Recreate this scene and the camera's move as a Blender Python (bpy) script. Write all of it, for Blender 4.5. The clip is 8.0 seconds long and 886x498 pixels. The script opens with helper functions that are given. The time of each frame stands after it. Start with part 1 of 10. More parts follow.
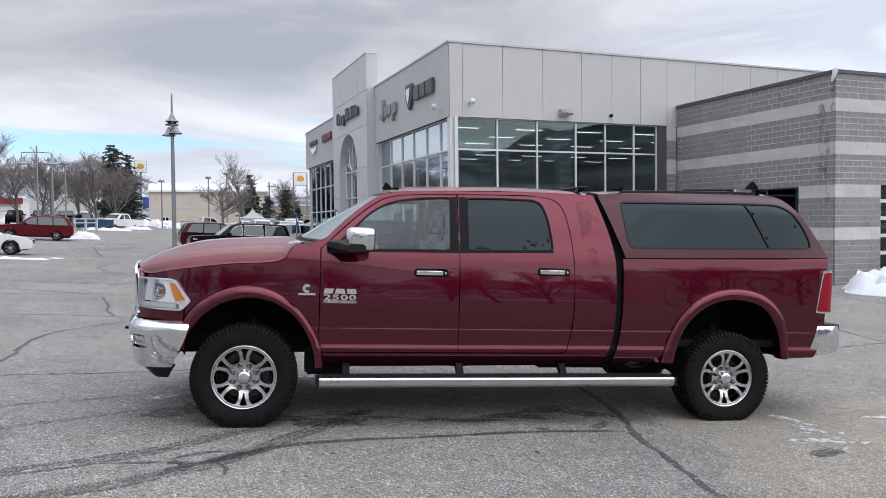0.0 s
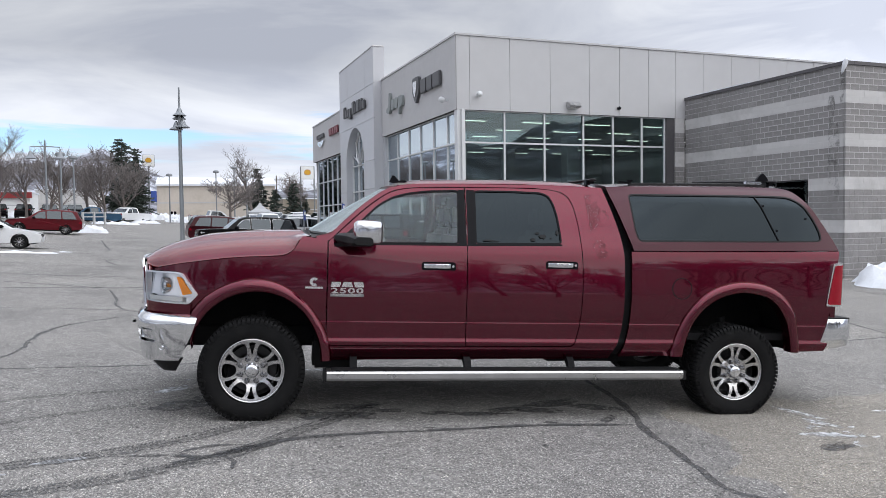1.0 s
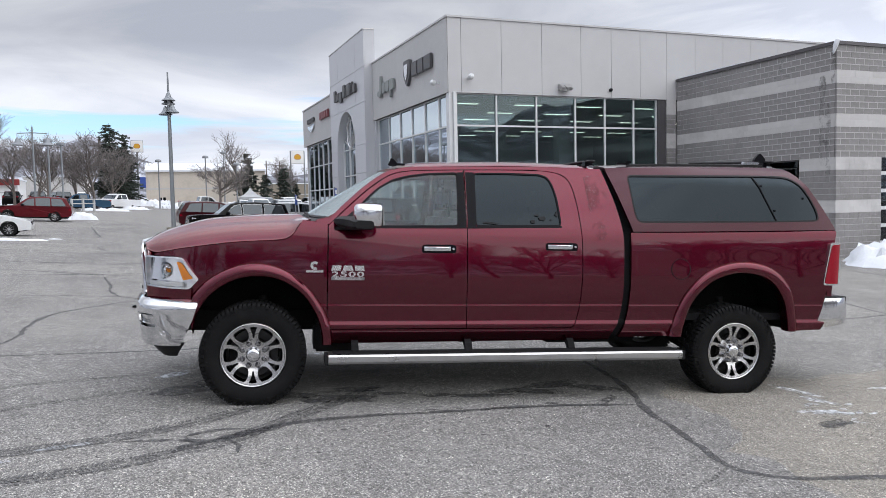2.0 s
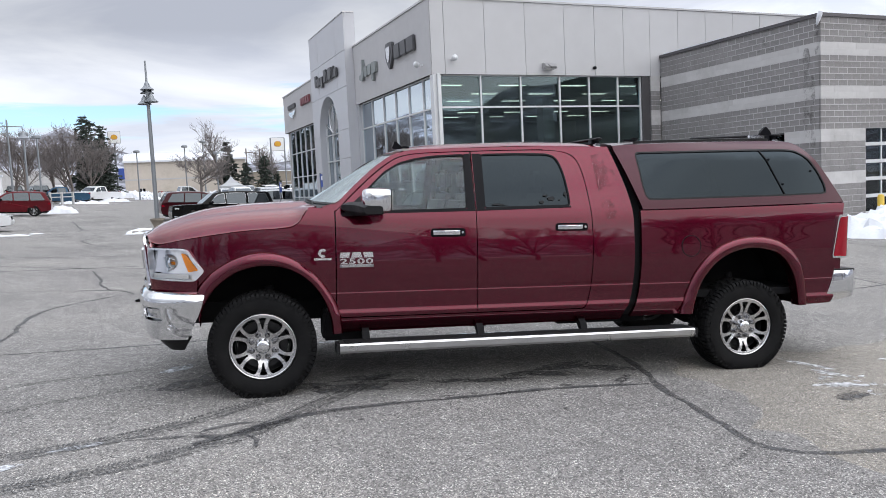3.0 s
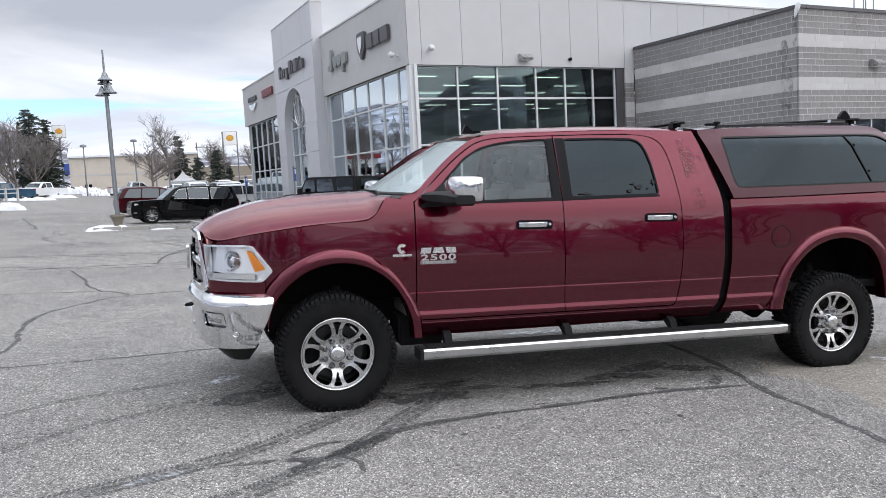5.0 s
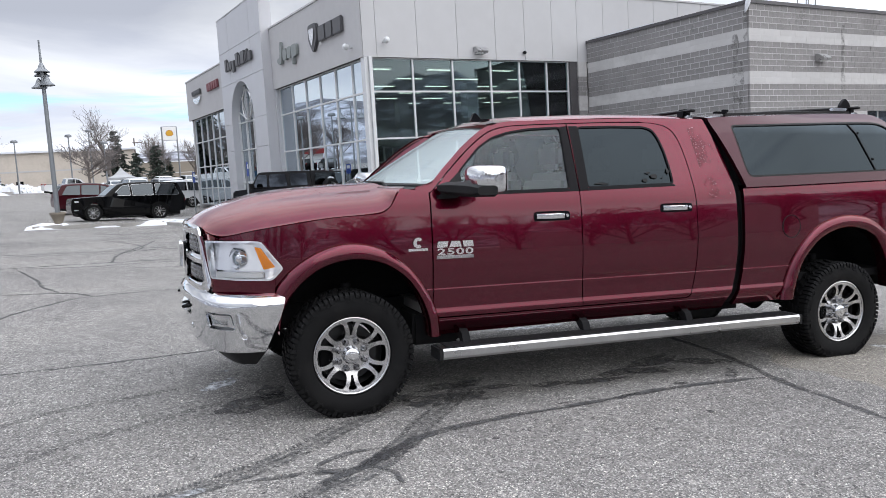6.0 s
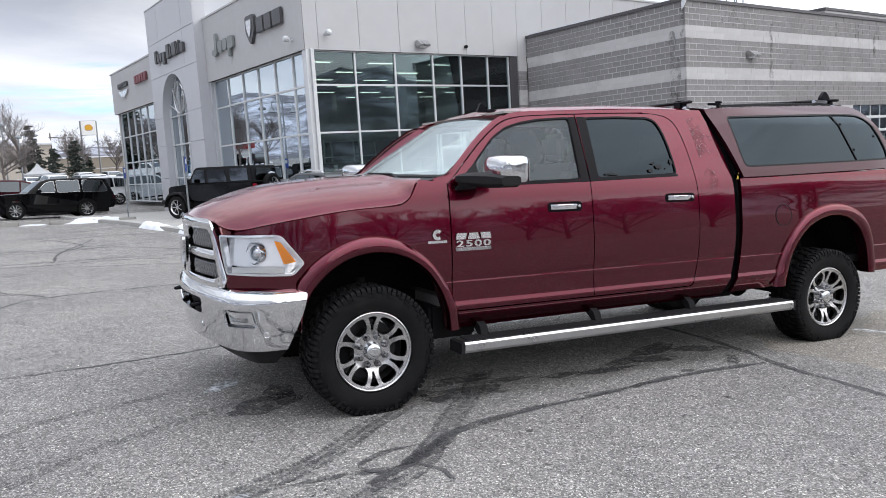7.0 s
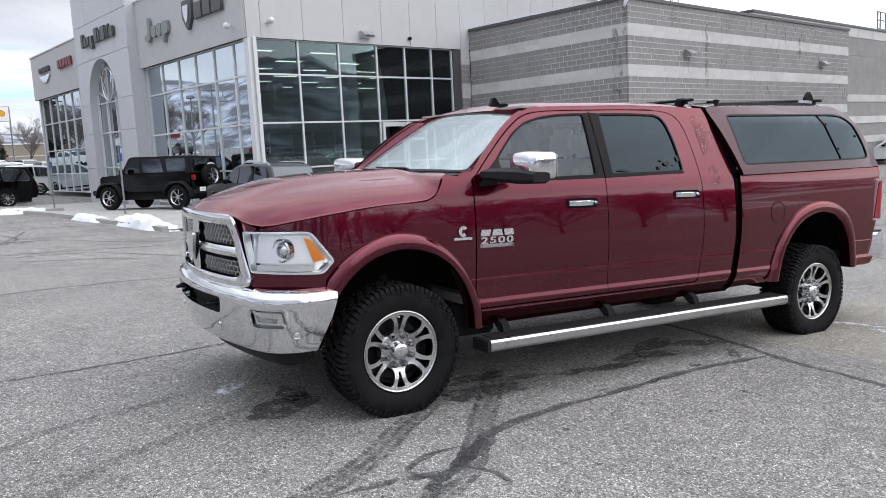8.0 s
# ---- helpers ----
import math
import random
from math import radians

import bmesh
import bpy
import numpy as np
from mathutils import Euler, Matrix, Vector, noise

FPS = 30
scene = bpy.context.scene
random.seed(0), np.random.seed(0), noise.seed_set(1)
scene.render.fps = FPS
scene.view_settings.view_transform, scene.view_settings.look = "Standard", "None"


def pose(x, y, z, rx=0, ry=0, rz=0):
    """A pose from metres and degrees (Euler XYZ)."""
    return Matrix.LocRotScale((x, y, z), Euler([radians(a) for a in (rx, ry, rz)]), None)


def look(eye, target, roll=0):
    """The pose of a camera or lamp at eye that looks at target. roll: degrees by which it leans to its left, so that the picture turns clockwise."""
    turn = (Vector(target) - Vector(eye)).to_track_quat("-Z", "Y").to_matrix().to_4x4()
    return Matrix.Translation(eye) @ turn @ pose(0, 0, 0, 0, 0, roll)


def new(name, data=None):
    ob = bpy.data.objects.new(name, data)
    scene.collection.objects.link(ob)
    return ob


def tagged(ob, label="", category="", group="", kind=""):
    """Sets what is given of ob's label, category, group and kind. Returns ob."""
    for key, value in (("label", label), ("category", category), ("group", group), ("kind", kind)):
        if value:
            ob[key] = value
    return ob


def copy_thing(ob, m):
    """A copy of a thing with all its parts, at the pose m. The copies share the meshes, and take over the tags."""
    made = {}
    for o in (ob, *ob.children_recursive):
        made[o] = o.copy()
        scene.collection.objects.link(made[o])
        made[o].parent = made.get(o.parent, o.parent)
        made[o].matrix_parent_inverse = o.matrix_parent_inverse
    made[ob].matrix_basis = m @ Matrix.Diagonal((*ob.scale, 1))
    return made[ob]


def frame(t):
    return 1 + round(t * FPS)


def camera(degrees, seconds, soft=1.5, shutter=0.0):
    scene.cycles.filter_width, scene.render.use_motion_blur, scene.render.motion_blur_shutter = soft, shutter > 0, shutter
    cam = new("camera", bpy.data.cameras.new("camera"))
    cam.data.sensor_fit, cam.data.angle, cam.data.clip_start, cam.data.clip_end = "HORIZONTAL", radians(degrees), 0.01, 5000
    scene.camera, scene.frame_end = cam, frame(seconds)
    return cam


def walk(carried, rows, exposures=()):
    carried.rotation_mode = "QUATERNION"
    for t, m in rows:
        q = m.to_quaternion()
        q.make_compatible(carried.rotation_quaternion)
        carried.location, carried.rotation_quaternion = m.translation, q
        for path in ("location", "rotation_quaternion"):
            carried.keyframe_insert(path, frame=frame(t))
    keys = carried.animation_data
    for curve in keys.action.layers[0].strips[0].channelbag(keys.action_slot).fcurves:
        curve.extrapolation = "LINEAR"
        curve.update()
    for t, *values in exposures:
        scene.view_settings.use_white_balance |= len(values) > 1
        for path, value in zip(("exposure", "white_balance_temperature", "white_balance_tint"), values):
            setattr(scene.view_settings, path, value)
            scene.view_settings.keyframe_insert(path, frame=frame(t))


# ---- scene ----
cam = camera(60.0, 8.0, soft=0.7)
EXPOSURE = 0.15
PATH = [
    (0, (-0.023, -0.067, 1.66), (0.695, 1.799, 1.599), -0.6),
    (0.5, (0.021, -0.06, 1.648), (0.724, 1.811, 1.583), -0.8),
    (1, (-0.016, -0.043, 1.657), (0.684, 1.829, 1.579), -0.7),
    (1.5, (-0.035, -0.031, 1.647), (0.672, 1.838, 1.551), -0.7),
    (3, (-0.238, 0.165, 1.654), (0.521, 2.008, 1.488), -2.8),
    (3.5, (-0.293, 0.396, 1.624), (0.485, 2.23, 1.448), -3.4),
    (4, (-0.412, 0.665, 1.647), (0.389, 2.489, 1.47), -3.5),
    (4.5, (-0.704, 0.841, 1.658), (0.124, 2.652, 1.478), -3.2),
    (6, (-1.206, 1.545, 1.648), (-0.207, 3.265, 1.44), -3.4),
    (6.5, (-1.469, 1.676, 1.691), (-0.4, 3.352, 1.471), -3.6),
    (7, (-1.643, 1.929, 1.655), (-0.492, 3.548, 1.423), -3.6),
    (7.5, (-1.797, 2.208, 1.676), (-0.563, 3.762, 1.428), -3.2),
    (8, (-2.054, 2.385, 1.704), (-0.759, 3.887, 1.442), -2.9),
]
walk(cam, [(t, look(eye, target, roll)) for t, eye, target, roll in PATH], [(0.0, EXPOSURE - 0.12), (1.5, EXPOSURE - 0.12), (3.5, EXPOSURE + 0.03), (8.0, EXPOSURE + 0.08)])


# ---- sky and sun: overcast winter day, a blue gap low over the hills ----
world = bpy.data.worlds.new("world")
scene.world = world
world.use_nodes = True
wn, wl = world.node_tree.nodes, world.node_tree.links
wn.clear()


def wnode(kind, **values):
    n = wn.new(kind)
    for k, v in values.items():
        n.inputs[k].default_value = v
    return n


SUN_EL, SUN_ROT = radians(38), radians(150)
sky = wn.new("ShaderNodeTexSky")
sky.sky_type, sky.sun_disc, sky.sun_elevation, sky.sun_rotation = "NISHITA", False, SUN_EL, SUN_ROT
blue = wn.new("ShaderNodeVectorMath")
blue.operation = "SCALE"
blue.inputs["Scale"].default_value = 0.15
deep = wn.new("ShaderNodeVectorMath")
deep.operation = "MULTIPLY"
deep.inputs[1].default_value = (0.80, 0.95, 1.16)
wl.new(sky.outputs[0], deep.inputs[0])
wl.new(deep.outputs[0], blue.inputs[0])
coord = wn.new("ShaderNodeTexCoord")
split = wn.new("ShaderNodeSeparateXYZ")
wl.new(coord.outputs["Generated"], split.inputs[0])
# clouds thin out low over the horizon in a long band
stretch = wn.new("ShaderNodeMapping")
stretch.inputs["Scale"].default_value = (1.3, 1.3, 17.0)
wl.new(coord.outputs["Generated"], stretch.inputs[0])
puffs = wnode("ShaderNodeTexNoise", Scale=2.6, Detail=7.0, Roughness=0.55, Distortion=0.3)
wl.new(stretch.outputs[0], puffs.inputs["Vector"])
band = wn.new("ShaderNodeValToRGB")
for p, v in ((0.0, 0.68), (0.045, 0.63), (0.062, 0.54), (0.078, 0.46), (0.09, 0.39), (0.106, 0.36), (0.116, 0.50), (0.15, 0.72), (1.0, 0.9)):
    e = band.color_ramp.elements.new(p)
    e.color = (v, v, v, 1)
band.color_ramp.elements.remove(band.color_ramp.elements[0])
wl.new(split.outputs["Z"], band.inputs[0])
cover = wn.new("ShaderNodeMath")
cover.operation = "ADD"
wl.new(puffs.outputs[0], cover.inputs[0])
west = wn.new("ShaderNodeMapRange")
west.inputs["From Min"].default_value, west.inputs["From Max"].default_value = -0.34, -0.20
west.inputs["To Min"].default_value, west.inputs["To Max"].default_value = 0.45, 0.0
wl.new(split.outputs["X"], west.inputs["Value"])
thick = wn.new("ShaderNodeMath")
thick.operation = "ADD"
wl.new(band.outputs[0], thick.inputs[0])
wl.new(west.outputs[0], thick.inputs[1])
wl.new(thick.outputs[0], cover.inputs[1])
mask = wn.new("ShaderNodeMapRange")
mask.inputs["From Min"].default_value, mask.inputs["From Max"].default_value = 0.80, 0.98
mask.interpolation_type = "SMOOTHSTEP"
wl.new(cover.outputs[0], mask.inputs["Value"])
shade = wnode("ShaderNodeTexNoise", Scale=2.2, Detail=7.0, Roughness=0.55, Distortion=0.6)
stretch2 = wn.new("ShaderNodeMapping")
stretch2.inputs["Scale"].default_value = (1.2, 1.2, 5.0)
stretch2.inputs["Location"].default_value = (3.1, 1.7, 0.4)
wl.new(coord.outputs["Generated"], stretch2.inputs[0])
wl.new(stretch2.outputs[0], shade.inputs["Vector"])
grey = wn.new("ShaderNodeValToRGB")
grey.color_ramp.elements[0].position, grey.color_ramp.elements[0].color = 0.38, (0.44, 0.47, 0.55, 1)
grey.color_ramp.elements[1].position, grey.color_ramp.elements[1].color = 0.60, (0.62, 0.645, 0.70, 1)
wl.new(shade.outputs[0], grey.inputs[0])
# an overcast sky is brighter towards the zenith
zenith = wn.new("ShaderNodeMapRange")
zenith.inputs["From Min"].default_value, zenith.inputs["From Max"].default_value = 0.28, 0.9
zenith.inputs["To Min"].default_value, zenith.inputs["To Max"].default_value = 1.0, 3.2
wl.new(split.outputs["Z"], zenith.inputs["Value"])
bright = wn.new("ShaderNodeVectorMath")
bright.operation = "SCALE"
wl.new(grey.outputs[0], bright.inputs[0])
# and white where the cloud thins over the horizon
low_sky = wn.new("ShaderNodeMapRange")
low_sky.inputs["From Min"].default_value, low_sky.inputs["From Max"].default_value = 0.125, 0.20
low_sky.inputs["To Min"].default_value, low_sky.inputs["To Max"].default_value = 0.50, 0.0
wl.new(split.outputs["Z"], low_sky.inputs["Value"])
level = wn.new("ShaderNodeMath")
level.operation = "ADD"
wl.new(zenith.outputs[0], level.inputs[0])
wl.new(low_sky.outputs[0], level.inputs[1])
# thinner cloud towards the east
east = wn.new("ShaderNodeMapRange")
east.inputs["From Min"].default_value, east.inputs["From Max"].default_value = 0.42, 0.72
east.inputs["To Min"].default_value, east.inputs["To Max"].default_value = 0.0, 0.60
wl.new(split.outputs["X"], east.inputs["Value"])
level2 = wn.new("ShaderNodeMath")
level2.operation = "ADD"
wl.new(level.outputs[0], level2.inputs[0])
wl.new(east.outputs[0], level2.inputs[1])
wl.new(level2.outputs[0], bright.inputs["Scale"])
mix = wn.new("ShaderNodeMix")
mix.data_type = "RGBA"
wl.new(mask.outputs[0], mix.inputs[0])
wl.new(blue.outputs[0], mix.inputs[6])
wl.new(bright.outputs[0], mix.inputs[7])
back = wn.new("ShaderNodeBackground")
back.inputs["Strength"].default_value = 1.0
wl.new(mix.outputs[2], back.inputs["Color"])
wout = wn.new("ShaderNodeOutputWorld")
wl.new(back.outputs[0], wout.inputs[0])

sun_data = bpy.data.lights.new("sun", "SUN")
sun_data.energy, sun_data.angle, sun_data.color = 1.25, radians(80), (1.0, 0.96, 0.9)
sun = new("sun", sun_data)
sun.matrix_world = look((math.sin(SUN_ROT) * 50, math.cos(SUN_ROT) * 50, math.tan(SUN_EL) * 50), (0, 0, 0))


# ---- materials ----
def mat(name, color, rough=0.6, metal=0.0, scale=8.0, vary=0.12, bump=0.0, bump_scale=60.0, coat=0.0, dirt=None, dirt_amount=0.0,
        dirt_scale=1.5, spec=0.5, rough_vary=0.1, island=0.0):
    """A surface with broad and fine variation in tone, patches of dirt, uneven gloss and fine relief, all in metres."""
    m = bpy.data.materials.new(name)
    m.use_nodes = True
    n, l = m.node_tree.nodes, m.node_tree.links
    b = n["Principled BSDF"]
    b.inputs["Metallic"].default_value = metal
    b.inputs["Specular IOR Level"].default_value = spec
    b.inputs["Coat Weight"].default_value = coat
    b.inputs["Coat Roughness"].default_value = 0.02
    b.inputs["Coat IOR"].default_value = 1.42
    tc = n.new("ShaderNodeTexCoord")
    big = n.new("ShaderNodeTexNoise")
    big.inputs["Scale"].default_value, big.inputs["Detail"].default_value = scale * 0.12, 4
    fine = n.new("ShaderNodeTexNoise")
    fine.inputs["Scale"].default_value, fine.inputs["Detail"].default_value = scale, 6
    for t in (big, fine):
        l.new(tc.outputs["Object"], t.inputs["Vector"])
    add = n.new("ShaderNodeMath")
    add.operation = "ADD"
    l.new(big.outputs[0], add.inputs[0])
    l.new(fine.outputs[0], add.inputs[1])
    rng = n.new("ShaderNodeMapRange")
    rng.inputs["From Min"].default_value, rng.inputs["From Max"].default_value = 0.6, 1.4
    rng.inputs["To Min"].default_value, rng.inputs["To Max"].default_value = 1 - vary, 1 + vary
    l.new(add.outputs[0], rng.inputs["Value"])
    tone = n.new("ShaderNodeVectorMath")
    tone.operation = "SCALE"
    tone.inputs[0].default_value = color
    last = rng.outputs[0]
    if island:
        oi = n.new("ShaderNodeObjectInfo")
        geo = n.new("ShaderNodeNewGeometry")
        s = n.new("ShaderNodeMath")
        s.operation = "ADD"
        l.new(oi.outputs["Random"], s.inputs[0])
        l.new(geo.outputs["Random Per Island"], s.inputs[1])
        fr = n.new("ShaderNodeMath")
        fr.operation = "FRACT"
        l.new(s.outputs[0], fr.inputs[0])
        r2 = n.new("ShaderNodeMapRange")
        r2.inputs["To Min"].default_value, r2.inputs["To Max"].default_value = 1 - island, 1 + island
        l.new(fr.outputs[0], r2.inputs["Value"])
        mul = n.new("ShaderNodeMath")
        mul.operation = "MULTIPLY"
        l.new(last, mul.inputs[0])
        l.new(r2.outputs[0], mul.inputs[1])
        last = mul.outputs[0]
    l.new(last, tone.inputs["Scale"])
    out = tone.outputs[0]
    if dirt:
        dn = n.new("ShaderNodeTexNoise")
        dn.inputs["Scale"].default_value, dn.inputs["Detail"].default_value, dn.inputs["Roughness"].default_value = dirt_scale, 8, 0.65
        l.new(tc.outputs["Object"], dn.inputs["Vector"])
        dr = n.new("ShaderNodeMapRange")
        dr.inputs["From Min"].default_value, dr.inputs["From Max"].default_value = 0.5, 0.72
        dr.inputs["To Max"].default_value = dirt_amount
        l.new(dn.outputs[0], dr.inputs["Value"])
        dm = n.new("ShaderNodeMix")
        dm.data_type = "RGBA"
        dm.inputs[7].default_value = (*dirt, 1)
        l.new(dr.outputs[0], dm.inputs[0])
        l.new(out, dm.inputs[6])
        out = dm.outputs[2]
    l.new(out, b.inputs["Base Color"])
    rr = n.new("ShaderNodeMapRange")
    rr.inputs["To Min"].default_value, rr.inputs["To Max"].default_value = max(0.0, rough - rough_vary), min(1.0, rough + rough_vary)
    l.new(big.outputs[0], rr.inputs["Value"])
    l.new(rr.outputs[0], b.inputs["Roughness"])
    if bump:
        bn = n.new("ShaderNodeTexNoise")
        bn.inputs["Scale"].default_value, bn.inputs["Detail"].default_value = bump_scale, 5
        l.new(tc.outputs["Object"], bn.inputs["Vector"])
        bp = n.new("ShaderNodeBump")
        bp.inputs["Strength"].default_value, bp.inputs["Distance"].default_value = bump, 0.02
        l.new(bn.outputs[0], bp.inputs["Height"])
        l.new(bp.outputs[0], b.inputs["Normal"])
    return m


def glass(name, tint, ior=1.5, rough=0.0):
    """Thin pane: lets tinted light through and mirrors the rest by Fresnel."""
    m = bpy.data.materials.new(name)
    m.use_nodes = True
    n, l = m.node_tree.nodes, m.node_tree.links
    n.remove(n["Principled BSDF"])
    clear = n.new("ShaderNodeBsdfTransparent")
    clear.inputs[0].default_value = (*tint, 1)
    gloss = n.new("ShaderNodeBsdfGlossy")
    gloss.inputs["Roughness"].default_value = rough
    gloss.inputs["Color"].default_value = (0.84, 0.93, 1.0, 1)
    fr = n.new("ShaderNodeFresnel")
    fr.inputs["IOR"].default_value = ior
    mx = n.new("ShaderNodeMixShader")
    l.new(fr.outputs[0], mx.inputs[0])
    l.new(clear.outputs[0], mx.inputs[1])
    l.new(gloss.outputs[0], mx.inputs[2])
    l.new(mx.outputs[0], n["Material Output"].inputs[0])
    return m


def film_dust(m, color, amount):
    """A thin even film of road salt over a pane."""
    n, l = m.node_tree.nodes, m.node_tree.links
    dust = n.new("ShaderNodeBsdfDiffuse")
    dust.inputs[0].default_value = (*color, 1)
    out = n["Material Output"]
    pane = out.inputs[0].links[0].from_socket
    mx = n.new("ShaderNodeMixShader")
    mx.inputs[0].default_value = amount
    l.new(pane, mx.inputs[1])
    l.new(dust.outputs[0], mx.inputs[2])
    l.new(mx.outputs[0], out.inputs[0])


def wavy_glass(name, tint, ior, wave):
    m = glass(name, tint, ior)
    n, l = m.node_tree.nodes, m.node_tree.links
    tc = n.new("ShaderNodeTexCoord")
    t = n.new("ShaderNodeTexNoise")
    t.inputs["Scale"].default_value = 0.5
    l.new(tc.outputs["Object"], t.inputs["Vector"])
    bp = n.new("ShaderNodeBump")
    bp.inputs["Strength"].default_value, bp.inputs["Distance"].default_value = 1.0, wave
    l.new(t.outputs[0], bp.inputs["Height"])
    for k in n:
        if k.bl_idname in ("ShaderNodeBsdfGlossy", "ShaderNodeFresnel"):
            l.new(bp.outputs[0], k.inputs["Normal"])
    return m


def glow(name, color, strength):
    m = mat(name, color, 0.5)
    b = m.node_tree.nodes["Principled BSDF"]
    b.inputs["Emission Color"].default_value = (*color, 1)
    b.inputs["Emission Strength"].default_value = strength
    return m


def asphalt_material():
    """Old bleached asphalt: pale stone chips in grey binder, broad worn and damp patches; far off it passes into snowy fields."""
    m = bpy.data.materials.new("asphalt")
    m.use_nodes = True
    n, l = m.node_tree.nodes, m.node_tree.links
    b = n["Principled BSDF"]
    tc = n.new("ShaderNodeTexCoord")

    def noise_at(scale, detail=5, rough=0.5):
        t = n.new("ShaderNodeTexNoise")
        t.inputs["Scale"].default_value, t.inputs["Detail"].default_value, t.inputs["Roughness"].default_value = scale, detail, rough
        l.new(tc.outputs["Object"], t.inputs["Vector"])
        return t.outputs[0]

    def ramp(src, *stops):
        r = n.new("ShaderNodeValToRGB")
        for p, c in stops:
            r.color_ramp.elements.new(p).color = (*c, 1)
        r.color_ramp.elements.remove(r.color_ramp.elements[0])
        r.color_ramp.elements.remove(r.color_ramp.elements[-1])
        l.new(src, r.inputs[0])
        return r.outputs[0]

    def blend(fac, a, c, mode="MIX"):
        x = n.new("ShaderNodeMix")
        x.data_type, x.blend_type = "RGBA", mode
        for s, k in ((fac, 0), (a, 6), (c, 7)):
            if isinstance(s, (int, float)):
                x.inputs[k].default_value = s
            elif isinstance(s, tuple):
                x.inputs[k].default_value = (*s, 1)
            else:
                l.new(s, x.inputs[k])
        return x.outputs[2]

    chips = n.new("ShaderNodeTexVoronoi")
    chips.inputs["Scale"].default_value = 140.0
    l.new(tc.outputs["Object"], chips.inputs["Vector"])
    tone = ramp(chips.outputs["Color"], (0.0, (0.068, 0.066, 0.065)), (0.38, (0.180, 0.173, 0.166)), (0.72, (0.290, 0.278, 0.264)), (0.95, (0.68, 0.66, 0.62)))
    broad = ramp(noise_at(0.35, 6, 0.6), (0.3, (0.80, 0.80, 0.81)), (0.52, (1.0, 1.0, 1.0)), (0.72, (1.16, 1.15, 1.12)))
    mid = ramp(noise_at(5.0, 6, 0.65), (0.3, (0.86, 0.86, 0.86)), (0.7, (1.12, 1.12, 1.12)))
    tone = blend(1.0, blend(1.0, tone, broad, "MULTIPLY"), mid, "MULTIPLY")
    # larger pale stones and dark pits
    stones = n.new("ShaderNodeTexVoronoi")
    stones.inputs["Scale"].default_value = 64.0
    l.new(tc.outputs["Object"], stones.inputs["Vector"])
    tone = blend(1.0, tone, ramp(stones.outputs["Color"], (0.0, (0.38, 0.38, 0.39)), (0.14, (0.70, 0.70, 0.71)), (0.3, (1.0, 1.0, 1.0)), (0.74, (1.0, 1.0, 1.0)), (0.93, (1.6, 1.57, 1.52))), "MULTIPLY")
    # fields and verges outside the lots
    pos = n.new("ShaderNodeSeparateXYZ")
    l.new(tc.outputs["Object"], pos.inputs[0])
    dist = n.new("ShaderNodeVectorMath")
    dist.operation = "LENGTH"
    l.new(tc.outputs["Object"], dist.inputs[0])
    far = n.new("ShaderNodeMapRange")
    far.inputs["From Min"].default_value, far.inputs["From Max"].default_value = 190.0, 230.0
    l.new(dist.outputs["Value"], far.inputs["Value"])
    field = ramp(noise_at(0.02, 8, 0.6), (0.42, (0.16, 0.14, 0.11)), (0.58, (0.72, 0.74, 0.78)))
    tone = blend(far.outputs[0], tone, field)
    l.new(tone, b.inputs["Base Color"])
    b.inputs["Roughness"].default_value = 0.85
    b.inputs["Specular IOR Level"].default_value = 0.12
    bp = n.new("ShaderNodeBump")
    bp.inputs["Strength"].default_value, bp.inputs["Distance"].default_value = 0.7, 0.006
    l.new(chips.outputs["Distance"], bp.inputs["Height"])
    l.new(bp.outputs[0], b.inputs["Normal"])
    return m


def hill_material():
    m = bpy.data.materials.new("snowy hillside")
    m.use_nodes = True
    n, l = m.node_tree.nodes, m.node_tree.links
    b = n["Principled BSDF"]
    tc = n.new("ShaderNodeTexCoord")
    t = n.new("ShaderNodeTexNoise")
    t.inputs["Scale"].default_value, t.inputs["Detail"].default_value, t.inputs["Roughness"].default_value = 0.012, 9, 0.7
    l.new(tc.outputs["Object"], t.inputs["Vector"])
    r = n.new("ShaderNodeValToRGB")
    r.color_ramp.elements[0].position, r.color_ramp.elements[0].color = 0.46, (0.10, 0.10, 0.115, 1)
    r.color_ramp.elements[1].position, r.color_ramp.elements[1].color = 0.64, (0.55, 0.58, 0.66, 1)
    l.new(t.outputs[0], r.inputs[0])
    l.new(r.outputs[0], b.inputs["Base Color"])
    b.inputs["Roughness"].default_value = 0.9
    return m


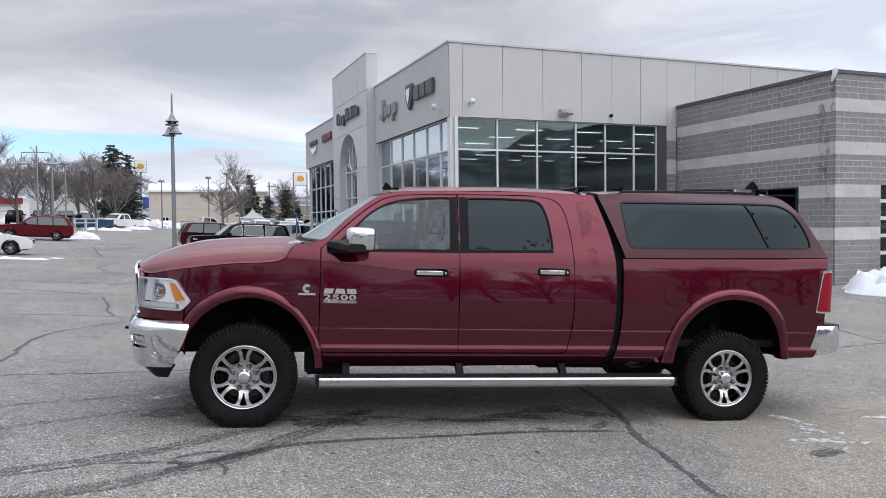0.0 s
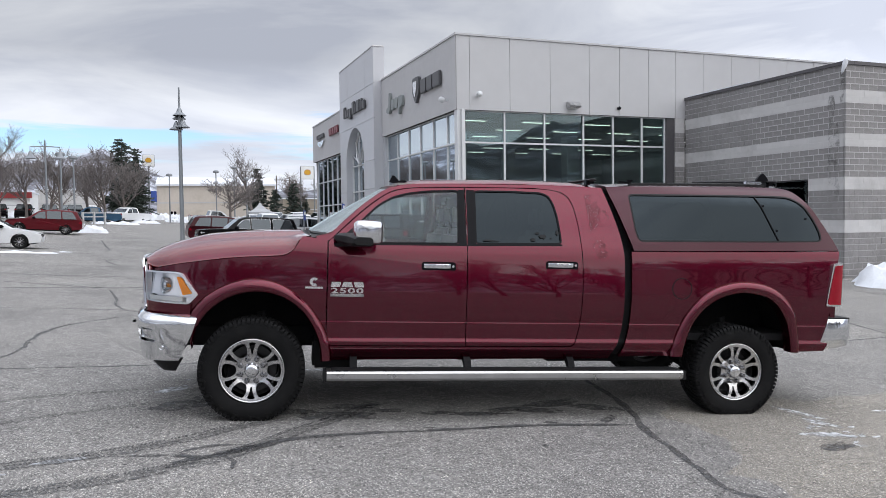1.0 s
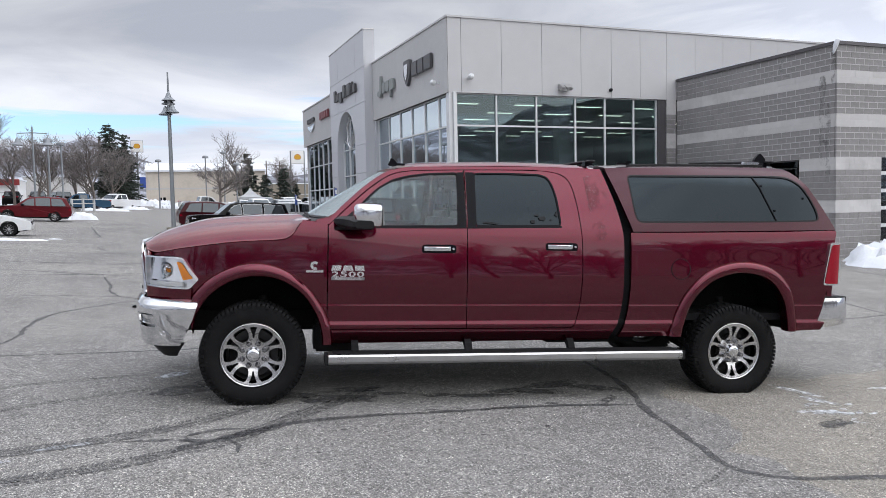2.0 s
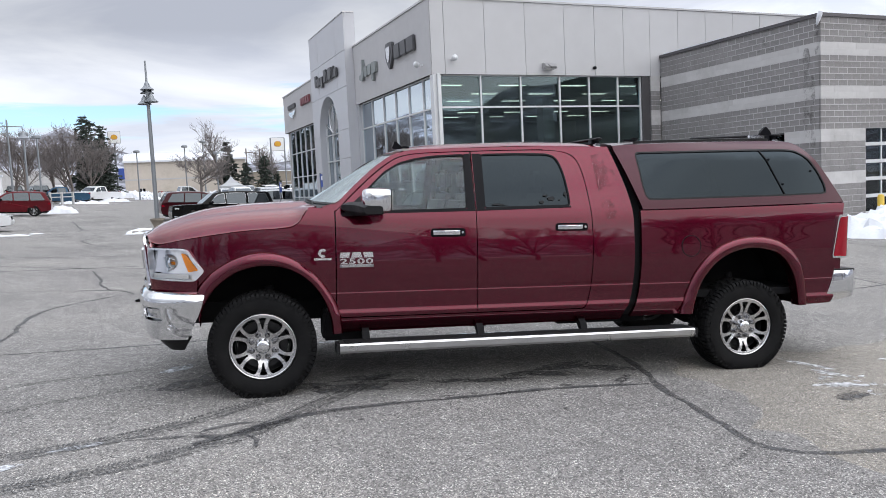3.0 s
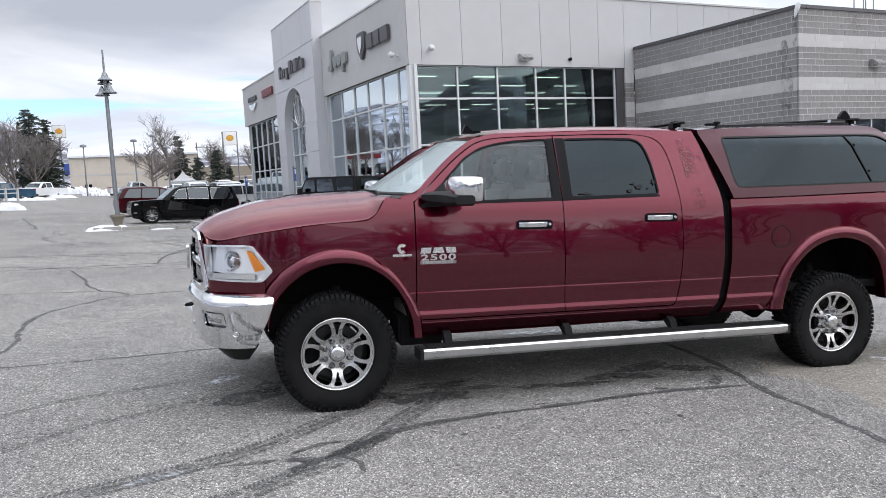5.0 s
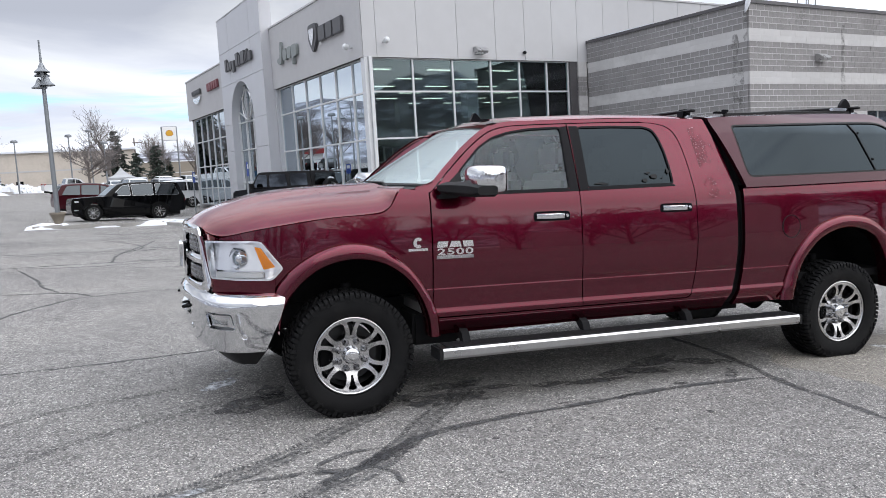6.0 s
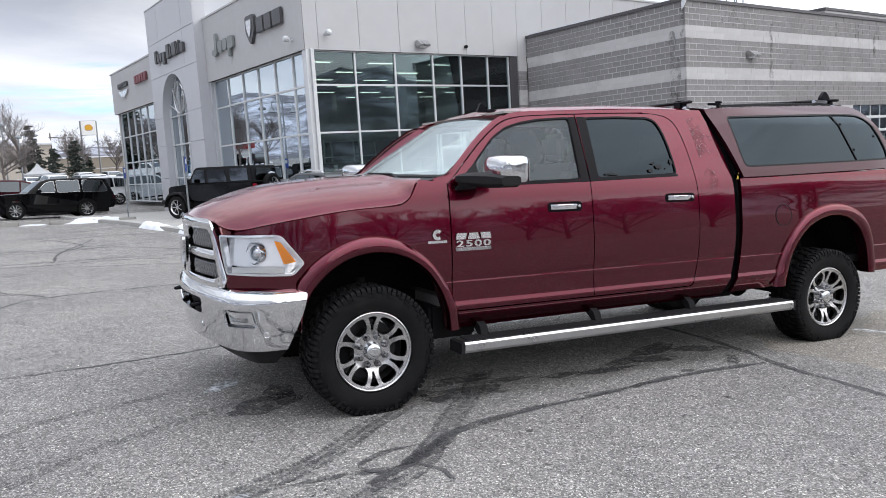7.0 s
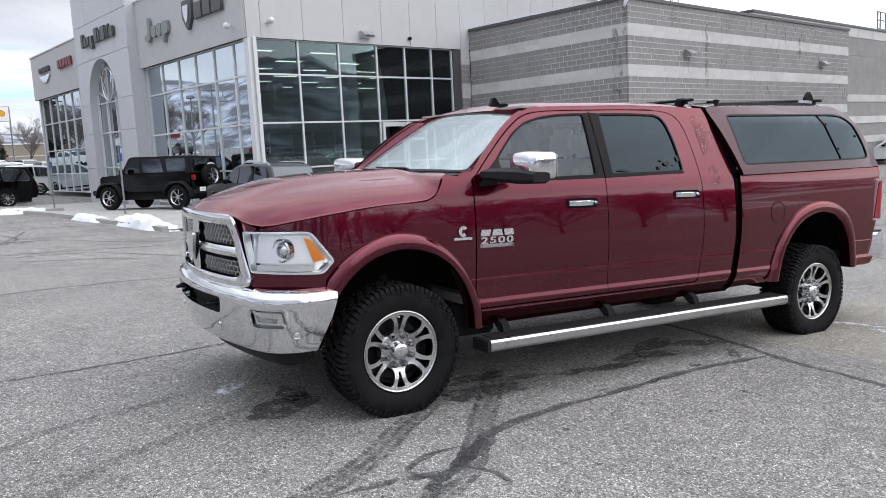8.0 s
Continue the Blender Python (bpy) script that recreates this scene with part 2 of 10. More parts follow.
ASPHALT = asphalt_material()
HILL = hill_material()
CONCRETE = mat("pale concrete", (0.36, 0.35, 0.33), 0.85, scale=6, vary=0.15, bump=0.3, bump_scale=90, dirt=(0.2, 0.2, 0.19), dirt_amount=0.5)
SNOW = mat("snow", (0.70, 0.72, 0.76), 0.7, scale=5, vary=0.05, bump=0.6, bump_scale=14, dirt=(0.42, 0.42, 0.42), dirt_amount=0.35, dirt_scale=2.5)
def mottled(name, color, rough, low, high, scale, bump=0.4):
    """A thin worn film on the asphalt: opaque in patches, bare between them."""
    m = mat(name, color, rough, scale=14, vary=0.3, bump=bump, bump_scale=110)
    n, l = m.node_tree.nodes, m.node_tree.links
    tc = n.new("ShaderNodeTexCoord")
    t = n.new("ShaderNodeTexNoise")
    t.inputs["Scale"].default_value, t.inputs["Detail"].default_value, t.inputs["Roughness"].default_value = scale, 9, 0.72
    l.new(tc.outputs["Object"], t.inputs["Vector"])
    r = n.new("ShaderNodeMapRange")
    r.inputs["From Min"].default_value, r.inputs["From Max"].default_value = low, high
    l.new(t.outputs[0], r.inputs["Value"])
    clear = n.new("ShaderNodeBsdfTransparent")
    mx = n.new("ShaderNodeMixShader")
    l.new(r.outputs[0], mx.inputs[0])
    l.new(clear.outputs[0], mx.inputs[1])
    l.new(n["Principled BSDF"].outputs[0], mx.inputs[2])
    l.new(mx.outputs[0], n["Material Output"].inputs[0])
    return m


TAR = mottled("crack sealer", (0.062, 0.062, 0.064), 0.6, 0.34, 0.60, 10.0)
DARK_MOTTLE = mottled("dark mottled asphalt", (0.045, 0.045, 0.048), 0.45, 0.38, 0.64, 13.0)
SKID = mottled("tyre mark", (0.10, 0.10, 0.10), 0.8, 0.40, 0.88, 26.0)
CRUST_SNOW = mottled("thin melting snow", (0.60, 0.62, 0.65), 0.6, 0.38, 0.62, 16.0)
LINE = mottled("worn white road paint", (0.60, 0.61, 0.60), 0.8, 0.42, 0.74, 7.0)
PANEL = mat("silver-grey composite panel", (0.515, 0.52, 0.545), 0.42, metal=0.15, scale=1.5, vary=0.03, rough_vary=0.05)
PANEL_FRONT = mat("grey smooth stucco panel", (0.49, 0.49, 0.50), 0.65, scale=2, vary=0.04, bump=0.08, bump_scale=120)
PANEL_TAN = mat("warm grey stucco panel", (0.475, 0.47, 0.475), 0.8, scale=3, vary=0.05, bump=0.15, bump_scale=120)
SOFFIT = mat("dark joint", (0.05, 0.05, 0.05), 0.8)
ALU = mat("white aluminium mullion", (0.62, 0.63, 0.64), 0.4, metal=0.1, vary=0.05)
BLOCK_DARK = mat("grey split-face block", (0.25, 0.24, 0.238), 0.9, scale=9, vary=0.20, bump=0.9, bump_scale=45, island=0.07, dirt=(0.27, 0.26, 0.26), dirt_amount=0.35, dirt_scale=1.2)
BLOCK_LIGHT = mat("pale grey block", (0.52, 0.51, 0.505), 0.88, scale=6, vary=0.08, bump=0.3, bump_scale=80, island=0.05, dirt=(0.22, 0.21, 0.2), dirt_amount=0.4, dirt_scale=0.8)
MORTAR = mat("mortar", (0.52, 0.51, 0.51), 0.95, vary=0.1)
COPING = mat("dark bronze coping", (0.10, 0.095, 0.10), 0.5, metal=0.4)
SHOP_GLASS = wavy_glass("showroom glass", (0.55, 0.65, 0.62), 1.65, 0.0)
FACADE_GLASS = wavy_glass("street facade glass", (0.28, 0.32, 0.32), 12.0, 0.025)
INTERIOR = mat("showroom wall", (0.42, 0.43, 0.42), 0.8)
FLOOR_TILE = mat("showroom floor tile", (0.30, 0.29, 0.27), 0.35)
CEIL = mat("showroom ceiling", (0.30, 0.30, 0.30), 0.8)
TUBE = glow("lit ceiling panel", (1.0, 0.96, 0.88), 3.0)
PAINT = mat("burgundy metallic paint", (0.094, 0.0018, 0.0145), 0.25, spec=0.10, metal=0.95, scale=900, vary=0.12, coat=1.0, rough_vary=0.04)
PAINT.node_tree.nodes["Principled BSDF"].inputs["Coat IOR"].default_value = 1.49
PAINT.node_tree.nodes["Principled BSDF"].inputs["Specular Tint"].default_value = (0.90, 0.22, 0.30, 1)
PAINT_DUST = mat("burgundy canopy paint", (0.038, 0.0035, 0.0105), 0.36, spec=0.2, metal=0.8, scale=300, vary=0.12, coat=0.8, rough_vary=0.06)
BLACK_PLASTIC = mat("black plastic", (0.014, 0.014, 0.015), 0.5, spec=0.18, scale=40, vary=0.2, bump=0.1, bump_scale=300)
GLOSS_BLACK = mat("gloss black trim", (0.007, 0.007, 0.009), 0.22, spec=0.09)
UNDER = mat("dusty underbody", (0.010, 0.010, 0.011), 0.9, spec=0.2, scale=9, vary=0.4, dirt=(0.035, 0.032, 0.03), dirt_amount=0.35)
RUBBER = mat("tyre rubber", (0.0065, 0.0065, 0.007), 0.72, spec=0.16, scale=30, vary=0.25, bump=0.15, bump_scale=160, dirt=(0.022, 0.021, 0.02), dirt_amount=0.3, dirt_scale=6)
CHROME = mat("chrome", (0.72, 0.73, 0.745), 0.06, metal=1.0, scale=5, vary=0.03, rough_vary=0.03)
RIM = mat("polished alloy", (0.56, 0.56, 0.565), 0.25, metal=1.0, scale=30, vary=0.06, dirt=(0.25, 0.24, 0.23), dirt_amount=0.3, dirt_scale=9)
BRUSHED = mat("brushed aluminium", (0.50, 0.50, 0.505), 0.30, metal=1.0, scale=60, vary=0.08)
STEEL = mat("dull steel", (0.22, 0.22, 0.23), 0.45, metal=0.9, scale=12, vary=0.2)
SILVER = mat("satin silver badge", (0.72, 0.72, 0.73), 0.25, metal=0.9, vary=0.04)
TINT = glass("privacy glass", (0.012, 0.013, 0.016), 1.45)
TINT.node_tree.nodes["Glossy BSDF"].inputs["Color"].default_value = (0.72, 0.88, 1.0, 1)
CLEAR = glass("windscreen glass", (0.66, 0.74, 0.74), 3.2)
CLEAR.node_tree.nodes["Glossy BSDF"].inputs["Color"].default_value = (0.84, 0.96, 0.98, 1)
film_dust(CLEAR, (0.80, 0.87, 0.86), 0.15)
SIDE_GLASS = glass("side window glass", (0.66, 0.73, 0.72), 1.62)
LENS = glass("lamp lens", (0.995, 0.995, 1.0), 1.30)
LAMP_SILVER = mat("bright lamp reflector", (0.93, 0.94, 0.96), 0.14, metal=0.55, coat=0.4, scale=6, vary=0.03)
# pale colour stands in for bright sky mirrored by the fog lamp's chrome
FOG_PALE = mat("pale fog lamp reflector", (0.78, 0.79, 0.81), 0.3, coat=0.6, vary=0.06)
MESH_SILVER = mat("satin silver mesh", (0.50, 0.50, 0.51), 0.28, metal=0.9, vary=0.08)
DARK_STEEL = mat("dark brake steel", (0.045, 0.045, 0.047), 0.5, metal=0.7, scale=14, vary=0.3)
NUT_STEEL = mat("polished dark wheel nut", (0.30, 0.30, 0.31), 0.16, metal=1.0, vary=0.1)
STAINED = mottled("dried water stain", (0.095, 0.010, 0.018), 0.30, 0.46, 0.74, 5.0, 0.0)
BARE_FILM = mat("dark bare glass where tint film peeled", (0.008, 0.009, 0.011), 0.35, spec=0.2)
PALE_STAIN = mottled("pale lime streak", (0.50, 0.50, 0.50), 0.9, 0.52, 0.80, 5.0, 0.1)
DARK_STAIN = mottled("dark damp streak", (0.125, 0.118, 0.112), 0.9, 0.44, 0.80, 4.0, 0.1)
TENT_CLOTH = mat("weathered white tent cloth", (0.36, 0.37, 0.38), 0.8, vary=0.06)
FENCE_PAINT = mat("weathered white fence paint", (0.42, 0.42, 0.42), 0.8, vary=0.1)
AMBER = mat("amber reflector", (0.95, 0.30, 0.025), 0.2, coat=0.6)
RED_LENS = mat("red lamp lens", (0.25, 0.004, 0.014), 0.12, spec=0.3, coat=0.15)
DROP = mat("water bead", (0.22, 0.12, 0.14), 0.08, metal=0.1, coat=1.0, vary=0.1)
CABIN = mat("grey cabin trim", (0.17, 0.165, 0.16), 0.7, vary=0.1)
SEAT = mat("light grey leather", (0.36, 0.345, 0.33), 0.55, vary=0.08)
POLE = mat("galvanised pole", (0.23, 0.245, 0.26), 0.45, metal=0.5, vary=0.08)
BARK = mat("bare bark", (0.135, 0.115, 0.105), 0.9, scale=12, vary=0.3, bump=0.5)
TWIG = mat("bare twigs", (0.165, 0.145, 0.140), 0.9, scale=4, vary=0.25)
NEEDLE = mat("conifer needles", (0.048, 0.062, 0.050), 0.75, scale=3, vary=0.35, island=0.3)
BEIGE = mat("beige render", (0.54, 0.485, 0.425), 0.85, scale=3, vary=0.07, dirt=(0.36, 0.32, 0.26), dirt_amount=0.4, dirt_scale=0.5)
YELLOW = mat("yellow paint", (0.70, 0.48, 0.07), 0.5, vary=0.1)
SIGN_WHITE = mat("white sign face", (0.78, 0.78, 0.77), 0.5, vary=0.03)
SIGN_YELLOW = mat("yellow sign shape", (0.62, 0.33, 0.02), 0.5, vary=0.03)
SIGN_RED = mat("red sign shape", (0.26, 0.03, 0.03), 0.5, vary=0.05)
SIGN_BLUE = mat("blue sign", (0.03, 0.07, 0.30), 0.5, vary=0.05)
LETTER = mat("dark grey letter", (0.075, 0.075, 0.08), 0.45, vary=0.08)
LETTER_GREEN = mat("grey-green letter", (0.22, 0.24, 0.235), 0.5, vary=0.06)
LETTER_RED = mat("dark red letter", (0.20, 0.06, 0.07), 0.5, vary=0.06)
TERRACOTTA = mat("concrete planter", (0.24, 0.21, 0.17), 0.85, bump=0.3)


# ---- mesh helpers ----
def part(name, bm, material, parent=None, label="", smooth=False, at=None):
    """Links a bmesh as ONE mesh object, under a thing or a part."""
    me = bpy.data.meshes.new(name)
    bm.normal_update()
    bm.to_mesh(me)
    bm.free()
    me.materials.append(material)
    if smooth:
        me.polygons.foreach_set("use_smooth", [True] * len(me.polygons))
        me.set_sharp_from_angle(angle=radians(38))
    ob = new(name, me)
    if parent:
        ob.parent = parent
    if at is not None:
        ob.matrix_basis = at
    if label:
        tagged(ob, label)
    return ob


def thing(name, label, category, at=None, group="", kind=""):
    ob = new(name)
    ob.empty_display_size = 0.2
    if at is not None:
        ob.matrix_basis = at
    return tagged(ob, label, category, group, kind)


def box(bm, x0, x1, y0, y1, z0, z1, m=None):
    co = [Vector((x, y, z)) for z in (z0, z1) for x, y in ((x0, y0), (x1, y0), (x1, y1), (x0, y1))]
    v = [bm.verts.new(m @ c if m else c) for c in co]
    for f in ((3, 2, 1, 0), (4, 5, 6, 7), (0, 1, 5, 4), (1, 2, 6, 5), (2, 3, 7, 6), (3, 0, 4, 7)):
        bm.faces.new([v[i] for i in f])
    return bm


def boxes(*sizes, bevel=0.0):
    bm = bmesh.new()
    for s in sizes:
        box(bm, *s)
    if bevel:
        bmesh.ops.bevel(bm, geom=bm.edges[:], offset=bevel, segments=2, affect="EDGES", clamp_overlap=True)
    return bm


def prism(bm, outline, depth, m=None):
    """Outline in x and y, drawn up by depth in z, then placed by m."""
    m = m or Matrix()
    lo = [bm.verts.new(m @ Vector((x, y, 0))) for x, y in outline]
    hi = [bm.verts.new(m @ Vector((x, y, depth))) for x, y in outline]
    k = len(outline)
    bm.faces.new(lo[::-1])
    bm.faces.new(hi)
    for i in range(k):
        j = (i + 1) % k
        bm.faces.new((lo[i], lo[j], hi[j], hi[i]))
    return bm


def lathe(bm, profile, steps=32, m=None, closed=False):
    """Profile of (radius, height) turned about z, then placed by m."""
    m = m or Matrix()
    rings = []
    for r, h in profile:
        if r < 1e-5:
            rings.append([bm.verts.new(m @ Vector((0, 0, h)))])
        else:
            rings.append([bm.verts.new(m @ Vector((r * math.cos(2 * math.pi * i / steps), r * math.sin(2 * math.pi * i / steps), h))) for i in range(steps)])
    pairs = list(zip(rings, rings[1:])) + ([(rings[-1], rings[0])] if closed else [])
    for a, b in pairs:
        for i in range(steps):
            j = (i + 1) % steps
            q = [a[i % len(a)], a[j % len(a)], b[j % len(b)], b[i % len(b)]]
            q = [v for k, v in enumerate(q) if v not in q[:k]]
            if len(q) > 2:
                bm.faces.new(q)
    return bm


def tube(bm, points, radii, sides=8):
    """A round bar through the points; radii may be one number."""
    pts = [Vector(p) for p in points]
    if isinstance(radii, (int, float)):
        radii = [radii] * len(pts)
    rings = []
    for i, p in enumerate(pts):
        d = (pts[min(i + 1, len(pts) - 1)] - pts[max(i - 1, 0)]).normalized()
        a = d.orthogonal().normalized() if not rings else (rings[-1][1] - d * rings[-1][1].dot(d)).normalized()
        b = d.cross(a)
        rings.append(([bm.verts.new(p + radii[i] * (math.cos(2 * math.pi * k / sides) * a + math.sin(2 * math.pi * k / sides) * b)) for k in range(sides)], a))
    for (r0, _), (r1, _) in zip(rings, rings[1:]):
        for k in range(sides):
            bm.faces.new((r0[k], r0[(k + 1) % sides], r1[(k + 1) % sides], r1[k]))
    bm.faces.new(rings[0][0][::-1])
    bm.faces.new(rings[-1][0])
    return bm


def spline(points, x):
    """Smooth curve through (x, y) control points, without overshoot."""
    p = points
    if x <= p[0][0]:
        return p[0][1]
    if x >= p[-1][0]:
        return p[-1][1]
    s = [(b[1] - a[1]) / (b[0] - a[0]) for a, b in zip(p, p[1:])]
    t = [s[0]] + [0.0 if a * b <= 0 else 2 * a * b / (a + b) for a, b in zip(s, s[1:])] + [s[-1]]
    for i in range(len(p) - 1):
        if x <= p[i + 1][0]:
            h = p[i + 1][0] - p[i][0]
            k = (x - p[i][0]) / h
            return ((2 * k**3 - 3 * k * k + 1) * p[i][1] + (k**3 - 2 * k * k + k) * h * t[i]
                    + (3 * k * k - 2 * k**3) * p[i + 1][1] + (k**3 - k * k) * h * t[i + 1])


def smooth_loop(pts, times=2):
    """Rounds the corners of a closed outline by cutting them."""
    for _ in range(times):
        out = []
        for i, a in enumerate(pts):
            b = pts[(i + 1) % len(pts)]
            out += [(0.75 * a[0] + 0.25 * b[0], 0.75 * a[1] + 0.25 * b[1]), (0.25 * a[0] + 0.75 * b[0], 0.25 * a[1] + 0.75 * b[1])]
        pts = out
    return pts


def rounded(pts, r, n=5):
    """Closed outline with its corners rounded to about r."""
    out = []
    k = len(pts)
    for i in range(k):
        p, a, b = Vector(pts[i]), Vector(pts[i - 1]), Vector(pts[(i + 1) % k])
        ra = min(r, 0.45 * (a - p).length)
        rb = min(r, 0.45 * (b - p).length)
        s, e = p + (a - p).normalized() * ra, p + (b - p).normalized() * rb
        for j in range(n + 1):
            t = j / n
            q = (1 - t) ** 2 * s + 2 * t * (1 - t) * p + t * t * e
            out.append((q.x, q.y))
    return out


def skin(outline, shape, cuts_a=(), cuts_b=(), thick=0.02, holes=(), out=1.0):
    """A curved panel: an outline (and holes) in two parameters, cut into a fine net and laid on shape(a, b) -> point.
    Its face takes the true normals of the shape; the rim is turned in by thick. Returns (mesh data builder values)."""
    bm = bmesh.new()
    loops = []
    for loop in (outline, *holes):
        vs = [bm.verts.new((p[0], p[1], 0)) for p in loop]
        loops.append([bm.edges.new((vs[i], vs[(i + 1) % len(vs)])) for i in range(len(vs))])
    bmesh.ops.triangle_fill(bm, use_beauty=True, use_dissolve=False, edges=[e for es in loops for e in es], normal=(0, 0, 1))
    for axis, cuts in ((0, cuts_a), (1, cuts_b)):
        for c in cuts:
            no = (1, 0, 0) if axis == 0 else (0, 1, 0)
            co = (c, 0, 0) if axis == 0 else (0, c, 0)
            bmesh.ops.bisect_plane(bm, geom=bm.verts[:] + bm.edges[:] + bm.faces[:], plane_co=co, plane_no=no, dist=1e-5)
    bmesh.ops.triangulate(bm, faces=bm.faces[:])
    bm.verts.index_update()
    e = 1e-3
    verts, normals, faces = [], [], []
    for v in bm.verts:
        a, b = v.co.x, v.co.y
        p = Vector(shape(a, b))
        nrm = (Vector(shape(a + e, b)) - Vector(shape(a - e, b))).cross(Vector(shape(a, b + e)) - Vector(shape(a, b - e)))
        verts.append(p)
        normals.append(nrm.normalized() * out if nrm.length > 1e-12 else Vector((0, 0, 1)))
    for f in bm.faces:
        ids = [v.index for v in f.verts]
        if f.normal.z * out < 0:
            ids = ids[::-1]
        faces.append(ids)
    rim = [(ed.verts[0].index, ed.verts[1].index, ed.link_faces[0]) for ed in bm.edges if len(ed.link_faces) == 1]
    base = len(verts)
    where = {}
    for i, j, f in rim:
        for q in (i, j):
            if q not in where:
                where[q] = len(verts)
                verts += [verts[q].copy(), verts[q] - normals[q] * thick]
                normals += [None, None]
        fv = [v.index for v in f.verts]
        if (fv.index(j) - fv.index(i)) % len(fv) != 1:
            i, j = j, i
        if f.normal.z * out < 0:
            i, j = j, i
        faces.append([where[j], where[i], where[i] + 1, where[j] + 1])
    bm.free()
    return verts, normals, faces, base


def skin_part(name, material, parent, data, label="", tf=None):
    verts, normals, faces, base = data
    me = bpy.data.meshes.new(name)
    if tf:
        flip = tf.determinant() < 0
        nm = tf.to_3x3().inverted().transposed()
        verts = [tf @ v for v in verts]
        normals = [None if q is None else (nm @ q).normalized() for q in normals]
        if flip:
            faces = [f[::-1] for f in faces]
    me.from_pydata([tuple(v) for v in verts], [], faces)
    me.update()
    me.materials.append(material)
    me.polygons.foreach_set("use_smooth", [all(i < base for i in f) for f in faces])
    me.normals_split_custom_set([tuple(normals[me.loops[k].vertex_index]) if normals[me.loops[k].vertex_index] is not None and p.use_smooth else tuple(p.normal)
                                 for p in me.polygons for k in p.loop_indices])
    ob = new(name, me)
    ob.parent = parent
    if label:
        tagged(ob, label)
    return ob


def frange(a, b, step):
    k = max(1, int(round((b - a) / step)))
    return [a + (b - a) * i / k for i in range(1, k)]


def lettering(name, text, size, depth, material, parent, at, label="", shear=0.0, bold=0.0, width=1.0):
    """Raised letters in the built-in font, turned into a mesh."""
    cu = bpy.data.curves.new(name, "FONT")
    cu.body, cu.size, cu.extrude, cu.shear, cu.offset = text, size, depth, shear, bold
    cu.align_x, cu.align_y, cu.resolution_u = "CENTER", "CENTER", 4
    tmp = bpy.data.objects.new(name, cu)
    scene.collection.objects.link(tmp)
    me = bpy.data.meshes.new_from_object(tmp.evaluated_get(bpy.context.evaluated_depsgraph_get()))
    bpy.data.objects.remove(tmp)
    me.transform(Matrix.Diagonal((width, 1, 1, 1)))
    me.materials.clear()
    me.materials.append(material)
    ob = new(name, me)
    ob.parent = parent
    ob.matrix_basis = at
    if label:
        tagged(ob, label)
    return ob


# ---- ground: one gently sloping sheet, hills all round ----
def gz(x, y):
    """Height of the ground."""
    return float(np.interp(x, [-3000, -40, -10, -2, 6.5, 14, 45, 3000], [1.2, 1.2, 0.60, 0.1808, -0.2043, -0.467, -0.93, -0.93])
                 + np.interp(y, [-3000, -20, 10, 30, 38, 46, 60, 160, 400, 3000], [-0.23, -0.23, 0.115, 0.225, 0.11, 0.14, 0.60, 2.7, 3.4, 3.4]))


def ground_sheet():
    xs = sorted({-3000, -1500, -700, -350, -200, -120, -80, -60, -40, -2, 6.5, 45, 60, 80, 120, 200, 350, 700, 1500, 3000} | {-40 + 2 * i for i in range(43)})
    ys = sorted({-3000, -1500, -700, -300, -150, -80, -40, -20, 10, 40, 160, 400, 700, 1500, 3000} | {-20 + 3 * i for i in range(60)} | {180, 220, 280})
    bm = bmesh.new()
    grid = [[bm.verts.new((x, y, gz(x, y))) for x in xs] for y in ys]
    for a, b in zip(grid, grid[1:]):
        for i in range(len(xs) - 1):
            bm.faces.new((a[i], a[i + 1], b[i + 1], b[i]))
    ob = part("ground", bm, ASPHALT)
    tagged(ob, "old bleached grey asphalt car park, cracked and gently sloping", "ground", kind="structure")


def hills():
    """A ring of foothills; higher to the west and behind the camera."""
    bm = bmesh.new()
    n, rings = 220, 9
    grid = []
    for j in range(rings):
        row = []
        for i in range(n):
            a = 2 * math.pi * i / n
            dirx, diry = math.cos(a), math.sin(a)
            rise = 95 + 190 * max(0, min(0.5, 0.12 - dirx)) + 420 * max(0, -dirx - 0.22) + 85 * max(0, -diry) + 95 * max(0.0, min(1.0, (-diry - 0.15) * 2.2)) * max(0.0, min(1.0, dirx * 2 + 0.6)) + 75 * max(0.0, diry) * math.exp(-(((dirx + 0.16) / 0.20) ** 2)) - 40 * max(0, diry) * max(0, dirx)
            rise *= 0.75 + 0.6 * noise.noise(Vector((dirx * 2.6, diry * 2.6, 0.3)))
            k = j / (rings - 1)
            r = 1300 + 1300 * k
            h = rise * math.sin(min(1.0, k * 1.35) * math.pi / 2) * (1 + 0.35 * noise.fractal(Vector((dirx * 9, diry * 9, k * 3)), 1.0, 2.0, 5))
            row.append(bm.verts.new((r * dirx, r * diry, -6 + h)))
        grid.append(row)
    for a, b in zip(grid, grid[1:]):
        for i in range(n):
            bm.faces.new((a[i], a[(i + 1) % n], b[(i + 1) % n], b[i]))
    ob = part("hills_backdrop", bm, HILL, smooth=True)
    tagged(ob, "low snow-streaked foothills with bare slopes on the skyline", "hills", kind="structure")


